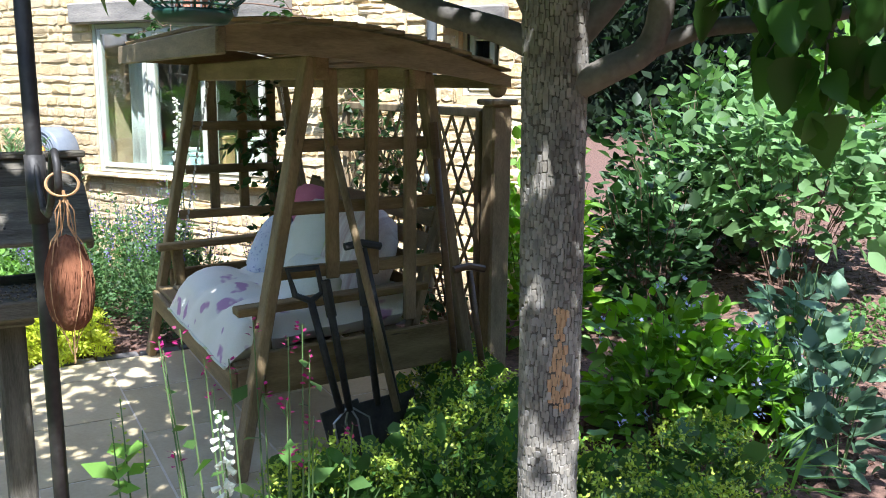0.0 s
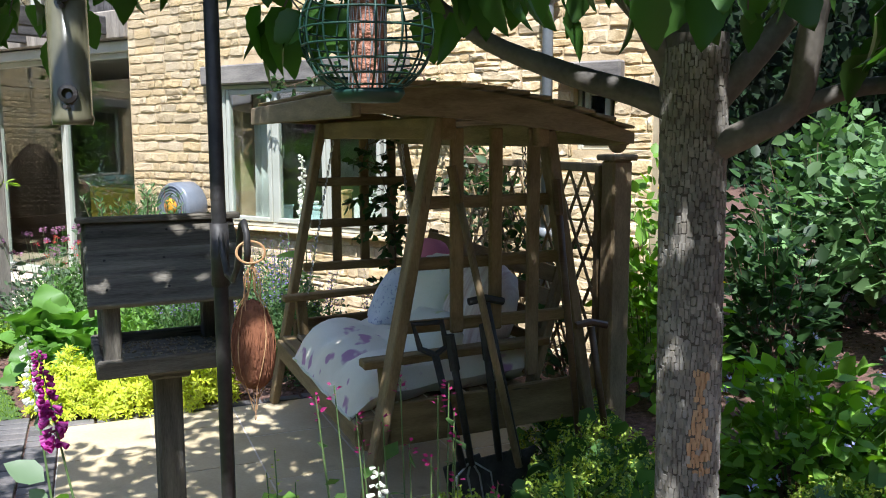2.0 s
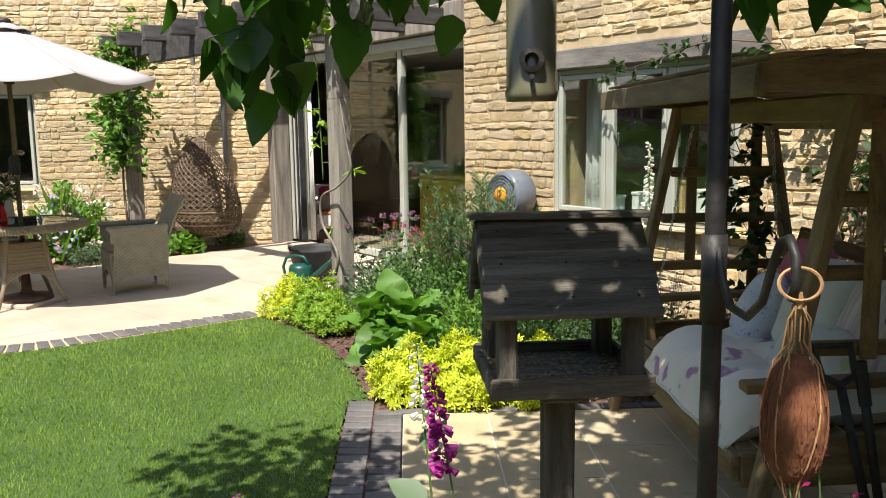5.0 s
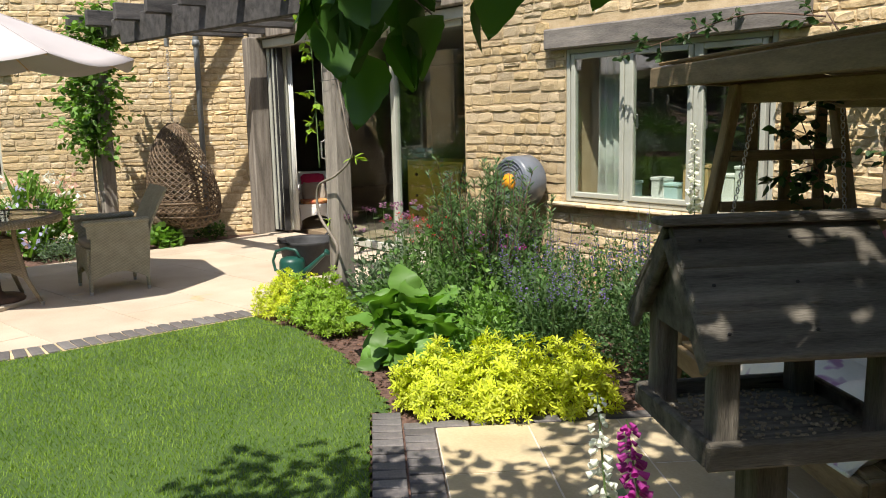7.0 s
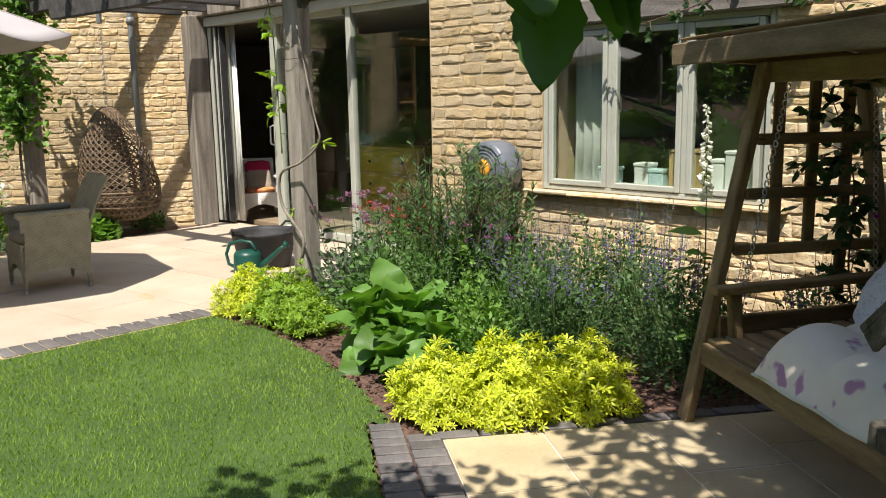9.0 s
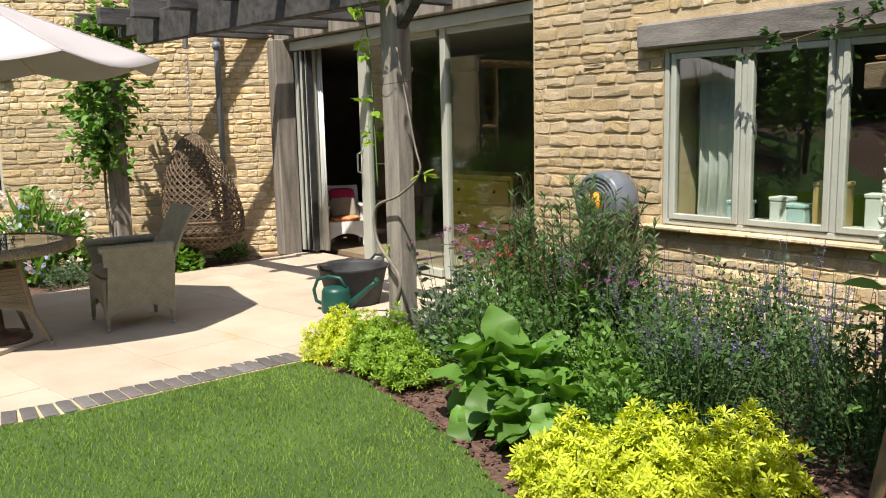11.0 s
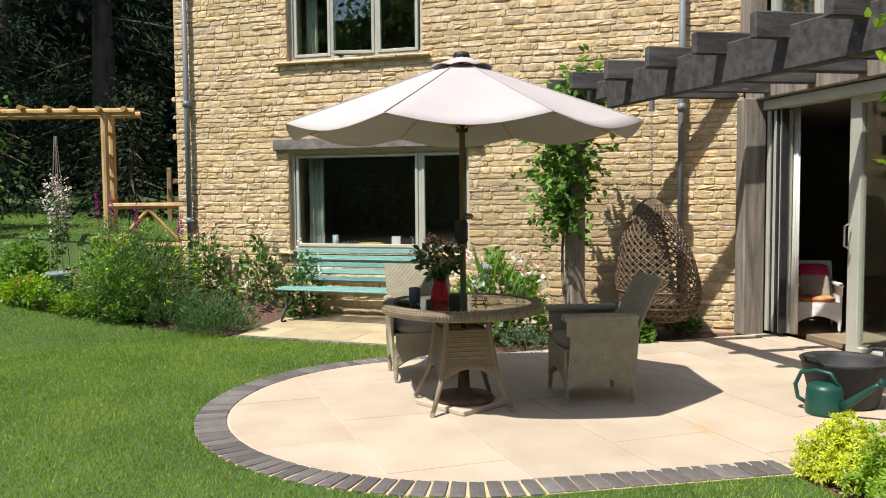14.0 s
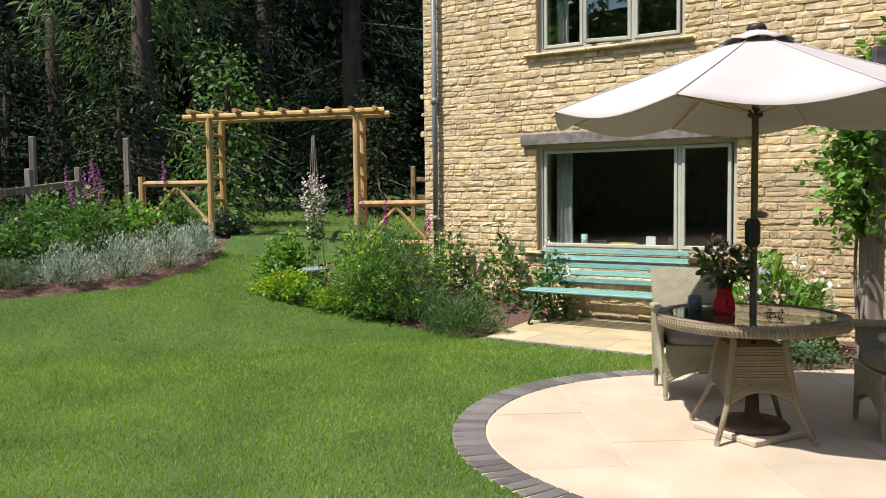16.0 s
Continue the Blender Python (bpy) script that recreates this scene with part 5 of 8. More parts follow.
def parasol():
    p = thing("parasol", "large cream canvas parasol on a bronze pole", "parasol", pose(-8.50, 2.28, 0, 0, 0, 12))
    n, R, zr, zt = 8, 1.265, 1.99, 2.47
    part("pole", Mesh().tube([(0, 0, 0.05), (0, 0, 2.47)], 0.021, 14), surf("bronze_pole", (0.16, 0.12, 0.075), (0.22, 0.17, 0.11), 0.4, 6, 60, 0.03, metal=0.3), p, smooth=True)
    seg = 10
    vs, fs = [], []
    rings = 9
    top = 0.12
    for j in range(rings + 1):
        f = top / R + (1 - top / R) * j / rings
        for k in range(n * seg):
            a = 2 * math.pi * k / (n * seg)
            u = (k % seg) / seg
            bow = math.cos(math.pi * (u - 0.5))
            scallop = 1 - 0.02 * bow * f
            r = R * f * (math.cos(math.pi / n) / math.cos((u - 0.5) * 2 * math.pi / n) * 0.5 + 0.5) * scallop
            z = zt - (zt - zr) * f ** 0.95 - 0.075 * bow * f * f
            if j == rings:
                z -= 0.0
            vs.append((r * math.cos(a), r * math.sin(a), z))
    w = n * seg
    for j in range(rings):
        for k in range(w):
            fs.append((j * w + k, (j + 1) * w + k, (j + 1) * w + (k + 1) % w, j * w + (k + 1) % w))
    can = part("canopy", Mesh().add(vs, fs), CANVAS, p, "cream canvas canopy in eight scalloped panels", smooth=True)
    so = can.modifiers.new("cloth", "SOLIDIFY")
    so.thickness = 0.004
    vent = Mesh()
    vs, fs = [], []
    for j, f in enumerate((0.0, 0.5, 1.0)):
        for k in range(48):
            a = 2 * math.pi * k / 48
            sc = 0.014 * abs(math.sin(4 * a)) * f
            vs.append((max(0.02, 0.22 * f) * math.cos(a), max(0.02, 0.22 * f) * math.sin(a), 2.49 - 0.085 * f + sc))
    for j in range(2):
        for k in range(48):
            fs.append((j * 48 + k, (j + 1) * 48 + k, (j + 1) * 48 + (k + 1) % 48, j * 48 + (k + 1) % 48))
    v = part("vent_cap", vent.add(vs, fs), CANVAS, can, "small raised vent cap", smooth=True)
    v.modifiers.new("cloth", "SOLIDIFY").thickness = 0.004
    part("finial", Mesh().lathe([(0.05, 2.47), (0.06, 2.49), (0.05, 2.515), (0.0, 2.525)], n=16), IRON, p, "black cap", smooth=True)
    for k in range(n):
        a = 2 * math.pi * k / n
        e = Vector((math.cos(a), math.sin(a), 0))
        rib = part("rib", Mesh().tube([e * 0.03 + Vector((0, 0, 2.43)), e * 0.66 + Vector((0, 0, 2.17)), e * (R - 0.02) + Vector((0, 0, zr - 0.012))], 0.006, 5), HONEYWOOD, p)
        seam = [e * (R * f * 0.9995) + Vector((0, 0, zt - (zt - zr) * f ** 0.95 + 0.004)) for f in np.linspace(top / R, 1, 9)]
        part("seam", Mesh().tube(seam, 0.0035, 5), CANVAS, can, "stitched double seam over a rib")
        part("strut", Mesh().tube([e * 0.03 + Vector((0, 0, 1.98)), e * 0.62 + Vector((0, 0, 2.175))], 0.006, 5), HONEYWOOD, rib)
    part("hub", Mesh().lathe([(0.024, 1.95), (0.045, 1.96), (0.045, 2.0), (0.024, 2.01)], n=14), IRON, p)
    crank = part("crank_box", Mesh().box((0.02, -0.02, 1.25), (0.075, 0.085, 0.17), bevel=0.02), BLACKRUB, p, "black crank housing")
    part("crank_handle", Mesh().tube([(0.06, -0.05, 1.25), (0.09, -0.07, 1.25), (0.09, -0.07, 1.16), (0.12, -0.08, 1.16)], 0.008, 6), BLACKRUB, crank)
    part("tilt_collar", Mesh().ball((0.03, 0.03, 1.36), (0.13, 0.06, 0.045), 8), surf("tan_plastic", (0.3, 0.22, 0.14), (0.36, 0.27, 0.18), 0.5), p, smooth=True)
    part("base", Mesh().lathe([(0, 0.035), (0.22, 0.035), (0.225, 0.05), (0.2, 0.075), (0.08, 0.085), (0.045, 0.12), (0.035, 0.28), (0.0, 0.28)], n=32), surf("rusty_iron_base", (0.05, 0.03, 0.02), (0.13, 0.07, 0.04), 0.8, 9, 60, 0.3), p, "brown cast-iron base", smooth=True)
    part("paver", Mesh().box((0, 0, 0.018), (0.5, 0.5, 0.036), (0, 0, 20), 0.006), SLAB, p, "pale paver under the base")


parasol()


def jug_of_flowers():
    j = thing("flower_jug", "red spotted enamel jug with garden flowers on the table", "jug", pose(-8.56, 2.12, 0.746))
    part("jug", Mesh().lathe([(0, 0), (0.062, 0), (0.068, 0.02), (0.062, 0.08), (0.045, 0.13), (0.05, 0.165), (0.046, 0.163), (0.04, 0.13), (0.056, 0.07), (0.0, 0.01)], n=22), RED, j, smooth=True)
    part("handle", Mesh().tube([(0.048, 0, 0.15), (0.085, 0, 0.14), (0.09, 0, 0.09), (0.06, 0, 0.05)], 0.007, 7), RED, j)
    st = Mesh()
    for k in range(16):
        a, q = rnd.uniform(0, 6.28), rnd.uniform(0.03, 0.14)
        st.tube([(0, 0, 0.1), (0.4 * q * math.cos(a), 0.4 * q * math.sin(a), 0.22), (q * math.cos(a), q * math.sin(a), rnd.uniform(0.26, 0.36))], 0.002, 4)
    part("stem_growth", st, STEM, j)
    part("leaves", leaf_cloud("leaves", 240, (0, 0, 0.29), (0.2, 0.2, 0.15), 0.055, L_MID, OVATE), None, j)
    part("blossom", leaf_cloud("blossom", 260, (0, 0, 0.34), (0.2, 0.2, 0.14), 0.03, P_PINKP, DIAMOND), None, j, "pink and cream blooms")
    part("blossom", leaf_cloud("dark_flowers", 150, (0, 0, 0.31), (0.19, 0.19, 0.12), 0.03, P_DUSTY, DIAMOND), None, j, "dusky red blooms")


def tableware():
    g = thing("tumbler", "clear glass tumbler on the patio table", "glass", pose(-8.34, 2.66, 0.746))
    part("glass", Mesh().lathe([(0, 0), (0.034, 0), (0.04, 0.13), (0.038, 0.13), (0.032, 0.008), (0, 0.008)], n=20), CLEAR, g, smooth=True)
    m = thing("mug", "dark grey straight mug on the patio table", "mug", pose(-8.52, 1.93, 0.746))
    part("cup", Mesh().lathe([(0, 0), (0.04, 0), (0.042, 0.11), (0.037, 0.11), (0.036, 0.01), (0, 0.01)], n=20), surf("slate_glaze", (0.05, 0.06, 0.065), (0.09, 0.1, 0.105), 0.4), m, smooth=True)
    part("handle", Mesh().tube([(0.04, 0, 0.09), (0.07, 0, 0.08), (0.07, 0, 0.04), (0.04, 0, 0.03)], 0.006, 6), surf("slate_glaze_handle", (0.05, 0.06, 0.065), (0.09, 0.1, 0.105), 0.4), m)
    c = thing("sunglasses", "dark folded sunglasses lying on the table", "sunglasses", pose(-8.4, 2.38, 0.75))
    part("frame", Mesh().ring((0, -0.035, 0.012), 0.026, 0.003, (70, 0, 0), 14, 5).ring((0, 0.035, 0.012), 0.026, 0.003, (70, 0, 0), 14, 5).tube([(0, -0.06, 0.015), (-0.06, 0.05, 0.006)], 0.003, 5).tube([(0, 0.06, 0.015), (-0.06, -0.05, 0.006)], 0.003, 5), BLACKRUB, c)


tableware()


def bench():
    b = thing("bench", "teal slatted wooden bench with curled iron ends", "bench", pose(*on_a(4.42, 0.5, 0.0), 0, 0, AYAW))
    L = 1.76
    for k in range(6):
        part("seat_slat", Mesh().box((0, 0.13 - 0.082 * k, 0.40 - 0.004 * abs(k - 3)), (L, 0.066, 0.022), (0, 0, 0), 0.006, 0.002), TEAL, b)
    for k in range(5):
        part("back_slat", Mesh().box((0, 0.19 + 0.028 * k, 0.49 + 0.083 * k), (L, 0.022, 0.062), (-17, 0, 0), 0.006, 0.002), TEAL, b)
    for x in (-L / 2 + 0.12, L / 2 - 0.12):
        e = Mesh()
        e.tube([(x, 0.33, 0.85), (x, 0.2, 0.46), (x, 0.16, 0.385), (x, -0.25, 0.38), (x, -0.33, 0.36), (x, -0.31, 0.3)], 0.013, 7)
        e.tube([(x, -0.14, 0.38), (x, -0.2, 0.24), (x, -0.3, 0.1), (x, -0.36, 0.02), (x, -0.31, 0.006), (x, -0.26, 0.01)], 0.014, 7)
        e.tube([(x, 0.12, 0.38), (x, 0.16, 0.24), (x, 0.24, 0.1), (x, 0.3, 0.012), (x, 0.24, 0.006)], 0.014, 7)
        e.tube([(x, -0.24, 0.14), (x, -0.05, 0.22), (x, 0.2, 0.14)], 0.011, 6)
        part("iron_end", e, IRON, b, "dark curled iron end frame", smooth=True)


bench()


def egg_chair():
    c = Vector((-10.80, 4.80, 0.0))
    yaw = 135
    h = thing("hanging_chair", "brown rattan egg chair hanging from the pergola", "hanging chair", pose(*c, 0, 0, yaw))

    def shell(u, v):
        """u round the shell, v from its foot to its crown; the front is open."""
        r = float(np.interp(v, (0, 0.06, 0.16, 0.3, 0.5, 0.7, 0.85, 0.95, 1), (0.22, 0.36, 0.43, 0.45, 0.41, 0.33, 0.23, 0.13, 0.05)))
        a = math.radians(310 * u)
        lean = 0.12 * (1 - v) ** 1.3
        return Vector((r * math.cos(a) + 0.34 * lean, r * math.sin(a) * 0.95 - 0.93 * lean, 0.20 + 1.25 * v))

    lat = Mesh()
    nu, nv = 52, 36
    for k in range(-nv, nu):
        for sgn in (1, -1):
            pts = []
            for j in range(nv + 1):
                u = (k + j * 1.0) / nu if sgn > 0 else 1 - (k + j * 1.0) / nu
                if 0 <= u <= 1:
                    pts.append(shell(u, j / nv))
            if len(pts) > 1 and k % 2 == 0:
                lat.tube(pts, 0.0085, 4, False)
    for j in range(0, nv + 1, 2):
        lat.tube([shell(i / nu, j / nv) for i in range(nu + 1)], 0.008, 4, False)
    tagged(part("lattice", lat, RATTAN, h, "open rattan lattice shell"), kind="stuff")
    fr = Mesh()
    fr.tube([shell(0, j / 30) for j in range(31)], 0.018, 7)
    fr.tube([shell(1, j / 30) for j in range(31)], 0.018, 7)
    for v in (0.0, 0.12, 0.25):
        fr.tube([shell(i / 30, v) for i in range(31)], 0.014, 6)
    part("frame", fr, RATTAN, h, "thick rattan rim")
    part("seat", Mesh().ball((0.0, 0, 0.33), (0.62, 0.6, 0.2), 10, power=0.6), RATTAN, h, "woven rattan seat basket")
    ch = Mesh()
    top = 2.33
    z = 1.44
    k = 0
    while z < top:
        ch.ring((0.0, 0, z), 0.017, 0.0035, (90, 0, 90 * (k % 2)), 10, 4)
        z += 0.027
        k += 1
    part("chain", ch, STEEL, h, "steel hanging chain")
    part("bracket", Mesh().box((0.0, 0, 2.44), (0.05, 0.05, 0.18), bevel=0.008), STEEL, h, "steel hanging bracket")


egg_chair()


def tub_and_can():
    t = thing("rubber_tub", "black flexible rubber garden tub on the patio", "tub", pose(-7.88, 4.92, 0))
    part("bowl", Mesh().lathe([(0, 0), (0.21, 0), (0.225, 0.02), (0.29, 0.30), (0.305, 0.325), (0.295, 0.33), (0.28, 0.30), (0.215, 0.03), (0, 0.025)], n=32), BLACKRUB, t, smooth=True)
    for s in (100, 280):
        part("handle", Mesh().tube([pose(0, 0, 0, 0, 0, s) @ Vector(p) for p in ((0.285, -0.08, 0.32), (0.325, -0.05, 0.37), (0.325, 0.05, 0.37), (0.285, 0.08, 0.32))], 0.012, 7), BLACKRUB, t)
    c = thing("watering_can", "dark green plastic watering can on the patio", "watering can", pose(-7.68, 4.62, 0, 0, 0, 28))
    part("body", Mesh().lathe([(0, 0), (0.12, 0), (0.125, 0.02), (0.118, 0.17), (0.105, 0.20), (0.06, 0.215), (0.0, 0.215)], n=28), CANGREEN, c, smooth=True)
    part("handle", Mesh().tube([(-0.115, 0, 0.05), (-0.19, 0, 0.08), (-0.21, 0, 0.17), (-0.17, 0, 0.26), (-0.06, 0, 0.29), (0.04, 0, 0.28), (0.09, 0, 0.21)], 0.015, 8), CANGREEN, c, smooth=True)
    part("spout", Mesh().tube([(0.1, 0, 0.05), (0.2, 0, 0.13), (0.32, 0, 0.23), (0.37, 0, 0.265)], [0.035, 0.025, 0.018, 0.018], 10), CANGREEN, c, smooth=True)
    part("rose", Mesh().lathe([(0.018, 0), (0.034, 0.03), (0.032, 0.035), (0.0, 0.037)], n=14, m=pose(0.36, 0, 0.26, 0, 55, 0)), CANGREEN, c, smooth=True)


def hose_reel():
    r = thing("hose_reel", "grey round hose reel with orange hub on the wall", "hose reel", pose(-5.82, WB - 0.17, 0.93))
    part("drum", Mesh().lathe([(0, -0.11), (0.2, -0.11), (0.215, -0.09), (0.215, 0.09), (0.2, 0.115), (0.12, 0.125), (0.0, 0.125)], n=40, m=pose(0, 0, 0, 90, 0, 0)), GREYPLAS, r, smooth=True)
    part("hub", Mesh().lathe([(0, 0.125), (0.075, 0.125), (0.07, 0.145), (0, 0.15)], n=20, m=pose(0, 0, 0, 90, 0, 0)), ORANGE, r, "orange hub cap", smooth=True)
    m = Mesh()
    for k in range(4):
        m.ring((0, -0.126, 0), 0.10 + 0.028 * k, 0.005, (90, 0, 0), 36, 5)
    part("ridges", m, GREYPLAS, r)
    part("wall_bracket", Mesh().box((0, 0.13, 0), (0.12, 0.06, 0.3)), GREYPLAS, r)


hose_reel()


# ---- swing seat ----
def swing():
    o = on_t(0.0, 1.16)
    s = thing("swing_seat", "weathered pine garden swing seat under a curved roof", "swing seat", pose(o.x, o.y, 0, 0, 0, UYAW))
    W, D, H = 1.76, 1.04, 1.60
    for x, far in ((0.0, True), (W, False)):
        side = -1 if far else 1
        part("leg", Mesh().beam((x, -0.02, -0.005), (x, 0.30, H + 0.01), 0.045, 0.085, up=(1, 0, 0)), PINE, s)
        part("leg", Mesh().beam((x, D + 0.02, -0.005), (x, D - 0.26, H - 0.04), 0.045, 0.085, up=(1, 0, 0)), PINE, s)
        for z in (0.79, 1.04, 1.28):
            f = z / H
            part("rail", Mesh().beam((x + side * -0.03, 0.02 + 0.30 * f, z), (x + side * -0.03, D - 0.0 - 0.26 * f, z), 0.03, 0.05), PINE_Y, s)
        part("bottom_rail", Mesh().beam((x - side * 0.035, 0.10, 0.40), (x - side * 0.035, D - 0.08, 0.42), 0.035, 0.18, jitter=0.004), PINE_Y, s)
        for y in (0.38, 0.55, 0.72):
            part("slat", Mesh().beam((x + side * 0.005, y, 0.76 if y < 0.6 else 0.55), (x + side * 0.005, y, H - 0.03), 0.024, 0.055, up=(0, 1, 0)), PINE, s)
        n = 18
        vs, fs = [], []
        for i in range(n + 1):
            u = i / n
            y = -0.05 + (D + 0.14) * u
            zt = 1.665 + 0.10 * math.sin(math.pi * min(1, u * 0.8 + 0.12)) - 0.14 * u
            zb = zt - 0.082 + 0.038 * u - 0.045 * math.sin(math.pi * u)
            for dx in (-0.02, 0.02):
                vs += [(x + side * 0.09 + dx, y, zb), (x + side * 0.09 + dx, y, zt)]
        for i in range(n):
            a, b = 4 * i, 4 * i + 4
            fs += [(a, a + 1, b + 1, b), (a + 2, b + 2, b + 3, a + 3), (a + 1, a + 3, b + 3, b + 1), (a, b, b + 2, a + 2)]
        fs += [(0, 2, 3, 1), (4 * n, 4 * n + 1, 4 * n + 3, 4 * n + 2)]
        part("gable_board", Mesh().add(vs, fs), PINE_Y, s, "curved gable board")
    part("front_fascia", Mesh().beam((-0.13, -0.06, 1.655), (W + 0.13, -0.06, 1.655), 0.035, 0.095, jitter=0.004), PINE_X, s)
    part("rear_fascia", Mesh().beam((-0.1, D + 0.06, 1.53), (W + 0.1, D + 0.06, 1.53), 0.035, 0.06), PINE_X, s)
    for k in range(12):
        u = (k + 0.5) / 12
        y = -0.04 + (D + 0.12) * u
        z = 1.675 + 0.10 * math.sin(math.pi * min(1, u * 0.8 + 0.12)) - 0.14 * u
        part("roof_board", Mesh().box((W / 2, y, z + 0.008), (W + 0.26, 0.098, 0.014), (8 - 22 * u, 0, rnd.uniform(-0.3, 0.3)), 0.003, 0.002), PINE_X, s)
    part("top_rail", Mesh().beam((-0.05, 0.33, 1.57), (W + 0.05, 0.33, 1.57), 0.06, 0.09), PINE_X, s)
    part("top_rail", Mesh().beam((-0.05, D - 0.3, 1.54), (W + 0.05, D - 0.3, 1.54), 0.06, 0.09), PINE_X, s)
    x0, x1 = 0.14, W - 0.12
    for x in (x0, x1):
        part("seat_side", Mesh().beam((x, 0.02, 0.34), (x, 0.96, 0.39), 0.04, 0.13, jitter=0.003), PINE_Y, s)
        part("arm_post", Mesh().beam((x, 0.14, 0.38), (x, 0.12, 0.62), 0.04, 0.06), PINE, s)
        part("armrest", Mesh().beam((x, 0.02, 0.635), (x, 0.86, 0.66), 0.075, 0.035), PINE_Y, s)
        part("back_stile", Mesh().beam((x, 0.76, 0.36), (x, 0.94, 0.99), 0.04, 0.06, up=(1, 0, 0)), PINE, s)
    for k in range(9):
        part("seat_slat", Mesh().box((W / 2, 0.05 + 0.085 * k, 0.405 + 0.006 * k), (x1 - x0 + 0.03, 0.07, 0.022), bevel=0.005), PINE_X, s)
    for k in range(5):
        part("back_slat", Mesh().box((W / 2, 0.79 + 0.03 * k, 0.54 + 0.1 * k), (x1 - x0, 0.02, 0.075), (-17, 0, 0), 0.005), PINE_X, s)
    part("apron", Mesh().beam((x0 - 0.02, 0.0, 0.35), (x1 + 0.02, 0.0, 0.35), 0.03, 0.10), PINE_X, s)
    for x in (x0, x1):
        for y, zt, yt in ((0.12, 1.52, 0.33), (0.82, 1.5, 0.74)):
            ch = Mesh()
            a, b = Vector((x, y, 0.43)), Vector((x, yt, zt))
            n = int((b - a).length / 0.034)
            for i in range(n):
                q = a.lerp(b, (i + 0.5) / n)
                ch.ring(q, 0.015, 0.0032, (90, 90 * (i % 2), 0), 8, 4)
            part("chain", ch, STEEL, s, "steel link chain")
    return s


swing()


def soft(name, label, m, size, mat, cat="cushion", power=0.5, extra=None):
    c = thing(name, label, cat, m)
    part("cover", Mesh().ball((0, 0, 0), size, 14, power=power, lump=0.10), mat, c, smooth=True)
    return c


def swing_cushions():
    o = on_t(0.0, 1.16)
    b = pose(o.x, o.y, 0, 0, 0, UYAW)
    W = 1.76
    mat = thing("seat_mattress", "padded floral mattress drooping over the swing seat", "cushion", b)
    n, k = 30, 20
    vs, fs = [], []
    x0, x1 = 0.55, W - 0.16
    for side in (0, 1):
        for i in range(n + 1):
            for j in range(k + 1):
                u, v = i / n, j / k
                x = x0 + (x1 - x0) * u
                y = -0.015 + 0.865 * v
                eu, ev = min(1, 13 * min(u, 1 - u)), min(1, 9 * min(v, 1 - v))
                edge = math.sqrt(1 - (1 - eu) ** 2) * math.sqrt(1 - (1 - ev) ** 2)
                puff = 0.115 * edge * (0.66 + 0.34 * abs(math.sin(3 * math.pi * u)) ** 0.6 * abs(math.sin(2.5 * math.pi * v)) ** 0.6)
                base = 0.485 - (0.09 * ((0.22 - v) / 0.22) ** 2 if v < 0.22 else 0) + 0.05 * v
                base += 0.014 * noise.noise((5 * u, 5 * v, 0))
                vs.append((x, y, base + (puff if side else -0.7 * puff)))
    q = (n + 1) * (k + 1)
    for i in range(n):
        for j in range(k):
            a = i * (k + 1) + j
            fs.append((a, a + 1, a + k + 2, a + k + 1))
            fs.append((q + a, q + a + k + 1, q + a + k + 2, q + a + 1))
    part("cover", Mesh().add(vs, fs), FLORAL, mat, smooth=True)
    part("piping", Mesh().tube([(x0 + (x1 - x0) * i / 20, -0.018, 0.397 + 0.004 * math.sin(i)) for i in range(21)], 0.006, 6), CREAMCLOTH, mat, "cream piped edge")

    def at(x, y, z, rx, ry, rz):
        return b @ pose(x, y, z, rx, ry, rz)

    soft("round_cushion", "large white sprigged cushion on the swing seat", at(0.70, 0.48, 0.68, 66, 0, -14), (0.38, 0.38, 0.2), SPRIG, power=0.85)
    soft("pillow", "cream flowered pillow propped on the swing seat", at(1.08, 0.58, 0.74, 66, 0, 4), (0.48, 0.48, 0.22), CREAMCLOTH, power=0.72)
    soft("pillow", "pink and white pillow behind the others", at(0.70, 0.66, 0.80, 72, 0, 0), (0.36, 0.42, 0.15), PINK, power=0.7)
    soft("pillow", "cream striped pillow leaning at the seat's end", at(1.38, 0.64, 0.74, 66, 0, 14), (0.42, 0.50, 0.2), STRIPE, power=0.75)
    soft("bolster", "plain white bolster cushion on the swing seat", at(1.30, 0.44, 0.61, 50, 0, 10), (0.44, 0.32, 0.18), CREAMCLOTH, power=0.75)


swing_cushions()


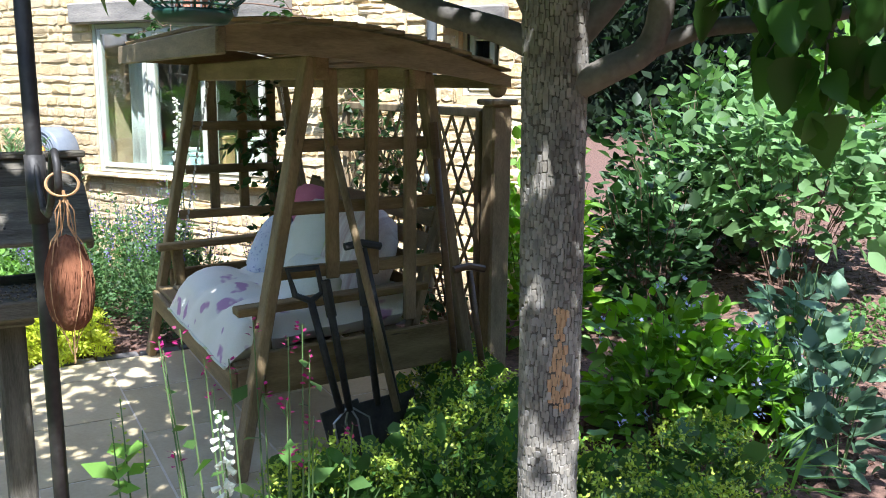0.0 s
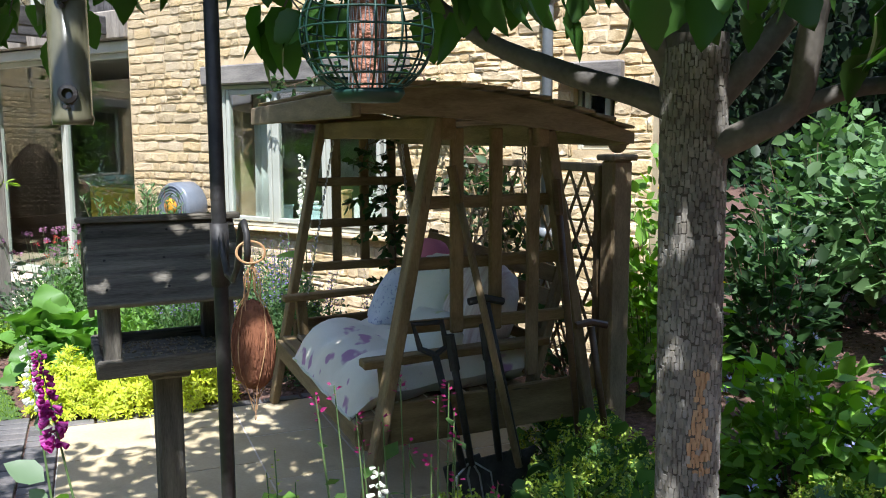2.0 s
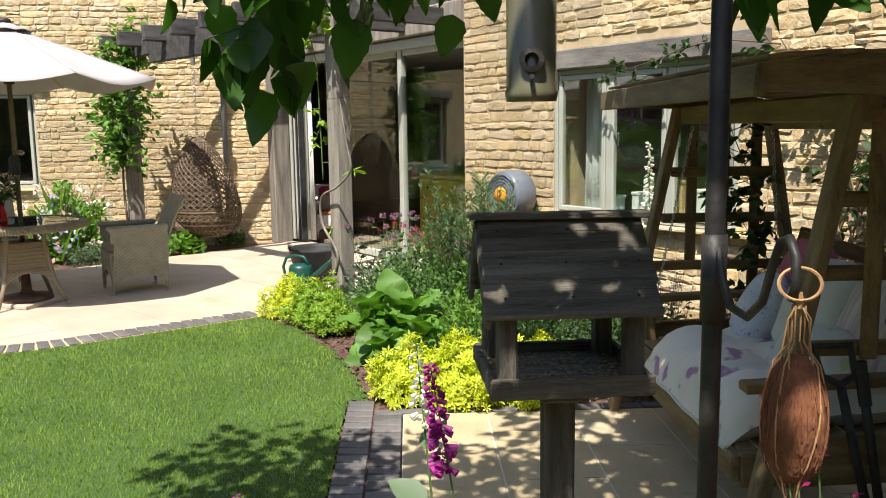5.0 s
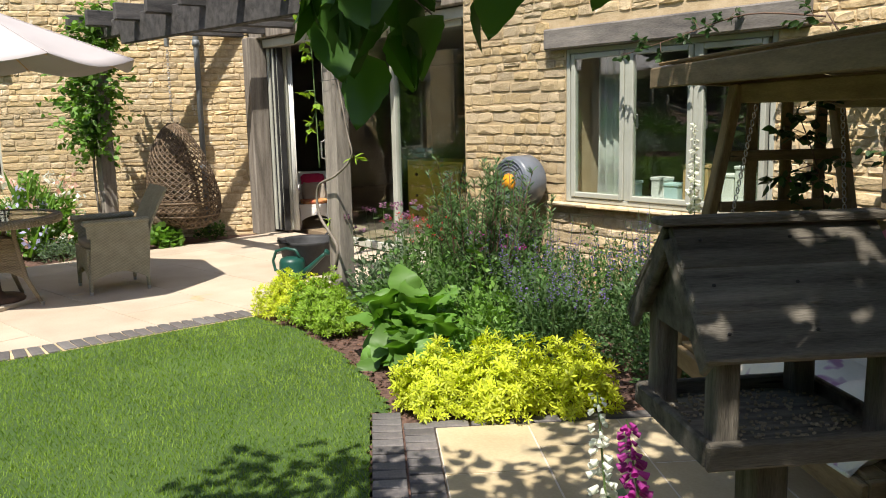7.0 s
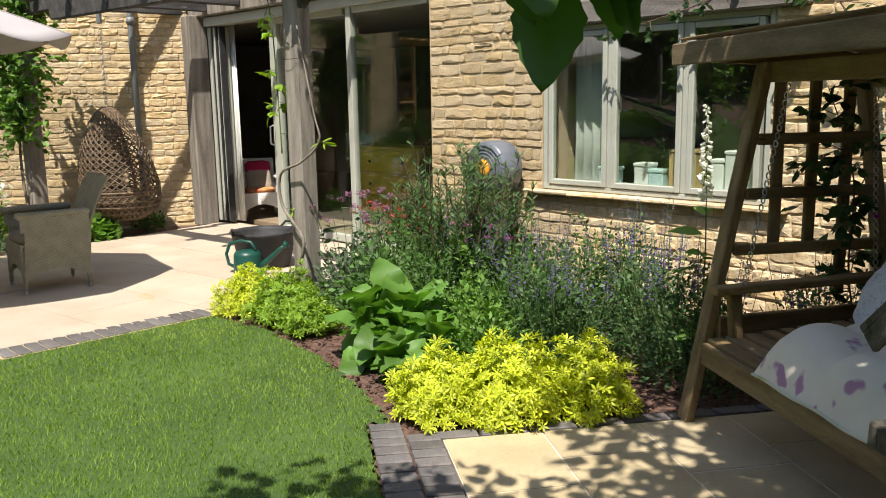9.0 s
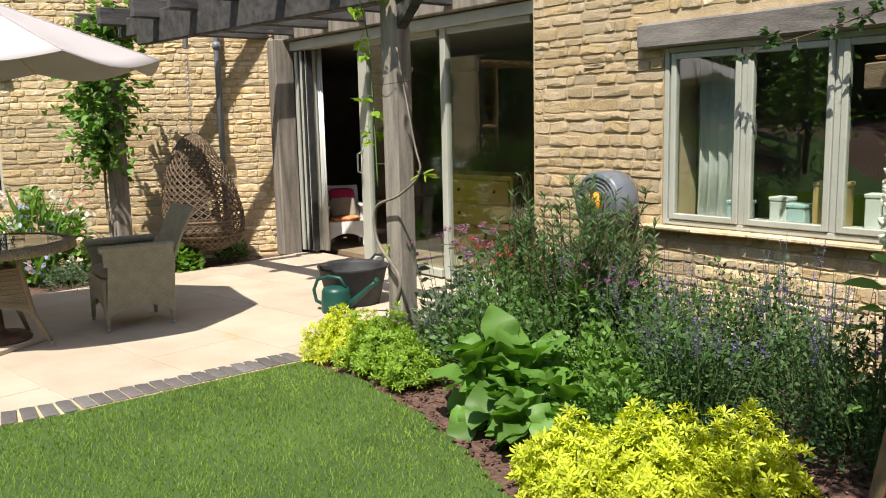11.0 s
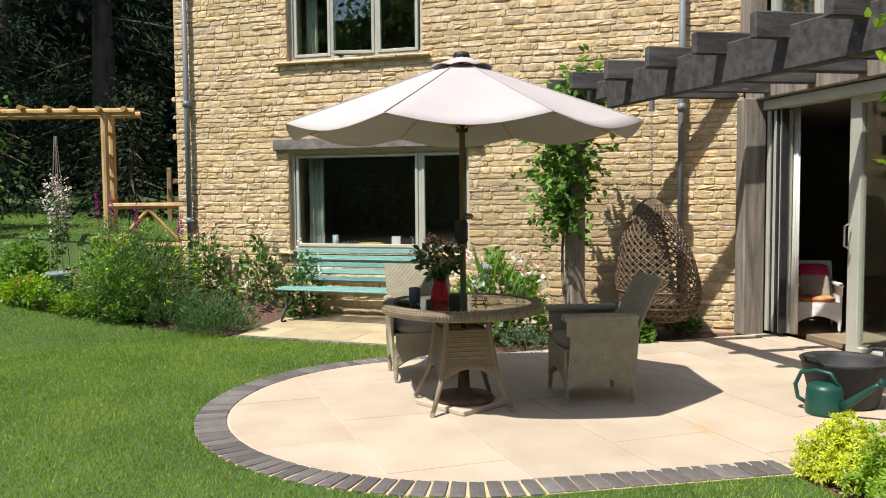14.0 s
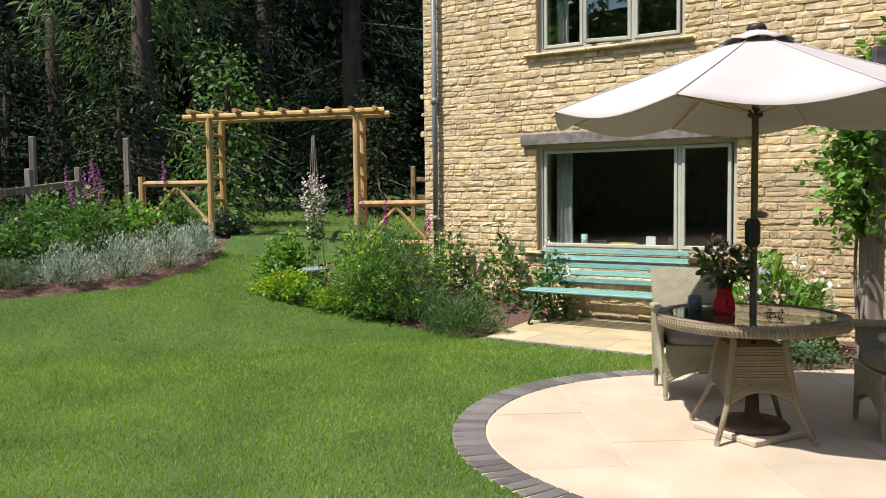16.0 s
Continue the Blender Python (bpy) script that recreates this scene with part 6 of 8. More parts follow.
def trellis():
    a, b = Vector((-1.30, 4.66, 0)), Vector((-2.85, 5.72, 0))
    t = thing("trellis_screen", "brown diamond trellis panel on a capped post", "trellis")
    yaw = math.degrees(math.atan2((b - a).y, (b - a).x))
    post = part("post", Mesh().box((a.x, a.y, 0.70), (0.11, 0.11, 1.44), (0, 0, yaw), 0.01), PINE, t)
    part("cap", Mesh().box((a.x, a.y, 1.435), (0.15, 0.15, 0.03), (0, 0, yaw), 0.008), PINE, post)
    part("finial", Mesh().ball((a.x, a.y, 1.50), (0.09, 0.09, 0.09), 10), PINE, post, "turned ball finial", smooth=True)
    part("side_post", Mesh().box((a.x - 0.09, a.y + 0.06, 0.70), (0.05, 0.09, 1.40), (0, 0, yaw), 0.008), PINE, t)
    L = (b - a).length
    d = (b - a).normalized()
    part("frame", Mesh().beam(a + Vector((0, 0, 1.38)), b + Vector((0, 0, 1.38)), 0.04, 0.045).beam(a + Vector((0, 0, 0.2)), b + Vector((0, 0, 0.2)), 0.04, 0.045).beam(b + Vector((0, 0, 0)), b + Vector((0, 0, 1.4)), 0.045, 0.045, up=(1, 0, 0)), PINE, t)
    for sgn in (1, -1):
        for k in range(-8, 18):
            x0 = k * 0.15
            lo, hi = (x0, x0 + 1.18 * 0.62) if sgn > 0 else (x0 + 1.18 * 0.62, x0)
            ps = []
            for i in range(25):
                u = lo + (hi - lo) * i / 24
                if 0.02 < u < L - 0.02:
                    ps.append(a + d * u + Vector((0, 0, 0.2 + 1.16 * i / 24)))
            if len(ps) > 3:
                off = Vector((-d.y, d.x, 0)) * 0.006 * sgn
                part("lath", Mesh().beam(ps[0] + off, ps[-1] + off, 0.022, 0.008, 0.002, up=Vector((-d.y, d.x, 0))), PINE, t)


trellis()


def tools():
    o = on_t(0.0, 1.16)
    b = pose(o.x, o.y, 0, 0, 0, UYAW)

    def lean(name, label, y0, y1, top, head, handle, mat=BLACKRUB, shaft=IRON, out=0.07):
        t = thing(name, label, "garden tool", b)
        x = 1.76 + 0.05
        lo, hi = Vector((x + out, y0, 0.0)), Vector((x, y1, top))
        d = (hi - lo).normalized()
        part("shaft", Mesh().tube([lo + d * 0.24, hi], 0.015, 8), shaft, t, smooth=True)
        s = Vector((0, 1, 0))
        if handle == "d":
            c = hi
            part("grip", Mesh().tube([c, c + d * 0.03 - s * 0.055, c + d * 0.13 - s * 0.06, c + d * 0.13 + s * 0.06, c + d * 0.03 + s * 0.055, c], 0.013, 7), mat, t, "black D-shaped grip")
        elif handle == "t":
            part("grip", Mesh().tube([hi - s * 0.075 + d * 0.01, hi + s * 0.0 + d * 0.02, hi + s * 0.075], 0.016, 8), mat, t, "T-shaped grip")
        else:
            part("grip", Mesh().tube([hi - d * 0.14, hi + d * 0.005], 0.02, 8), mat, t, "moulded grip")
        if head == "blade":
            part("blade", Mesh().beam(lo + d * 0.005, lo + d * 0.27, 0.165, 0.008, up=(1, 0, 0)), IRON, t, "dark steel blade")
        elif head == "tines":
            for k in range(4):
                part("tine", Mesh().tube([lo + s * (0.05 * (k - 1.5)) + d * 0.002, lo + s * (0.05 * (k - 1.5)) + d * 0.2, lo + d * 0.26], 0.006, 6), STEEL, t)
        else:
            part("blade", Mesh().box(lo + Vector((0, 0, 0.03)), (0.02, 0.15, 0.06)), STEEL, t, "steel hoe blade")

    lean("garden_spade", "black spade with D-handle leaning on the swing", 0.42, 0.27, 0.69, "blade", "d")
    lean("garden_fork", "black-handled fork leaning on the swing", 0.44, 0.33, 0.76, "tines", "i")
    lean("edging_iron", "black-handled edging iron leaning on the swing", 0.55, 0.48, 0.79, "blade", "i")
    lean("digging_spade", "dark T-handled spade leaning on the swing", 0.66, 0.49, 0.88, "blade", "t")
    lean("long_hoe", "pale wooden-handled hoe leaning on the swing", 0.62, 0.34, 1.42, "hoe", "i", PINE, PINE, 0.16)
    lean("garden_rake", "dark wooden-handled rake leaning on the swing", 0.88, 0.80, 1.36, "hoe", "i", DARKWOOD, DARKWOOD, 0.14)
    lean("old_fork", "old wooden T-handled fork leaning on the swing", 1.04, 0.98, 0.74, "tines", "t", DARKWOOD, DARKWOOD, 0.12)


tools()


# ---- bird table and feeders ----
def bird_table():
    t = thing("bird_table", "old grey board bird table with pitched roof", "bird table", pose(-1.478, 2.104, 0, 0, 0, 58))
    part("post", Mesh().box((0, 0, 0.48), (0.062, 0.062, 0.98), bevel=0.006, jitter=0.003), TABLEPOST, t)
    part("bracket", Mesh().box((0, 0, 0.962), (0.10, 0.16, 0.03), bevel=0.006), TABLEWOOD, t)
    part("tray", Mesh().box((0, 0, 0.992), (0.31, 0.29, 0.016), bevel=0.004), TABLEWOOD, t)
    for y in (-0.148, 0.148):
        part("tray_edge", Mesh().box((0, y, 1.005), (0.335, 0.017, 0.042), bevel=0.004, jitter=0.002), TABLEWOOD, t)
    for x in (-0.159, 0.159):
        part("tray_edge", Mesh().box((x, 0, 1.005), (0.017, 0.278, 0.042), bevel=0.004, jitter=0.002), TABLEWOOD, t)
    for x in (-0.13, 0.13):
        for y in (-0.118, 0.118):
            part("roof_post", Mesh().box((x, y, 1.085), (0.04, 0.04, 0.17), bevel=0.004, jitter=0.002), TABLEPOST, t)
    for x in (-0.142, 0.142):
        vs = [(x + dx, y, z) for dx in (-0.008, 0.008) for y, z in ((-0.135, 1.155), (0.135, 1.155), (0.0, 1.312))]
        part("gable", Mesh().add(vs, [(0, 2, 1), (3, 4, 5), (0, 1, 4, 3), (1, 2, 5, 4), (2, 0, 3, 5)]), TABLEWOOD, t)
    tilt = math.degrees(math.atan2(0.182, 0.164))
    for sgn in (-1, 1):
        for k in range(3):
            u = (k + 0.5) / 3
            y, z = sgn * 0.164 * (1 - u), 1.146 + 0.182 * u
            part("roof_board", Mesh().box((rnd.uniform(-0.003, 0.003), y + sgn * 0.004, z + 0.006 - 0.003 * k), (0.356 + rnd.uniform(-0.004, 0.004), 0.086, 0.014), (-sgn * tilt + sgn * 2.0, 0, rnd.uniform(-0.6, 0.6)), 0.003, 0.0025), TABLEWOOD, t)
            for x in (-0.14, 0.005, 0.14):
                part("nail", Mesh().ball((x + rnd.uniform(-0.01, 0.01), y + sgn * 0.012, z + 0.014), (0.007, 0.007, 0.006), 4), IRON, t)
        for x in (-0.172, 0.172):
            part("barge_board", Mesh().beam((x, sgn * 0.155, 1.138), (x, sgn * 0.006, 1.306), 0.014, 0.030, 0.003, jitter=0.001), TABLEWOOD, t)
    part("ridge_board", Mesh().box((0, 0, 1.338), (0.385, 0.05, 0.014), bevel=0.003, jitter=0.002), TABLEWOOD, t)
    sd = Mesh()
    for k in range(300):
        sd.box((rnd.uniform(-0.14, 0.14), rnd.uniform(-0.13, 0.13), 1.002), (0.007, 0.004, 0.004), (0, 0, rnd.uniform(0, 180)), 0.001)
    tagged(part("spilt_seed", sd, SEED, t, "scattered bird seed"), kind="stuff")


bird_table()


def feeder_pole():
    px, py = -0.77, 1.66
    p = thing("feeder_pole", "dark steel bird-feeder pole with curled side hooks", "feeder pole", pose(px, py, 0))
    part("pole", Mesh().tube([(0, 0, -0.02), (0, 0, 1.36), (0.0, 0, 2.05)], 0.0115, 12), IRON, p, smooth=True)
    part("collar", Mesh().tube([(0, 0, 1.30), (0, 0, 1.40)], 0.0145, 12), IRON, p, smooth=True)
    hook = [(f * 0.15, f * -0.085, z) for f, z in ((0.03, 1.40), (0.12, 1.355), (0.26, 1.325), (0.48, 1.322), (0.66, 1.345), (0.76, 1.385), (0.84, 1.41), (0.93, 1.416), (1.0, 1.40), (1.02, 1.375), (0.98, 1.358))]
    part("side_hook", Mesh().tube(hook, 0.0048, 8), IRON, p, "curled side hook", smooth=True)
    arm = [(0, 0, 1.95), (0.05, 0.02, 2.03), (0.14, 0.055, 2.06), (0.23, 0.083, 2.02), (0.235, 0.085, 1.95)]
    part("top_arm", Mesh().tube(arm, 0.007, 8), IRON, p, smooth=True)
    arm = [(0, 0, 1.95), (-0.05, -0.05, 2.03), (-0.12, -0.11, 2.05), (-0.165, -0.145, 2.0), (-0.17, -0.15, 1.93)]
    part("top_arm", Mesh().tube(arm, 0.007, 8), IRON, p, smooth=True)
    c = thing("peanut_feeder", "green wire cage feeder filled with peanuts", "bird feeder", pose(px + 0.235, py + 0.085, 1.685))
    R = 0.098
    for k in range(16):
        a = 2 * math.pi * k / 16
        part("cage_wire", Mesh().tube([(R * math.sin(b) * math.cos(a), R * math.sin(b) * math.sin(a), -R * 0.95 * math.cos(b)) for b in np.linspace(0.45, 2.75, 15)], 0.0018, 5, False), CAGEGREEN, c, smooth=True)
    for b in np.linspace(0.6, 2.6, 9):
        part("cage_hoop", Mesh().ring((0, 0, -R * 0.95 * math.cos(b)), R * math.sin(b), 0.0018, (0, 0, 0), 28, 5), CAGEGREEN, c, smooth=True)
    part("base_dish", Mesh().lathe([(0, -0.10), (0.045, -0.10), (0.055, -0.088), (0.053, -0.082), (0, -0.085)], n=24), CAGEGREEN, c, smooth=True)
    part("peanuts", Mesh().tube([(0, 0, -0.08), (0, 0, 0.10)], 0.026, 14), PEANUT, c, "column of peanuts")
    mesh = Mesh()
    for k in range(14):
        a = 2 * math.pi * k / 14
        mesh.tube([(0.029 * math.cos(a), 0.029 * math.sin(a), -0.08), (0.029 * math.cos(a + 0.6), 0.029 * math.sin(a + 0.6), 0.10)], 0.001, 4)
        mesh.tube([(0.029 * math.cos(a), 0.029 * math.sin(a), -0.08), (0.029 * math.cos(a - 0.6), 0.029 * math.sin(a - 0.6), 0.10)], 0.001, 4)
    part("wire_mesh", mesh, STEEL, c)
    part("lid", Mesh().lathe([(0, 0.16), (0.03, 0.155), (0.05, 0.13), (0.05, 0.12), (0.0, 0.12)], n=20), CAGEGREEN, c, smooth=True)
    part("hanger", Mesh().tube([(0, 0, 0.15), (0, 0, 0.28)], 0.002, 5), STEEL, c)
    t = thing("tube_feeder", "smoked plastic tube feeder with perches", "bird feeder", pose(px - 0.155, py - 0.14, 1.553))
    part("tube", Mesh().lathe([(0, 0), (0.029, 0), (0.031, 0.01), (0.029, 0.015), (0.029, 0.30), (0.0, 0.30)], n=24), TUBEPLAS, t, smooth=True)
    for z in (0.045, 0.19):
        for a in (-42, 138):
            q = pose(0, 0, z, 0, 0, a)
            port = part("port", Mesh().lathe([(0.007, 0.027), (0.014, 0.028), (0.014, 0.035), (0.008, 0.037)], n=14, m=q @ pose(0, 0, 0, 0, 90, 0)), IRON, t, "dark feeding port")
            part("perch", Mesh().tube([q @ Vector((0.028, 0, -0.02)), q @ Vector((0.062, 0, -0.02))], 0.003, 6), IRON, port)
    part("cap", Mesh().lathe([(0, 0.34), (0.03, 0.335), (0.045, 0.31), (0.045, 0.295), (0, 0.295)], n=22), IRON, t, smooth=True)
    part("hanger", Mesh().tube([(0, 0, 0.33), (0, 0, 0.40)], 0.002, 5), STEEL, t)
    f = thing("coir_feeder", "reddish coir fibre pouch hung with raffia", "bird feeder", pose(px + 0.154, py - 0.082, 1.243, 0, 0, 30) @ Matrix.Diagonal((1.08, 0.9, 0.84, 1.0)))
    prof = [(0.0, -0.078), (0.011, -0.075), (0.021, -0.06), (0.0265, -0.03), (0.0275, 0.0), (0.025, 0.03), (0.018, 0.058), (0.009, 0.073), (0.0, 0.078)]
    part("pouch", Mesh().lathe(prof, n=22), COIR, f, smooth=True)

    def girth(z):
        return float(np.interp(z, [q[1] for q in prof], [q[0] for q in prof]))

    fib = Mesh()
    for k in range(170):
        a, z = rnd.uniform(0, 6.28), rnd.uniform(-0.03, 0.07)
        t = rnd.uniform(-0.5, 0.5)
        fib.tube([((girth(z - d) + 0.0012) * math.cos(a + t * d * 12), (girth(z - d) + 0.0012) * math.sin(a + t * d * 12), z - d) for d in (0, 0.015, 0.03, 0.045)], 0.0008, 3, False)
    tagged(part("fibre_growth", fib, COIR, f), kind="stuff")
    rf = Mesh()
    for k in range(6):
        a = k * 1.1 + rnd.uniform(-0.5, 0.5)
        zs = (0.132, 0.115, 0.09, 0.065, 0.045, 0.02, 0.0, -0.025, -0.05, -0.07, -0.10 - 0.016 * (k % 3))
        rf.tube([(max(0.003, girth(z) + 0.0015 + (0.004 if z > 0.05 else 0.0)) * math.cos(a + 5 * z * (k % 3 - 1)), max(0.003, girth(z) + 0.0015 + (0.004 if z > 0.05 else 0.0)) * math.sin(a + 5 * z * (k % 3 - 1)), z) for z in zs], 0.0008, 4, False)
    for k in range(5):
        a = rnd.uniform(0, 6.28)
        rf.tube([(0.004 * math.cos(a), 0.004 * math.sin(a), 0.13), (0.011 * math.cos(a), 0.011 * math.sin(a), 0.115), (0.013 * math.cos(a + 0.4), 0.013 * math.sin(a + 0.4), 0.085 - 0.004 * k), (0.017 * math.cos(a + 0.6), 0.017 * math.sin(a + 0.6), 0.055 - 0.004 * k)], 0.0008, 4, False)
    tagged(part("raffia", rf, RAFFIA, f, "orange raffia ties"), kind="stuff")
    part("cord", Mesh().tube([(0, 0, 0.128), (0.002, 0, 0.136), (0.0, 0, 0.147)], 0.0022, 6), RAFFIA, f)
    part("hoop", Mesh().ring((0, 0, 0.156), 0.0185, 0.0018, (80, 0, 20), 24, 5), RAFFIA, f, "orange bamboo hoop")


feeder_pole()
tub_and_can()
jug_of_flowers()


# ---- cherry tree ----
def limb(pts, r0, r1, n=9):
    """A tapering limb through pts, softly kinked."""
    ps = [Vector(p) for p in pts]
    out = []
    for i in range(len(ps) - 1):
        p0, p1, p2, p3 = ps[max(i - 1, 0)], ps[i], ps[i + 1], ps[min(i + 2, len(ps) - 1)]
        for k in range(5):
            t = k / 5
            out.append(0.5 * ((2 * p1) + (p2 - p0) * t + (2 * p0 - 5 * p1 + 4 * p2 - p3) * t * t + (3 * p1 - p0 - 3 * p2 + p3) * t ** 3))
    out.append(ps[-1])
    m = len(out) - 1
    rs = [(r0 + (r1 - r0) * i / m) * (1 + 0.10 * noise.noise(out[i] * 9)) for i in range(m + 1)]
    return Mesh().tube(out, rs, n)


def cherry():
    bx, by = -0.335, 2.75
    t = thing("cherry_tree", "cherry tree with cracked grey bark and broad leaves", "tree", pose(bx, by, 0))
    R = 0.074

    def trunk(a, z, out=0.0):
        r = R * (1.0 + 0.35 * max(0, 0.15 - z) + 0.10 * max(0, z - 1.3)) + out
        lean = (-0.015 * z, 0.01 * z)
        wob = 0.004 * math.sin(3 * a + 2 * z)
        return Vector((lean[0] + (r + wob) * math.cos(a), lean[1] + (r + wob) * math.sin(a), z))

    m = Mesh()
    nz, na = 40, 20
    vs = [trunk(2 * math.pi * k / na, -0.05 + 1.82 * j / nz) for j in range(nz + 1) for k in range(na)]
    m.add(vs, [(j * na + k, j * na + (k + 1) % na, (j + 1) * na + (k + 1) % na, (j + 1) * na + k) for j in range(nz) for k in range(na)])
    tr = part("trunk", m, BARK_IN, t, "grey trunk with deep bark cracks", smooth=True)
    pl, sc = Mesh(), Mesh()
    rb = random.Random(3)
    rows = 108
    for j in range(rows):
        z = 0.0 + 1.74 * j / rows
        k, a = 0, rb.uniform(0, 1)
        while a < 6.283 + 0.0:
            w = rb.uniform(0.08, 0.22)
            h = rb.uniform(0.013, 0.025)
            da = (a - 5.35 + 9.42) % 6.283 - 3.1416
            bare = abs(da) < 0.30 + 0.12 * math.sin(19 * z) and 0.72 < z < 0.98 and rb.random() < 0.85
            g = 0.009
            o = rb.uniform(0.0012, 0.0036)
            zz = z + rb.uniform(-0.006, 0.006)
            corners = [(a + g, zz), (a + w * 0.5, zz - rb.uniform(0, 0.004)), (a + w - g, zz + rb.uniform(-0.003, 0.003)), (a + w - g * rb.uniform(0.5, 1.5), zz + h), (a + w * 0.5, zz + h + rb.uniform(0, 0.004)), (a + g * rb.uniform(0.5, 1.5), zz + h)]
            lo = [trunk(x, y, -0.001) for x, y in corners]
            cx, cz = sum(c[0] for c in corners) / 6, sum(c[1] for c in corners) / 6
            hi = [trunk(cx + (x - cx) * 0.86, cz + (y - cz) * 0.84, o * rb.uniform(0.8, 1.1)) for x, y in corners]
            (sc if bare else pl).add(lo + hi, [(i, (i + 1) % 6, 6 + (i + 1) % 6, 6 + i) for i in range(6)] + [(6, 7, 8, 9, 10, 11)])
            a += w
            k += 1
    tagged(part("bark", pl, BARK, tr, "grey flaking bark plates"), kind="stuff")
    part("scar", sc, SCAR, tr, "orange-brown scar where bark has come off")
    tx, ty = -0.02, 0.015
    limbs = [
        ([(tx, ty, 1.62), (tx - 0.02, ty + 0.02, 1.82), (tx + 0.03, ty, 2.1), (tx + 0.1, ty - 0.05, 2.7)], 0.068, 0.045),
        ([(tx - 0.02, ty, 1.58), (-0.14, 0.0, 1.63), (-0.36, -0.02, 1.70), (-0.62, -0.05, 1.82), (-0.95, -0.1, 2.1)], 0.036, 0.018),
        ([(tx - 0.03, ty, 1.62), (-0.10, -0.02, 1.74), (-0.2, -0.1, 1.9), (-0.5, -0.35, 2.2), (-0.9, -0.6, 2.35)], 0.034, 0.018),
        ([(tx + 0.03, ty - 0.01, 1.50), (0.11, 0.0, 1.545), (0.20, 0.02, 1.61), (0.235, 0.0, 1.8), (0.33, -0.05, 2.2)], 0.037, 0.024),
        ([(0.15, 0.02, 1.57), (0.30, 0.06, 1.635), (0.44, 0.12, 1.65), (0.62, 0.2, 1.68), (0.95, 0.35, 1.76)], 0.024, 0.012),
        ([(tx + 0.03, ty, 1.6), (0.1, 0.06, 1.72), (0.2, 0.2, 1.9), (0.4, 0.6, 2.3)], 0.036, 0.02),
        ([(-0.95, -0.1, 2.1), (-1.3, -0.5, 2.2), (-1.6, -0.9, 2.1)], 0.016, 0.006),
        ([(-0.9, -0.6, 2.35), (-1.2, -0.8, 2.15), (-1.5, -1.05, 1.86)], 0.012, 0.004),
        ([(0.95, 0.35, 1.76), (1.2, 0.3, 1.8), (1.5, 0.1, 1.85)], 0.012, 0.005),
    ]
    for pts, r0, r1 in limbs:
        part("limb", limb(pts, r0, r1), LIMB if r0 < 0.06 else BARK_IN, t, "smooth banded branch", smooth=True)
    clumps = [(0.1, -0.1, 3.0, 1.2, 0.7), (-0.9, -0.2, 2.9, 0.95, 0.6), (-1.4, -1.1, 2.75, 0.8, 0.45), (-0.6, 0.8, 3.1, 0.9, 0.6), (0.9, 0.5, 2.9, 1.0, 0.7), (-2.0, -1.45, 2.75, 0.65, 0.35), (-1.9, 0.2, 3.0, 0.8, 0.5),
              (-2.45, -1.75, 2.85, 0.55, 0.3), (0.3, -1.1, 2.85, 0.9, 0.45), (-0.2, 0.1, 3.8, 1.3, 0.7), (1.2, -0.4, 2.85, 0.8, 0.5), (-1.2, 0.6, 3.5, 0.9, 0.5), (-0.7, -1.0, 2.8, 0.75, 0.4), (-1.3, -0.3, 3.4, 0.9, 0.5), (0.5, 1.2, 3.3, 0.9, 0.6), (-0.6, 0.4, 2.65, 0.6, 0.35), (-1.5, 1.0, 3.1, 0.6, 0.4), (-0.65, -1.35, 2.95, 0.6, 0.4), (-1.05, -1.0, 3.3, 0.7, 0.4), (-0.5, 0.0, 2.75, 0.6, 0.4), (-1.0, 0.3, 2.8, 0.6, 0.35), (-0.9, 0.9, 3.2, 0.8, 0.4), (0.2, 0.4, 3.2, 0.8, 0.4), (-1.7, 0.55, 3.1, 0.6, 0.35), (-1.05, 0.0, 3.0, 0.6, 0.35), (-1.2, 0.15, 3.3, 0.6, 0.35)]
    tw = Mesh()
    P, D = [], []
    for cx, cy, cz, r, rz in clumps:
        k = int(620 * r * r) + 150
        d = rng.normal(size=(k, 3))
        d /= np.linalg.norm(d, axis=1, keepdims=True)
        q = np.array((cx, cy, cz)) + d * np.array((r, r, rz)) * (0.25 + 0.75 * rng.random((k, 1)) ** 0.5)
        P.append(q)
        D.append(d * np.array((0.6, 0.6, 0.2)) + 0.5 * rng.normal(size=(k, 3)) + np.array((0, 0, -0.55)))
        for _ in range(5):
            e = Vector((cx, cy, cz)) + Vector((rnd.uniform(-r, r), rnd.uniform(-r, r), rnd.uniform(-rz, rz))) * 0.8
            tw.tube([(cx * 0.5, cy * 0.5, cz - 0.35), (cx * 0.8, cy * 0.8, cz), e], [0.012, 0.007, 0.003], 5, False)
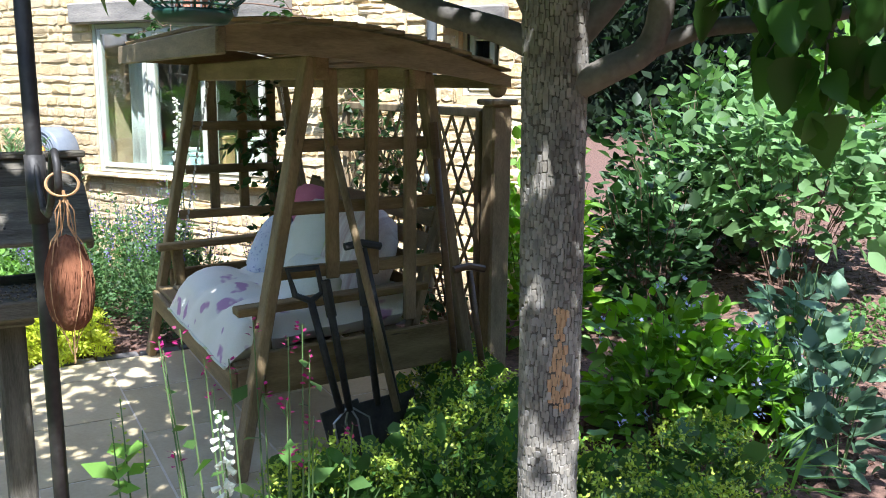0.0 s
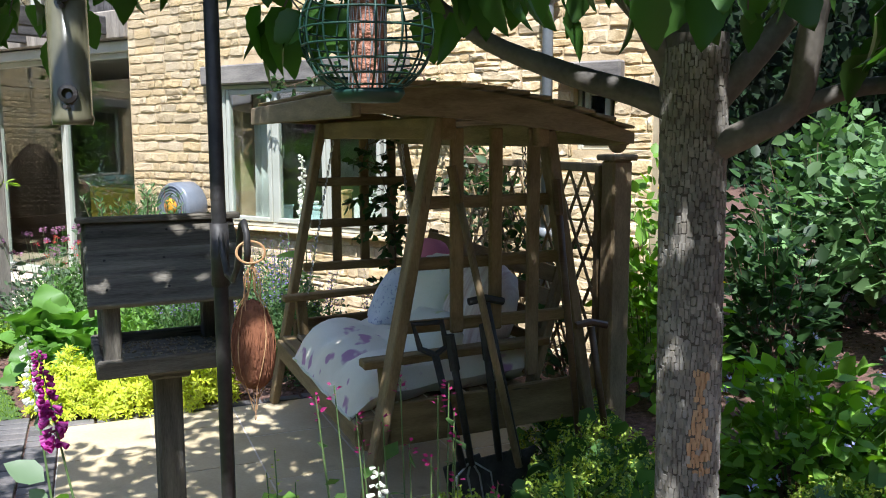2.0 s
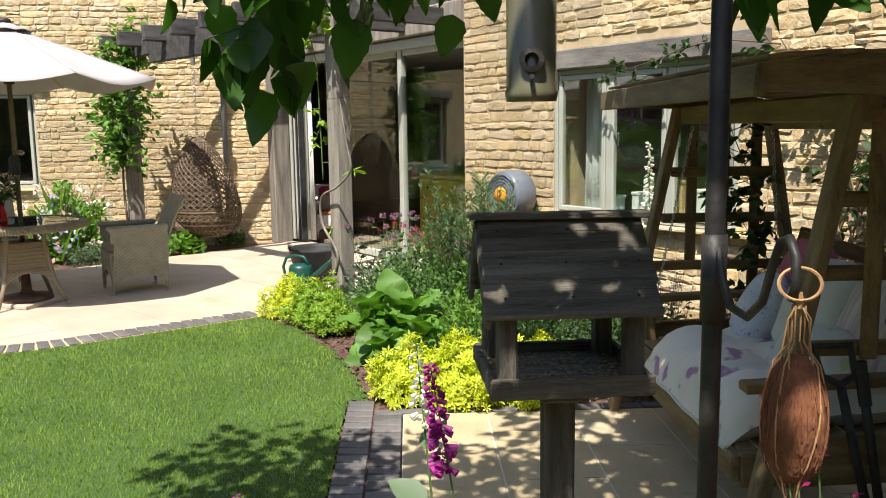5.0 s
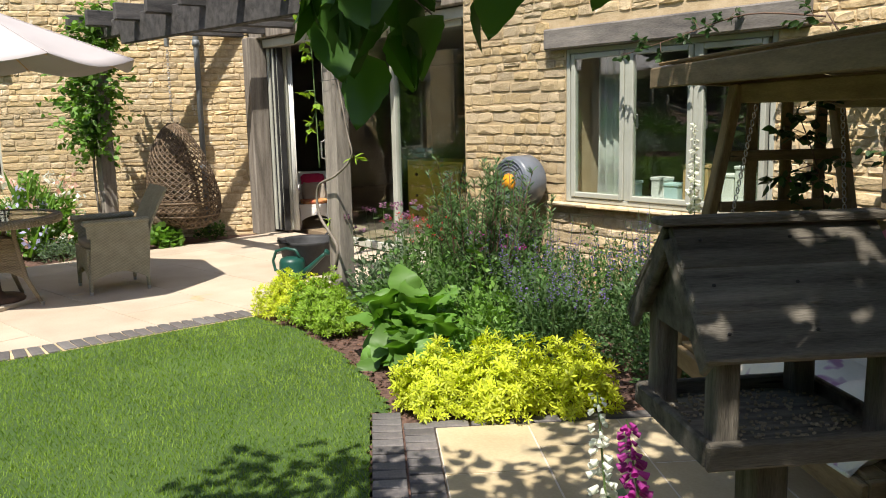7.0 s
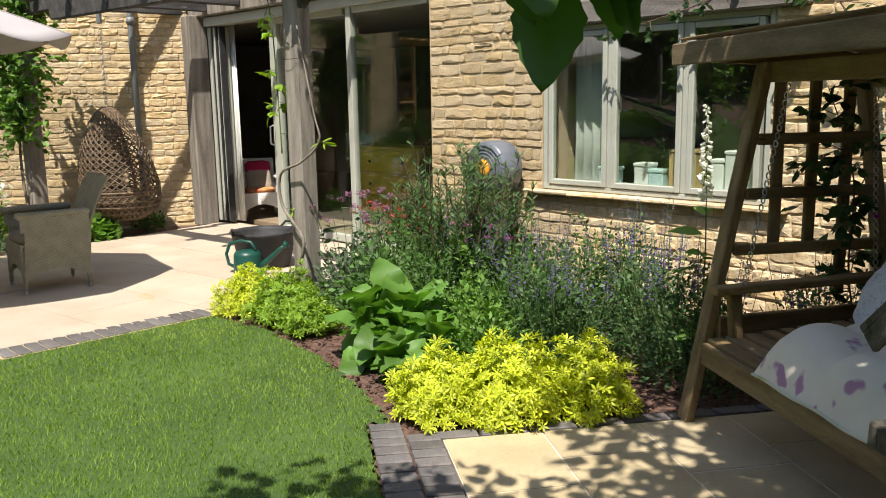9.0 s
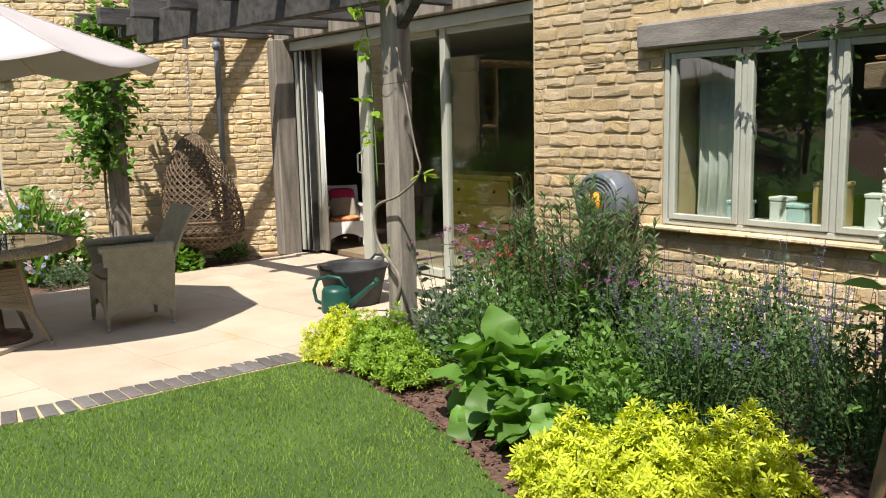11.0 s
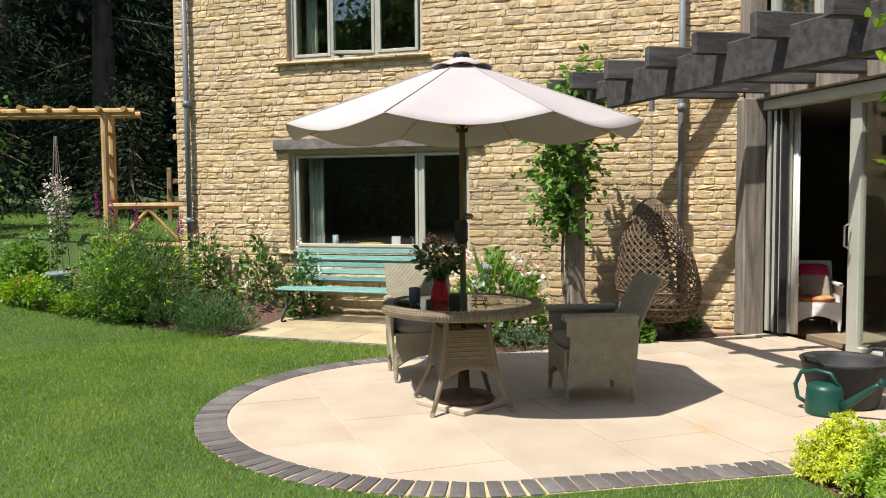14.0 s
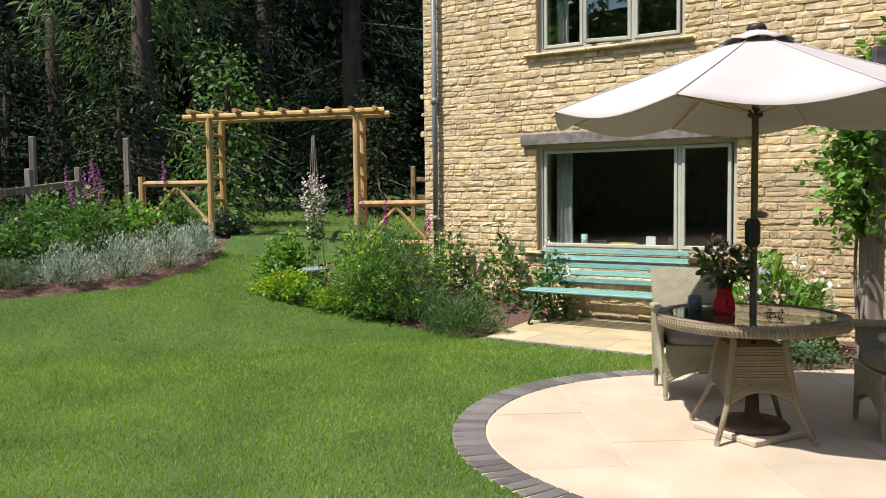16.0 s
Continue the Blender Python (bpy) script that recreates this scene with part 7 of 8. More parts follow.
    # sprays that hang low at the canopy's rim
    sprays = [(-1.55, -1.08, 1.88, 50, 0.20, 0.18), (-1.56, -1.12, 1.70, 20, 0.11, 0.10), (-1.35, -0.85, 1.86, 22, 0.14, 0.10), (-0.3, -0.6, 1.85, 16, 0.2, 0.07), (-0.05, -0.5, 1.83, 16, 0.2, 0.07), (0.2, -0.45, 1.84, 14, 0.2, 0.07), (-0.64, -0.62, 1.78, 12, 0.1, 0.06), (-1.2, -0.62, 1.97, 18, 0.12, 0.13), (-0.85, -0.6, 1.98, 14, 0.12, 0.10), (-0.45, -0.55, 1.93, 16, 0.16, 0.08), (-1.7, -0.75, 1.98, 14, 0.14, 0.10),
              (0.62, -0.15, 1.83, 26, 0.16, 0.16), (0.45, 0.1, 1.86, 18, 0.2, 0.12), (0.72, -0.02, 1.60, 18, 0.09, 0.13), (0.85, 0.05, 1.85, 24, 0.2, 0.14), (0.25, -0.35, 1.86, 12, 0.2, 0.06), (-0.1, -0.45, 1.9, 12, 0.2, 0.06), (-0.95, -1.15, 1.93, 10, 0.12, 0.09), (-2.05, -1.25, 2.14, 16, 0.14, 0.14), (0.55, 0.45, 1.98, 24, 0.3, 0.13), (1.0, 0.5, 1.95, 24, 0.25, 0.16)]
    sprays += [(0.42, 0.02, 1.72, 14, 0.10, 0.06), (0.50, 0.0, 1.62, 16, 0.09, 0.10), (0.56, 0.0, 1.50, 10, 0.05, 0.07), (-0.5, -0.85, 1.76, 10, 0.12, 0.05)]
    for cx, cy, cz, k, r, rz in sprays:
        d = rng.normal(size=(k, 3))
        q = np.array((cx, cy, cz)) + np.clip(d, -1.6, 1.6) * np.array((r, r, rz)) * 0.6
        P.append(q)
        D.append(0.35 * rng.normal(size=(k, 3)) + np.array((0, 0, -1.0)))
        for i in range(0, k, 3):
            tw.tube([(cx, cy, cz + rz + 0.25), (cx, cy, cz + rz * 0.5), tuple(q[i])], [0.004, 0.003, 0.0015], 4, False)
    P, D = np.concatenate(P), np.concatenate(D)
    part("twig_growth", tw, LIMB, t)
    part("crown", leaf_array("crown", P, D, 0.098 * (0.7 + 0.6 * rng.random(len(P))), L_CHERRY, CHERRY, 0.8), None, t, "broad drooping heart-shaped leaves")


cherry()


# ---- planting by the doors ----
for x, y, r, h, n in ((-4.10, 3.50, 0.29, 0.34, 1500), (-3.86, 3.72, 0.33, 0.40, 1700), (-3.64, 4.02, 0.28, 0.38, 1200)):
    bush("golden_marjoram", "bright golden-yellow marjoram clump at the bed's edge", x, y, r, h, int(n * 0.75), 0.040, L_GOLD, STAR, group="golden marjoram", stems=20, droop=-0.5)
for x, y, r, h, n, mt in ((-6.55, 3.97, 0.30, 0.36, 1400, L_GOLD), (-6.15, 4.0, 0.34, 0.38, 1600, L_LIME), (-5.78, 3.92, 0.22, 0.24, 800, L_LIME)):
    bush("golden_marjoram", "lime-yellow marjoram clump beside the patio", x, y, r, h, int(n * 0.75), 0.037, mt, STAR, group="golden marjoram", stems=16, droop=-0.5)
bush("hydrangea", "broad-leaved green plant at the lawn's edge", -4.98, 3.98, 0.40, 0.46, 120, 0.17, L_BROAD, BROAD, stems=12, roll=0.35, droop=0.45, group="broad-leaved plants")
bush("hydrangea", "broad-leaved dark green plant in the bed", -4.58, 3.80, 0.26, 0.34, 70, 0.14, L_BROAD, BROAD, stems=10, roll=0.35, droop=0.45, group="broad-leaved plants")
for x, y, r, h, mt, s, n in ((-6.1, 4.55, 0.36, 0.52, L_GREY, 0.06, 900), (-5.6, 4.4, 0.40, 0.58, L_MID, 0.06, 1100), (-5.2, 4.6, 0.38, 0.62, L_MID, 0.055, 1100), (-4.7, 4.35, 0.34, 0.52, L_FRESH, 0.06, 900), (-6.3, 5.1, 0.36, 0.6, L_MID, 0.06, 900), (-4.35, 4.05, 0.28, 0.45, L_FRESH, 0.06, 700), (-5.0, 5.1, 0.4, 0.78, L_MID, 0.05, 1300), (-5.95, 5.35, 0.36, 0.8, L_MID, 0.05, 1100), (-5.35, 4.95, 0.36, 0.8, L_DARK, 0.045, 1200), (-4.6, 5.3, 0.4, 0.75, L_MID, 0.045, 1200), (-4.45, 4.6, 0.4, 0.62, L_MID, 0.05, 1200)):
    bush("border_perennial", "leafy green border plant in the mixed bed", x, y, r, h, int(n * 1.7), s * 0.74, mt, DIAMOND, stems=22, group="border perennials")
spikes("allium", "dusky purple round-headed alliums in the bed", -6.38, 4.78, 0.35, 0.82, 20, STEM, P_DUSTY, L_GREY, 0.045, 0.05, 0.08, per=26, taper=0.05)
spikes("geum", "small scarlet flowers on thin stems", -5.80, 4.70, 0.35, 0.80, 26, STEM, P_RED, L_MID, 0.03, 0.04, 0.06, per=7, taper=0.1)
spikes("pink_flowers", "small pink flowers among border leaves", -5.0, 4.75, 0.3, 0.8, 12, STEM, P_MAGENTA, L_FRESH, 0.03, 0.04, 0.06, per=6, taper=0.1)
for x, y, r, h, n in ((-5.15, 5.0, 0.35, 0.85, 30), (-4.65, 4.85, 0.40, 0.85, 40), (-4.2, 4.5, 0.38, 0.72, 40), (-3.85, 4.95, 0.42, 0.82, 44), (-3.45, 4.75, 0.36, 0.78, 36), (-3.0, 5.15, 0.36, 0.74, 30), (-4.3, 5.4, 0.35, 0.9, 30)):
    bush("catmint_mound", "soft grey-green catmint mound", x, y, r, h * 0.82, 2800, 0.031, L_CAT, DIAMOND, stems=20, group="catmint")
    spikes("catmint", "violet-blue catmint spikes over the bed", x, y, r, h, int(n * 0.6), STEM, P_VIOLET, L_CAT, 0.020, 0.30, 0.035, per=24, group="catmint in flower")


def rosemary(x, y, h, r):
    b = thing("rosemary", "upright dark rosemary bush against the wall", "shrub", pose(x, y, -0.03), "rosemary")
    m, P, D = Mesh(), [], []
    for _ in range(66):
        a, q = rnd.uniform(0, 6.28), r * rnd.random()
        hh = h * rnd.uniform(0.6, 1)
        pts = [Vector((0.2 * q * math.cos(a), 0.2 * q * math.sin(a), 0)), Vector((0.8 * q * math.cos(a), 0.8 * q * math.sin(a), 0.5 * hh)), Vector((q * math.cos(a + 0.3), q * math.sin(a + 0.3), hh))]
        m.tube(pts, [0.007, 0.005, 0.002], 5, False)
        for k in range(90):
            u = rnd.uniform(0.15, 1)
            c = pts[0].lerp(pts[1], u * 2) if u < 0.5 else pts[1].lerp(pts[2], u * 2 - 1)
            an = rnd.uniform(0, 6.28)
            P.append(c)
            D.append((math.cos(an), math.sin(an), 0.9))
    part("stem_growth", m, STEM_R, b)
    part("foliage", leaf_array("foliage", np.array(P), np.array(D), 0.06, L_ROSEM, LANCE), None, b)


rosemary(-5.30, 5.02, 1.22, 0.52)
rosemary(-6.35, 5.45, 0.85, 0.22)
spikes("white_foxglove", "tall creamy white foxglove by the window", -3.44, 4.76, 0.03, 1.46, 1, STEM, P_WHITE, L_FRESH, 0.032, 0.32, 0.14, per=80, bells=True, leaves=14, group="white foxgloves")
spikes("bamboo_canes", "bare bamboo canes standing in the bed", -6.2, 5.5, 0.3, 1.25, 3, STEM, P_YELLOW, L_LIME, 0.002, 0.02, 0.01, per=1, leaves=3)


def climber(name, label, pts, n, size, mat, spread, stem=STEM_R, thick=0.012, tmpl=DIAMOND, blooms=None):
    c = thing(name, label, "climber")
    part("stem", limb(pts, thick, thick * 0.4, 7), stem, c, "twisting woody stem", smooth=True)
    ps = [Vector(p) for p in pts]
    P, D = [], []
    tw = Mesh()
    for _ in range(n // 9):
        i = rnd.randrange(len(ps) - 1)
        a = ps[i].lerp(ps[i + 1], rnd.random())
        o = Vector((rnd.gauss(0, spread), rnd.gauss(0, spread), rnd.gauss(0, spread * 0.8)))
        tw.tube([a, a + o * 0.6 + Vector((0, 0, 0.02)), a + o], [0.003, 0.002, 0.001], 4, False)
        for k in range(9):
            P.append(a + o * (0.3 + 0.75 * k / 9))
            D.append(o.normalized() * 0.5 + Vector((rnd.gauss(0, 1), rnd.gauss(0, 1), rnd.gauss(-0.2, 0.6))))
    part("twig_growth", tw, stem, c)
    part("foliage", leaf_array("foliage", np.array(P), np.array(D), size * (0.7 + 0.6 * rng.random(len(P))), mat, tmpl), None, c)
    if blooms:
        k = blooms[1]
        q = np.array([tuple(ps[rnd.randrange(len(ps))]) for _ in range(k)]) + rng.normal(size=(k, 3)) * spread
        q = (q[:, None] + 0.5 * blooms[2] * rng.normal(size=(k, 6, 3))).reshape(-1, 3)
        part("blossom", leaf_array("blossom", q, rng.normal(size=q.shape), blooms[2], blooms[0], DIAMOND), None, c)
    return c


climber("wisteria", "fresh green wisteria on the oak post, twisted bare stem", [(-6.42, 4.31, 0.30), (-6.36, 4.30, 0.5), (-6.62, 4.31, 0.72), (-6.62, 4.31, 0.95), (-6.35, 4.31, 1.05), (-6.15, 4.33, 1.2), (-6.2, 4.33, 1.4), (-6.36, 4.33, 2.0)], 20, 0.08, L_LIME, 0.05, OAK, 0.014, LANCE)
climber("wisteria", "young lime-green wisteria shoots under the pergola", [(-6.62, 4.33, 1.1), (-6.64, 4.33, 1.6), (-6.68, 4.33, 2.1), (-6.6, 4.2, 2.45), (-6.3, 4.1, 2.7)], 110, 0.06, L_LIME, 0.09, STEM, 0.006, OVATE)
climber("wisteria", "young lime-green wisteria leaves at the pergola corner", [(-6.6, 4.3, 2.35), (-6.35, 4.2, 2.5), (-6.15, 4.2, 2.7)], 260, 0.06, L_LIME, 0.12, STEM, 0.005, OVATE)
climber("wisteria", "leafy green wisteria wrapped round the far pergola post", [(-11.0, 3.95, 0.1), (-11.08, 3.93, 0.8), (-10.98, 3.93, 1.4), (-11.0, 3.98, 2.0), (-10.95, 4.05, 2.6)], 60, 0.06, L_FRESH, 0.06, OAK, 0.018, OVATE)
climber("wisteria", "dense green wisteria foliage on the pergola end", [(-11.0, 3.93, 1.15), (-10.98, 3.93, 1.5), (-11.02, 3.98, 1.9), (-10.98, 4.0, 2.3), (-10.8, 4.1, 2.72)], 3000, 0.075, L_FRESH, 0.22, OAK, 0.012, OVATE)
climber("clematis", "thin clematis climbing the swing seat's end", [on_t(0.02, 2.1, 0.0), on_t(0.05, 1.9, 0.6), on_t(0.1, 1.85, 1.1), on_t(0.1, 1.7, 1.5)], 420, 0.055, L_DARK, 0.13, STEM_R, 0.006, OVATE, (P_MAGENTA, 5, 0.03))
climber("climbing_rose", "sparse climbing rose trained on the stone wall", [(-2.75, 5.80, 0.0), (-2.9, 5.82, 0.6), (-2.6, 5.82, 1.1), (-3.0, 5.84, 1.6), (-3.3, 5.82, 2.05)], 520, 0.055, L_DARK, 0.17, STEM_R, 0.01, OVATE)
climber("climbing_rose", "rose shoots spreading above the kitchen window", [(-3.3, 5.82, 2.02), (-3.8, 5.80, 2.08), (-4.3, 5.78, 1.98), (-4.75, 5.74, 1.88)], 120, 0.05, L_DARK, 0.10, STEM_R, 0.006, OVATE)
climber("ivy", "dark leaves woven through the trellis", [(-1.6, 4.86, 0.0), (-1.8, 5.0, 0.6), (-2.1, 5.2, 1.0), (-2.5, 5.45, 1.3)], 500, 0.06, L_DARK, 0.16, STEM_R, 0.008, OVATE)

# ---- planting near the path ----
for x, y, r, h, n in ((-1.12, 2.92, 0.30, 0.44, 700), (-0.72, 2.62, 0.26, 0.40, 600), (-0.80, 3.25, 0.36, 0.50, 900), (-0.35, 3.25, 0.32, 0.46, 800), (-0.95, 3.72, 0.34, 0.48, 700), (0.02, 3.25, 0.28, 0.40, 600), (-0.05, 2.55, 0.24, 0.34, 500), (-1.25, 4.1, 0.28, 0.45, 500), (-0.1, 3.8, 0.3, 0.40, 500)):
    bush("ladys_mantle", "frothy lime-flowered lady's mantle under the tree", x, y, r, h * 0.9, n // 4, 0.075, L_MID, ROUND, stems=26, droop=0.0, group="lady's mantle", blooms=((P_LIMEF, n // 2, 0.02, "blossom"),))
    bush("ladys_mantle_leaves", "small green leaves among lady's mantle flowers", x, y, r, h * 0.92, int(n * 1.5), 0.026, L_FRESH if n > 550 else L_MID, DIAMOND, stems=4, group="lady's mantle leaves")
bush("honesty", "leafy honesty with pale lilac flowers", -0.38, 4.50, 0.43, 0.70, 1150, 0.075, L_HONESTY, OVATE, stems=22, blooms=((P_BLUEP, 26, 0.026, "blossom"),))
bush("honesty", "leafy honesty with pale lilac flowers", -0.06, 4.72, 0.27, 0.50, 420, 0.075, L_HONESTY, OVATE, stems=14, blooms=((P_BLUEP, 12, 0.026, "blossom"),))
bush("poppy", "blue-grey opium poppy plants with frilled leaves", 0.10, 5.05, 0.26, 0.80, 190, 0.10, L_BLUE, OVATE, stems=14)
bush("poppy", "blue-grey opium poppy plants with frilled leaves", 0.27, 4.75, 0.28, 0.62, 150, 0.10, L_BLUE, OVATE, stems=12)
bush("poppy", "low blue-grey poppy seedling", 0.34, 4.45, 0.2, 0.34, 60, 0.10, L_BLUE, OVATE, stems=6)
bush("lily_clump", "strappy green leaves of a bulb clump", 0.10, 4.05, 0.2, 0.2, 50, 0.24, L_FRESH, SWORD, stems=3)
bush("viburnum", "large shrub with broad pale-backed leaves", -0.05, 6.9, 0.95, 1.30, 1700, 0.115, L_VIB, OVATE, cat="shrub", low=0.32, stems=30, stem_mat=STEM_R, droop=0.35)
# viburnum again, with shade painted in by the dark leaf colour
bush("viburnum", "large broad-leaved shrub, leaf colour darkened as deep shade", -0.85, 7.5, 0.9, 1.6, 1400, 0.11, L_DARK, OVATE, cat="shrub", stems=24, stem_mat=STEM_R, droop=0.3)
bush("phlomis", "yellow-flowered leafy plant by the trellis", -1.38, 5.52, 0.40, 1.50, 1100, 0.085, L_HONESTY, OVATE, stems=20, blooms=((P_YELLOW, 12, 0.03, "blossom"),))
# dark leaf colour here stands for the shade over this low shrub
bush("viburnum", "low shrub, leaf colour darkened as deep shade", -0.80, 5.95, 0.42, 1.15, 800, 0.09, L_DARK, OVATE, cat="shrub", stems=16, stem_mat=STEM_R)
for x, y, r, h, mt in ((0.55, 6.1, 0.4, 0.16, L_MID), (1.0, 6.5, 0.45, 0.18, L_GREY), (0.75, 5.6, 0.3, 0.14, L_FRESH), (1.4, 7.6, 0.5, 0.2, L_LIME), (1.15, 5.4, 0.3, 0.2, L_MID), (0.2, 5.7, 0.3, 0.18, L_FRESH)):
    bush("ground_cover", "low spreading ground-cover plant on the mulch", x, y, r, h, 420, 0.045, mt, DIAMOND, stems=6, group="ground cover")
for x, y, r, h, mt, s in ((2.2, 10.2, 1.1, 1.7, L_FRESH, 0.12), (1.2, 10.6, 0.9, 1.3, L_GREY, 0.1), (3.2, 9.4, 0.9, 1.5, L_LIME, 0.1), (0.3, 10.4, 1.1, 1.9, L_FRESH, 0.13), (-1.0, 10.2, 1.0, 1.8, L_MID, 0.13)):
    bush("garden_shrub", "light green shrub on the sunny bank", x, y, r, h, 1300, s, mt, OVATE, cat="shrub", stems=16, group="bank shrubs", blooms=((P_MAUVE, 8, 0.03, "blossom"),))
spikes("foxglove", "purple foxglove spire beside the bird table", -1.40, 1.89, 0.01, 1.10, 1, STEM, P_MAGENTA, L_FRESH, 0.020, 0.20, 0.11, per=90, taper=0.75, lean=(-0.11, -0.10), bells=True, leaves=10, group="foxgloves")
spikes("foxglove", "short purple foxglove spire by the lawn", -1.64, 1.52, 0.01, 0.84, 1, STEM, P_MAGENTA, L_FRESH, 0.023, 0.2, 0.11, per=60, lean=(-0.08, -0.07), bells=True, leaves=10, group="foxgloves")
spikes("white_foxglove", "fading white foxglove by the bird table", -1.52, 1.84, 0.01, 1.12, 1, STEM, P_WHITE, L_GREY, 0.017, 0.15, 0.1, per=44, lean=(-0.05, -0.04), bells=True, leaves=10, group="white foxgloves")
spikes("white_foxglove", "white foxglove in front of the swing seat", -0.60, 1.84, 0.02, 1.0, 1, STEM, P_WHITE, L_GREY, 0.021, 0.30, 0.08, per=70, bells=True, leaves=12, group="white foxgloves")
spikes("campion", "wiry campion with small magenta flowers", -0.66, 2.0, 0.19, 1.10, 18, STEM_R, P_CAMPION, L_MID, 0.026, 0.035, 0.055, per=6, taper=0.1, leaves=90)
spikes("leafy_stem", "tall leafy green stem near the pole", -0.93, 1.95, 0.06, 1.12, 3, STEM, P_LIMEF, L_FRESH, 0.012, 0.12, 0.06, per=14, leaves=90)

# ---- planting by the window wall ----
spikes("rose_canes", "tall leafy rose canes by the wall", -11.5, 3.55, 0.35, 1.0, 8, STEM, P_PINKP, L_FRESH, 0.03, 0.05, 0.07, per=4, leaves=80)
bush("rose_bush", "green rose bush with blush pink blooms", -11.30, 3.28, 0.60, 1.0, 3000, 0.065, L_FRESH, OVATE, cat="shrub", blooms=((P_WHITE, 16, 0.08, "blossom"), (P_PINKP, 22, 0.085, "blossom")), stems=18, group="roses")
bush("iris", "bearded iris with lilac blooms and sword leaves", -10.95, 3.15, 0.26, 0.72, 70, 0.45, L_FRESH, SWORD, blooms=((P_BLUEP, 14, 0.085, "blossom"),), stems=8, droop=-1.2)
bush("catmint_low", "low grey-green catmint at the patio edge", -10.55, 3.35, 0.34, 0.26, 900, 0.03, L_GREY, DIAMOND, stems=10, group="low edging plants")
bush("geranium", "rounded fresh green plant at the wall's foot", -10.72, 4.55, 0.26, 0.30, 500, 0.06, L_FRESH, ROUND, stems=10, group="low edging plants")
bush("geranium", "low green plant beside the door jamb", -10.9, 5.25, 0.22, 0.2, 350, 0.05, L_MID, DIAMOND, stems=8, group="low edging plants")
for s, o, h, r, pet in ((5.15, 0.35, 0.95, 0.3, P_WHITE), (5.9, 0.3, 1.1, 0.4, P_WHITE), (6.6, 0.3, 0.95, 0.3, P_PINKP)):
    p = on_a(s, o)
    bush("rose_bush", "wall rose with pale open blooms", p.x, p.y, r, h, 420, 0.07, L_MID, OVATE, cat="shrub", blooms=((pet, 9, 0.05, "blossom"),), stems=14, group="roses")
bush("lavender", "grey-green lavender mound in the border", -12.72, -0.22, 0.40, 0.42, 2400, 0.065, L_ROSEM, LANCE, stems=20, droop=-0.6, group="lavender")
for x, y, r, mt in ((-12.78, -1.3, 0.28, L_LIME), (-12.62, -0.72, 0.24, L_FRESH), (-12.9, -1.65, 0.3, L_FRESH)):
    bush("border_edging", "low leafy edging plant beside the lawn", x, y, r, 0.24, 1000, 0.04, mt, DIAMOND, stems=10, group="low edging plants")
bush("lavender", "grey-green lavender mound beside the bench", -12.38, 0.28, 0.50, 0.50, 3200, 0.065, L_ROSEM, LANCE, stems=20, droop=-0.6, group="lavender")
bush("euphorbia", "tall lime-topped euphorbia in the border", -13.05, -0.5, 0.68, 1.08, 6000, 0.07, L_MID, LANCE, stems=30, blooms=((P_LIMEF, 90, 0.035, "blossom"),), group="euphorbia")
bush("euphorbia", "bushy euphorbia with lime flower heads", -12.85, -0.92, 0.50, 0.90, 4600, 0.07, L_FRESH, LANCE, stems=28, blooms=((P_LIMEF, 80, 0.035, "blossom"),), group="euphorbia")
bush("fennel", "feathery dark green fennel clump", -13.6, -0.9, 0.5, 1.1, 2600, 0.065, L_ROSEM, LANCE, stems=24, droop=-0.4)
bush("border_edging", "low mixed green edging plants", -13.05, -1.85, 0.46, 0.32, 1500, 0.05, L_LIME, DIAMOND, stems=10, group="low edging plants", blooms=((P_RED, 4, 0.03, "blossom"),))
bush("philadelphus", "yellow-green leafy shrub in the border", -13.6, -2.0, 0.40, 0.66, 1800, 0.055, L_FRESH, OVATE, stems=12)
for x, y in ((-13.9, -0.7), (-14.1, -1.2), (-13.6, -0.3)):
    spikes("foxglove", "tall purple foxgloves in the border", x, y, 0.15, 1.2, 2, STEM, P_MAGENTA, L_FRESH, 0.03, 0.28, 0.1, per=34, bells=True, leaves=20, group="foxgloves")
bush("fern", "fresh green foliage behind the border", -14.6, -1.1, 0.5, 0.7, 700, 0.12, L_MID, LANCE, stems=10)


def obelisk():
    x, y = -13.3, -1.55
    z = float(gz(x, y))
    o = thing("clematis_wigwam", "cane wigwam with white clematis in a grey pot", "planter", pose(x, y, z - 0.02))
    part("pot", Mesh().lathe([(0, 0), (0.11, 0), (0.15, 0.25), (0.165, 0.26), (0.165, 0.30), (0.14, 0.30), (0.13, 0.26), (0, 0.25)], n=22), surf("blue_grey_pot", (0.16, 0.2, 0.21), (0.22, 0.27, 0.28), 0.6), o, "blue-grey pot", smooth=True)
    for k in range(4):
        a = 1.57 * k + 0.5
        part("cane", Mesh().tube([(0.12 * math.cos(a), 0.12 * math.sin(a), 0.2), (0.012 * math.cos(a), 0.012 * math.sin(a), 1.9)], 0.005, 6), OAK, o)
    part("foliage", leaf_cloud("foliage", 420, (0, 0, 0.85), (0.15, 0.15, 0.55), 0.045, L_MID, OVATE), None, o)
    part("blossom", leaf_cloud("blossom", 420, (0, 0, 1.08), (0.17, 0.17, 0.45), 0.045, P_CLEM, DIAMOND), None, o, "white clematis stars")


obelisk()

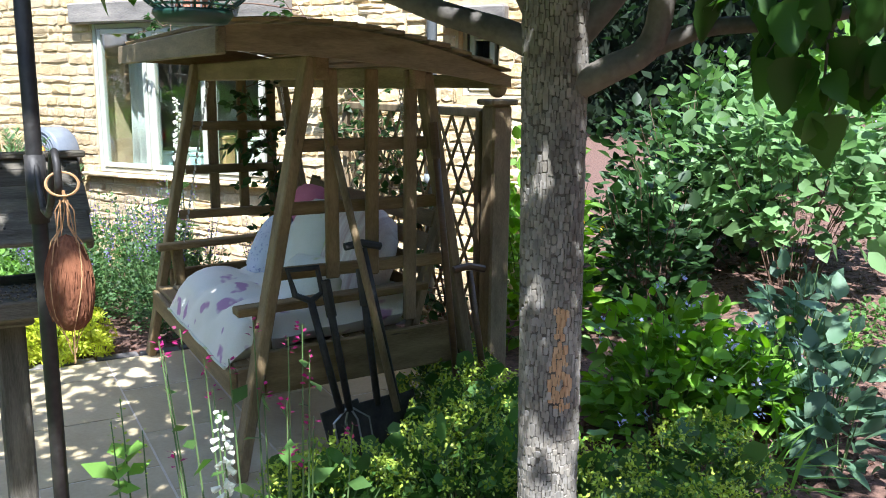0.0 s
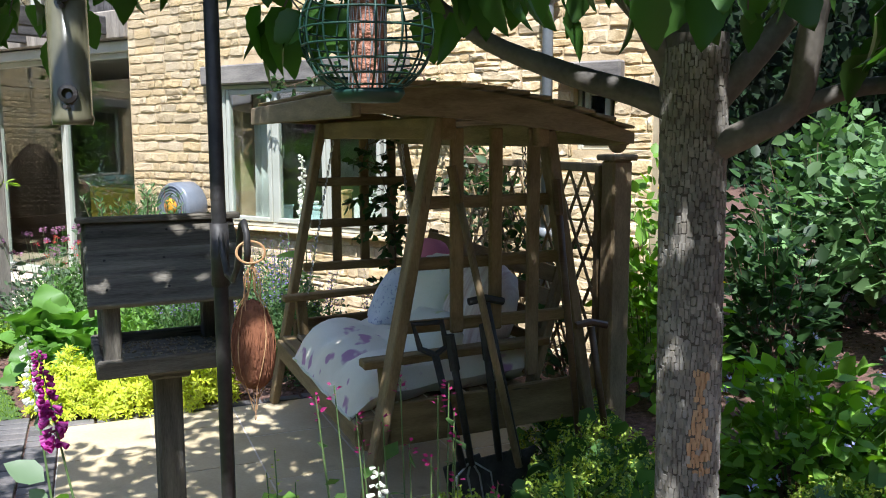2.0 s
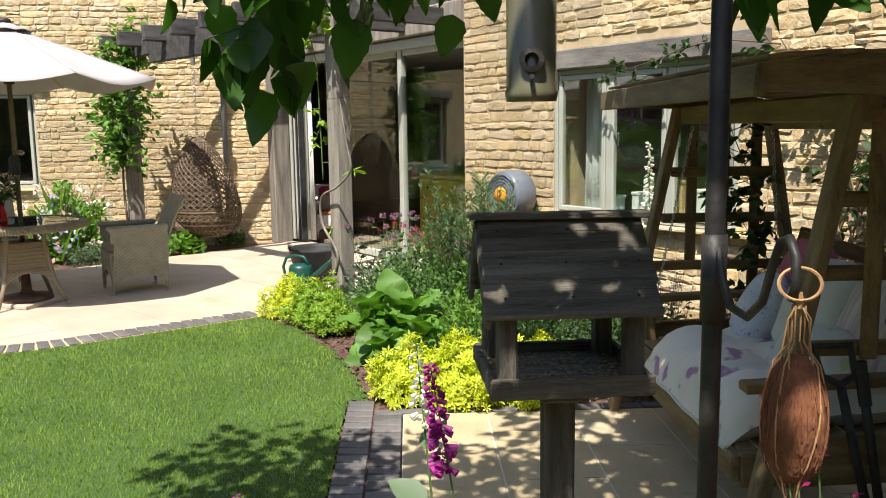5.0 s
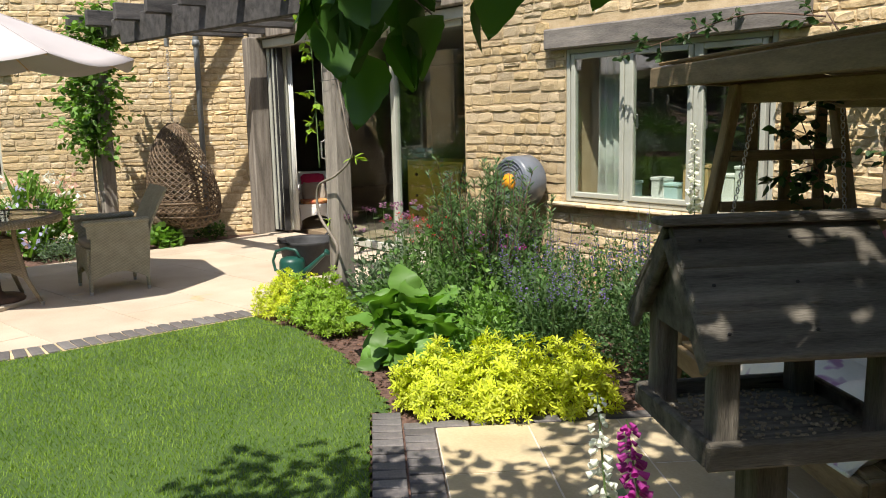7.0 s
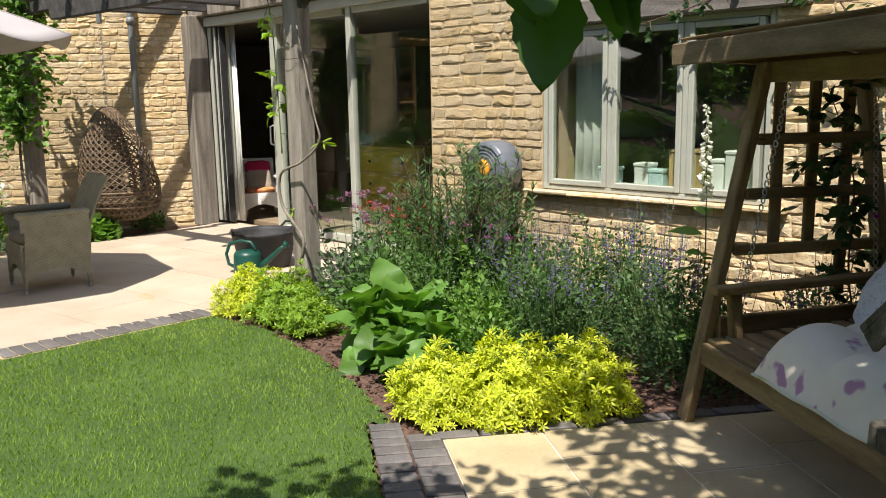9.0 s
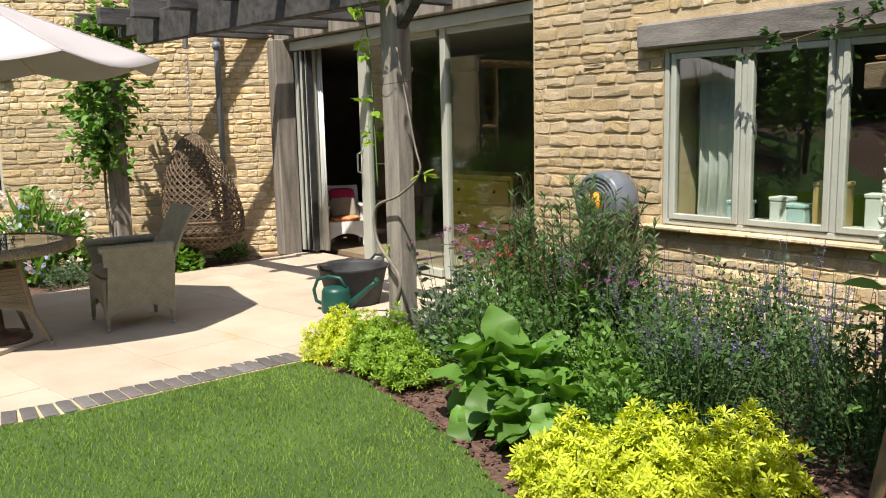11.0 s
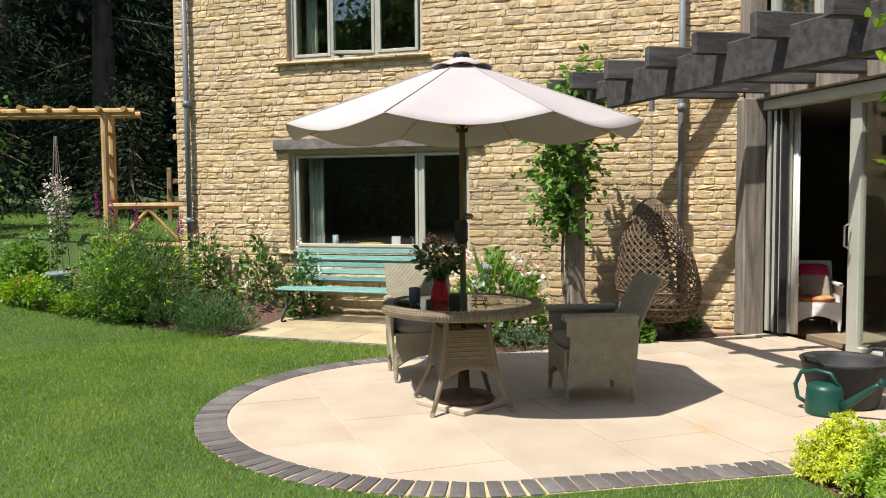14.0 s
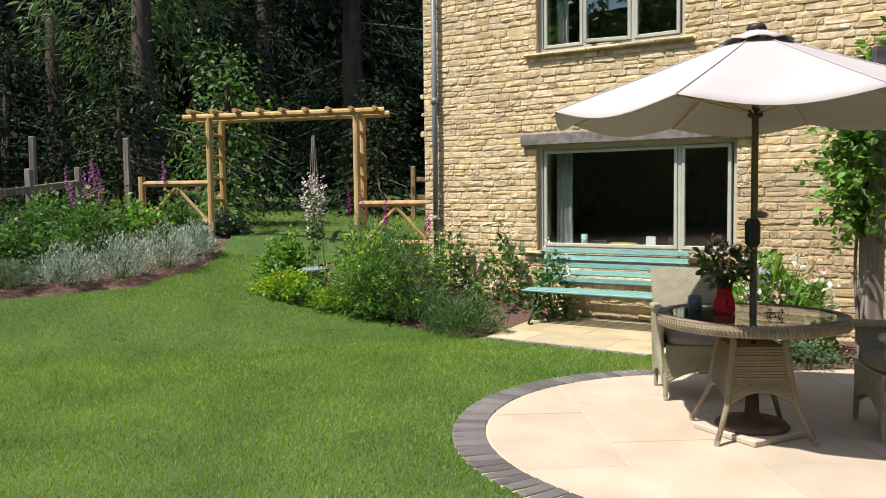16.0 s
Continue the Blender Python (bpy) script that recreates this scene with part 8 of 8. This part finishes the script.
# ---- far border ----
for x, y, r, h in ((-12.55, -4.3, 0.42, 0.52), (-13.0, -3.85, 0.45, 0.60), (-13.6, -3.55, 0.45, 0.62), (-14.25, -3.4, 0.38, 0.5), (-12.2, -4.85, 0.42, 0.36), (-11.9, -5.3, 0.4, 0.32)):
    bush("lambs_ear", "silver-leaved lamb's ear drift in the far border", x, y, r, h, 2600, 0.05, L_SILVER if y > -4.5 else L_GREY, LANCE, stems=40, group="lamb's ear", droop=-0.9)
for x, y, r, h, mt in ((-13.6, -4.6, 0.6, 0.85, L_MID), (-14.3, -4.3, 0.55, 0.75, L_FRESH), (-12.9, -5.0, 0.6, 0.75, L_MID), (-14.9, -3.95, 0.45, 0.6, L_MID), (-12.2, -5.7, 0.6, 0.7, L_FRESH), (-14.3, -5.4, 0.7, 0.8, L_MID), (-13.3, -5.8, 0.7, 0.8, L_DARK), (-15.7, -3.5, 0.4, 0.4, L_GREY), (-16.2, -3.75, 0.45, 0.5, L_FRESH)):
    bush("border_perennial", "leafy border plant in the far bed", x, y, r, h, 1500, 0.062, mt, OVATE, stems=16, group="far border perennials")
for x, y, h, n in ((-13.9, -4.75, 1.5, 2), (-13.6, -4.5, 1.2, 3), (-14.4, -4.6, 1.25, 2), (-14.9, -4.1, 1.2, 1)):
    spikes("foxglove", "tall pink-purple foxgloves against the fence", x, y, 0.45, h, n, STEM, P_FOXG, L_FRESH, 0.03, 0.32, 0.1, per=36, bells=True, leaves=24, group="foxgloves")


def arch():
    a = thing("rustic_arch", "peeled-pole rustic garden arch with side rails", "arch", pose(-15.25, 0, 0))
    for y in (-3.52, -1.36):
        for x in (0.0, -0.55):
            z = float(gz(-15.25 + x, y))
            part("post", Mesh().tube([(x, y, z - 0.05), (x, y, 2.68)], 0.05, 10), RUSTIC, a)
        for k in range(5):
            zz = 1.15 + 0.32 * k
            part("side_rung", Mesh().tube([(0.03, y, zz), (-0.58, y, zz)], 0.03, 8), RUSTIC, a)
    for x in (0.0, -0.55):
        part("top_beam", Mesh().tube([(x, -3.9, 2.66), (x, -0.95, 2.72)], 0.05, 10), RUSTIC, a)
    for k in range(9):
        y = -3.75 + 0.335 * k
        part("cross_pole", Mesh().tube([(0.2, y, 2.74), (-0.75, y, 2.75)], 0.035, 8), RUSTIC, a)
    for y0, y1 in ((-4.55, -3.52), (-1.36, -0.25)):
        z = float(gz(-15.25, (y0 + y1) / 2))
        part("top_rail", Mesh().tube([(0, y0, z + 0.75), (0, y1, z + 0.75)], 0.045, 8), RUSTIC, a)
        part("bottom_rail", Mesh().tube([(0, y0, z + 0.18), (0, y1, z + 0.18)], 0.04, 8), RUSTIC, a)
        c = (y0 + y1) / 2
        for s in (-1, 1):
            part("brace", Mesh().tube([(0, c, z + 0.7), (0, c + s * 0.45, z + 0.2)], 0.028, 8), RUSTIC, a)
        e = y0 if y0 < -4 else y1
        part("end_post", Mesh().tube([(0, e, z - 0.1), (0, e, z + 0.86)], 0.05, 8), RUSTIC, a)


arch()


def fence(name, label, pts, rails, h, mat, step=1.8, wire=False):
    f = thing(name, label, "fence")
    for p, q in zip(pts, pts[1:]):
        p, q = Vector(p), Vector(q)
        n = max(1, round((q - p).length / step))
        for i in range(n + 1):
            c = p.lerp(q, i / n)
            z = float(gz(c.x, c.y))
            part("post", Mesh().box((c.x, c.y, z + h / 2 - 0.1), (0.09, 0.09, h + 0.2), (0, 0, rnd.uniform(-4, 4)), 0.01, 0.006), mat, f)
        for r in rails:
            a, b = Vector((p.x, p.y, float(gz(p.x, p.y)) + r)), Vector((q.x, q.y, float(gz(q.x, q.y)) + r))
            if wire:
                part("wire", Mesh().tube([a, (a + b) / 2 - Vector((0, 0, 0.03)), b], 0.003, 4), IRON, f)
            else:
                part("rail", Mesh().beam(a, b, 0.04, 0.10, jitter=0.01), mat, f)


fence("post_and_rail_fence", "weathered post-and-rail fence beyond the arch", [(-19.5, -1.0), (-19.5, 6.0)], (0.4, 0.75), 1.0, PINE)
fence("paddock_fence", "old grey rail fence beside the far border", [(-11.0, -6.4), (-13.2, -5.9), (-16.2, -6.0)], (0.35, 0.7), 0.95, OAK)
fence("deer_fence", "tall posts with thin wire netting before the wood", [(-14.0, -9.5), (-17.0, -7.2), (-18.5, -4.6)], (0.3, 0.5, 0.7, 0.9, 1.1, 1.3, 1.42), 1.45, OAK, 1.7, True)


# ---- woodland ----
def conifer(x, y, h, r, label, mat, n=2600, bare=0.15, size=0.42):
    t = thing("woodland_tree", label, "tree", pose(x, y, float(gz(x, y)) - 0.1), "woodland")
    part("trunk", limb([(0, 0, 0), (0.1, 0, h * 0.35), (0, 0.1, h * 0.95)], 0.028 * h, 0.04, 9), WOODTRUNK, t, smooth=True)
    m = Mesh()
    k = 46
    P, D = [], []
    for i in range(k):
        u = bare + (1 - bare) * (i + rnd.random()) / k
        a = rnd.uniform(0, 6.283)
        L = r * (1 - u) ** 0.7 * rnd.uniform(0.7, 1.1) + 0.25
        z = h * u
        e = Vector((L * math.cos(a), L * math.sin(a), z - 0.22 * L))
        m.tube([(0, 0, z), e * 0.5 + Vector((0, 0, z * 0.5 + 0.02)), e], [0.035, 0.02, 0.006], 5, False)
        q = n // k
        f = (0.1 + 0.9 * rng.random(9) ** 0.8)[rng.integers(0, 9, q)]
        base = np.array((0, 0, z)) + np.array(tuple(e - Vector((0, 0, z))))[None] * f[:, None]
        g = 0.26 if h > 6 else 0.11 * h ** 0.7
        P.append(base + rng.normal(size=(q, 3)) * np.array((g, g, g * 1.3)) - np.array((0, 0, g)) * f[:, None])
        D.append(np.array((math.cos(a), math.sin(a), -0.7))[None] + 0.7 * rng.normal(size=(q, 3)))
    part("limb_growth", m, WOODTRUNK, t)
    P, D = np.concatenate(P), np.concatenate(D)
    part("crown", leaf_array("crown", P, D, size * (0.5 + 0.8 * rng.random(len(P))), mat, LANCE if mat in (L_CONIFER, L_CONLIT) else OVATE), None, t)


# sunlight on this conifer is in its brighter spray colour
conifer(-21.2, -7.0, 13, 2.6, "tall conifer with drooping sprays coloured bright as if sunlit", L_CONLIT, 12000, 0.10, 0.24)
conifer(-17.2, -3.95, 2.9, 0.95, "slender leafy young tree behind the arch", L_MID, 2200, 0.08, 0.09)
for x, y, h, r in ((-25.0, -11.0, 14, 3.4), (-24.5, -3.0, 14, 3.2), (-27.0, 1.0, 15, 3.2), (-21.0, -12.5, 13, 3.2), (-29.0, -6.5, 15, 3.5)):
    conifer(x, y, h, r, "tall conifer at the wood's edge, shade in its dark colour", L_CONIFER, 11000, 0.06, 0.26)
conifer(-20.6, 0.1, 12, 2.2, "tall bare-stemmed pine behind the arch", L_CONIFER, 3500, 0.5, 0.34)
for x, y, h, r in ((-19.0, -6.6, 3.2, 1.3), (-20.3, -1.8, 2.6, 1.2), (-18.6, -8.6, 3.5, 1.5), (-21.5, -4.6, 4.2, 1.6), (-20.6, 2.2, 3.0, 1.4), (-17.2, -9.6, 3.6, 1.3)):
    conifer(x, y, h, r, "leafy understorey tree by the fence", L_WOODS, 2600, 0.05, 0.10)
conifer(-11.2, -6.9, 3.4, 1.2, "young tree with pale drooping leaves", L_FRESH, 1300, 0.3, 0.12)


def far_woods():
    """The dense wood that closes the garden all round; its shade is put into dark leaf colours."""
    segs = [((-33, -22), (-34, 14), 17), ((-34, 14), (-12, 30), 15), ((-12, 30), (14, 24), 12), ((14, 24), (17, -16), 13), ((17, -16), (-10, -19), 13), ((-10, -19), (-33, -22), 15)]
    # the L_MID stretch is out of view, brightened so the glass reflects green
    for mat, group, label in ((L_FARW, (segs[0], segs[5]), "dense woodland beyond the garden, darkened in colour as shade"), (L_WOODS, segs[1:3], "dense woodland behind the house"), (L_MID, segs[3:5], "unseen leafy trees, coloured brighter for the window reflections")):
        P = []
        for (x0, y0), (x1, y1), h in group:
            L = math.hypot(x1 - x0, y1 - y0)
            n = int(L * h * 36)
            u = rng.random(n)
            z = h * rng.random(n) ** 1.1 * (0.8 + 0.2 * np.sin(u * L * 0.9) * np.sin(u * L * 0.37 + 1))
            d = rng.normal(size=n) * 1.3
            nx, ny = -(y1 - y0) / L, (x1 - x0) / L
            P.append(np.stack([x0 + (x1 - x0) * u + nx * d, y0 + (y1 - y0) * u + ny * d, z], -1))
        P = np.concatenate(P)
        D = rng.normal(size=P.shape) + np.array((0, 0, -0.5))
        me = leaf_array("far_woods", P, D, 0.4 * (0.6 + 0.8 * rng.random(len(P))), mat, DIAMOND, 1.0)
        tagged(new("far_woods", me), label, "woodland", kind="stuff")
    # added near-black walls behind the leaves, painted as the wood's inner shade
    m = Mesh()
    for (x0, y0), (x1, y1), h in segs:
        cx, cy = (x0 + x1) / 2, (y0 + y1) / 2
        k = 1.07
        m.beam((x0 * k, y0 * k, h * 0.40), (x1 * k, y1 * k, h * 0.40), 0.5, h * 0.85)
    single("backdrop", m, surf("painted_deep_shade", (0.005, 0.009, 0.004), (0.012, 0.02, 0.009), 0.95, 2, 20, 0.3), "near-black sheet painted as the shade within the surrounding wood", "backdrop", "structure")


far_woods()


# ---- indoors, seen through the glass ----
wicker_chair("indoor_armchair", "white wicker armchair just inside the open door", pose(-10.71, 6.66, 0.02, 0, 0, 65) @ Matrix.Scale(0.8, 4), WHITE, cushion=False)


def indoors():
    b = pose(-10.71, 6.66, 0.02, 0, 0, 65) @ Matrix.Scale(0.8, 4)
    soft("cushion", "crimson cushion on the white armchair", b @ pose(0, 0.17, 0.78, 72, 0, 0), (0.40, 0.2, 0.1), CRIMSON)
    soft("cushion", "beige cushion on the white armchair", b @ pose(0, 0.1, 0.58, 70, 0, 0), (0.40, 0.36, 0.12), PADDING)
    soft("cushion", "red and mustard seat cushion", b @ pose(0, -0.04, 0.43, 0, 0, 0), (0.46, 0.44, 0.08), surf("red_mustard", (0.45, 0.06, 0.04), (0.5, 0.34, 0.12), 0.9, 9, 60, 0.1))
    c = thing("chest_of_drawers", "mustard-painted chest of drawers indoors", "chest", pose(-9.0, 7.6, 0.02))
    part("carcase", Mesh().box((0, 0, 0.45), (1.1, 0.45, 0.9), bevel=0.01), YELLOWP, c)
    for k in range(3):
        d = part("drawer", Mesh().box((0, -0.235, 0.18 + 0.27 * k), (1.02, 0.03, 0.24), bevel=0.008), YELLOWP, c)
        for x in (-0.3, 0.3):
            part("knob", Mesh().ball((x, -0.265, 0.18 + 0.27 * k), (0.04, 0.04, 0.04), 6), DARKWOOD, d, "dark round knob", smooth=True)
    w = thing("windsor_chair", "hoop-backed wooden chair indoors", "chair", pose(-7.95, 6.78, 0.02, 0, 0, -20))
    part("seat", Mesh().box((0, 0, 0.44), (0.42, 0.4, 0.035), bevel=0.014), DARKWOOD, w)
    part("hoop", Mesh().tube([(-0.19, 0.17, 0.45), (-0.21, 0.2, 0.75), (-0.13, 0.23, 0.97), (0, 0.24, 1.03), (0.13, 0.23, 0.97), (0.21, 0.2, 0.75), (0.19, 0.17, 0.45)], 0.012, 8), DARKWOOD, w)
    for k in range(6):
        x = -0.13 + 0.052 * k
        part("spindle", Mesh().tube([(x, 0.17, 0.45), (x * 1.1, 0.235, 0.99 - 4 * x * x)], 0.006, 6), DARKWOOD, w)
    for sx in (-1, 1):
        for sy in (-1, 1):
            part("leg", Mesh().tube([(0.15 * sx, 0.13 * sy, 0.43), (0.2 * sx, 0.19 * sy, 0.0)], [0.017, 0.013], 8), DARKWOOD, w)
    s = single("window_board", Mesh().box((-4.54, WB + 0.28, 0.80), (1.74, 0.26, 0.03)), WHITE, "white-painted board inside the kitchen window", "shelf")
    sh = single("window_board", Mesh().box(on_a(4.3, -0.28, 0.81), (2.4, 0.26, 0.03), (0, 0, AYAW)), WHITE, "white-painted board inside the wide window", "shelf")

    def box(x, w, d, h, mat, label, y=WB + 0.27):
        t = thing("storage_box", label, "box", pose(x, y, 0.815, 0, 0, rnd.uniform(-8, 8)))
        part("body", Mesh().box((0, 0, h / 2), (w, d, h), bevel=0.006), mat, t)
        part("lid", Mesh().box((0, 0, h + 0.012), (w + 0.012, d + 0.012, 0.024), bevel=0.005), mat, t)
        return t

    box(-5.02, 0.14, 0.12, 0.11, AQUA, "pale aqua card box on the window board")
    box(-4.72, 0.12, 0.12, 0.15, PAPER, "small white box on the window board")
    box(-4.60, 0.12, 0.12, 0.11, AQUA, "pale aqua box on the window board")
    heart = box(-4.39, 0.2, 0.14, 0.26, HONEYWOOD, "honey-coloured wooden box with cut heart")
    for x, h in ((-4.13, 0.2), (-4.02, 0.26), (-3.9, 0.22), (-3.8, 0.3)):
        box(x, 0.09, 0.12, h, PAPER, "white card box on the window board")
    part("cut_heart", Mesh().ball((-0.012, -0.072, 0.155), (0.03, 0.006, 0.03), 6).ball((0.012, -0.072, 0.155), (0.03, 0.006, 0.03), 6).ball((0, -0.072, 0.138), (0.03, 0.006, 0.034), 6), DARKWOOD, heart, "dark heart-shaped cut-out")
    for q, (sx, col, hh) in enumerate(((5.0, AQUA, 0.17), (4.85, CLEAR, 0.1), (4.75, CLEAR, 0.1), (4.15, PAPER, 0.16), (3.9, CLEAR, 0.16))):
        p = on_a(sx, -0.27, 0.825)
        if col is CLEAR:
            t = thing("drinking_glass", "clear drinking glass on the window board", "glass", pose(*p))
            part("glass", Mesh().lathe([(0, 0), (0.035, 0), (0.04, hh), (0.037, hh), (0.032, 0.01), (0, 0.01)], n=16), CLEAR, t, smooth=True)
        elif col is PAPER:
            t = thing("picture_frame", "small white picture frame on the window board", "frame", pose(*p, 0, 0, AYAW))
            part("frame", Mesh().box((0, 0, hh / 2), (0.12, 0.02, hh), (-8, 0, 0), 0.004), col, t)
        else:
            t = thing("beaker", "blue beaker on the window board", "beaker", pose(*p))
            part("body", Mesh().lathe([(0, 0), (0.035, 0), (0.038, hh), (0.034, hh), (0.03, 0.01), (0, 0.01)], n=16), AQUA, t, smooth=True)
    p = on_a(4.5, -0.28, 0.825)
    soft("cushion", "folded yellow cloth on the window board", pose(p.x, p.y, 0.865, 0, 0, AYAW), (0.34, 0.2, 0.08), YELLOWP)


indoors()
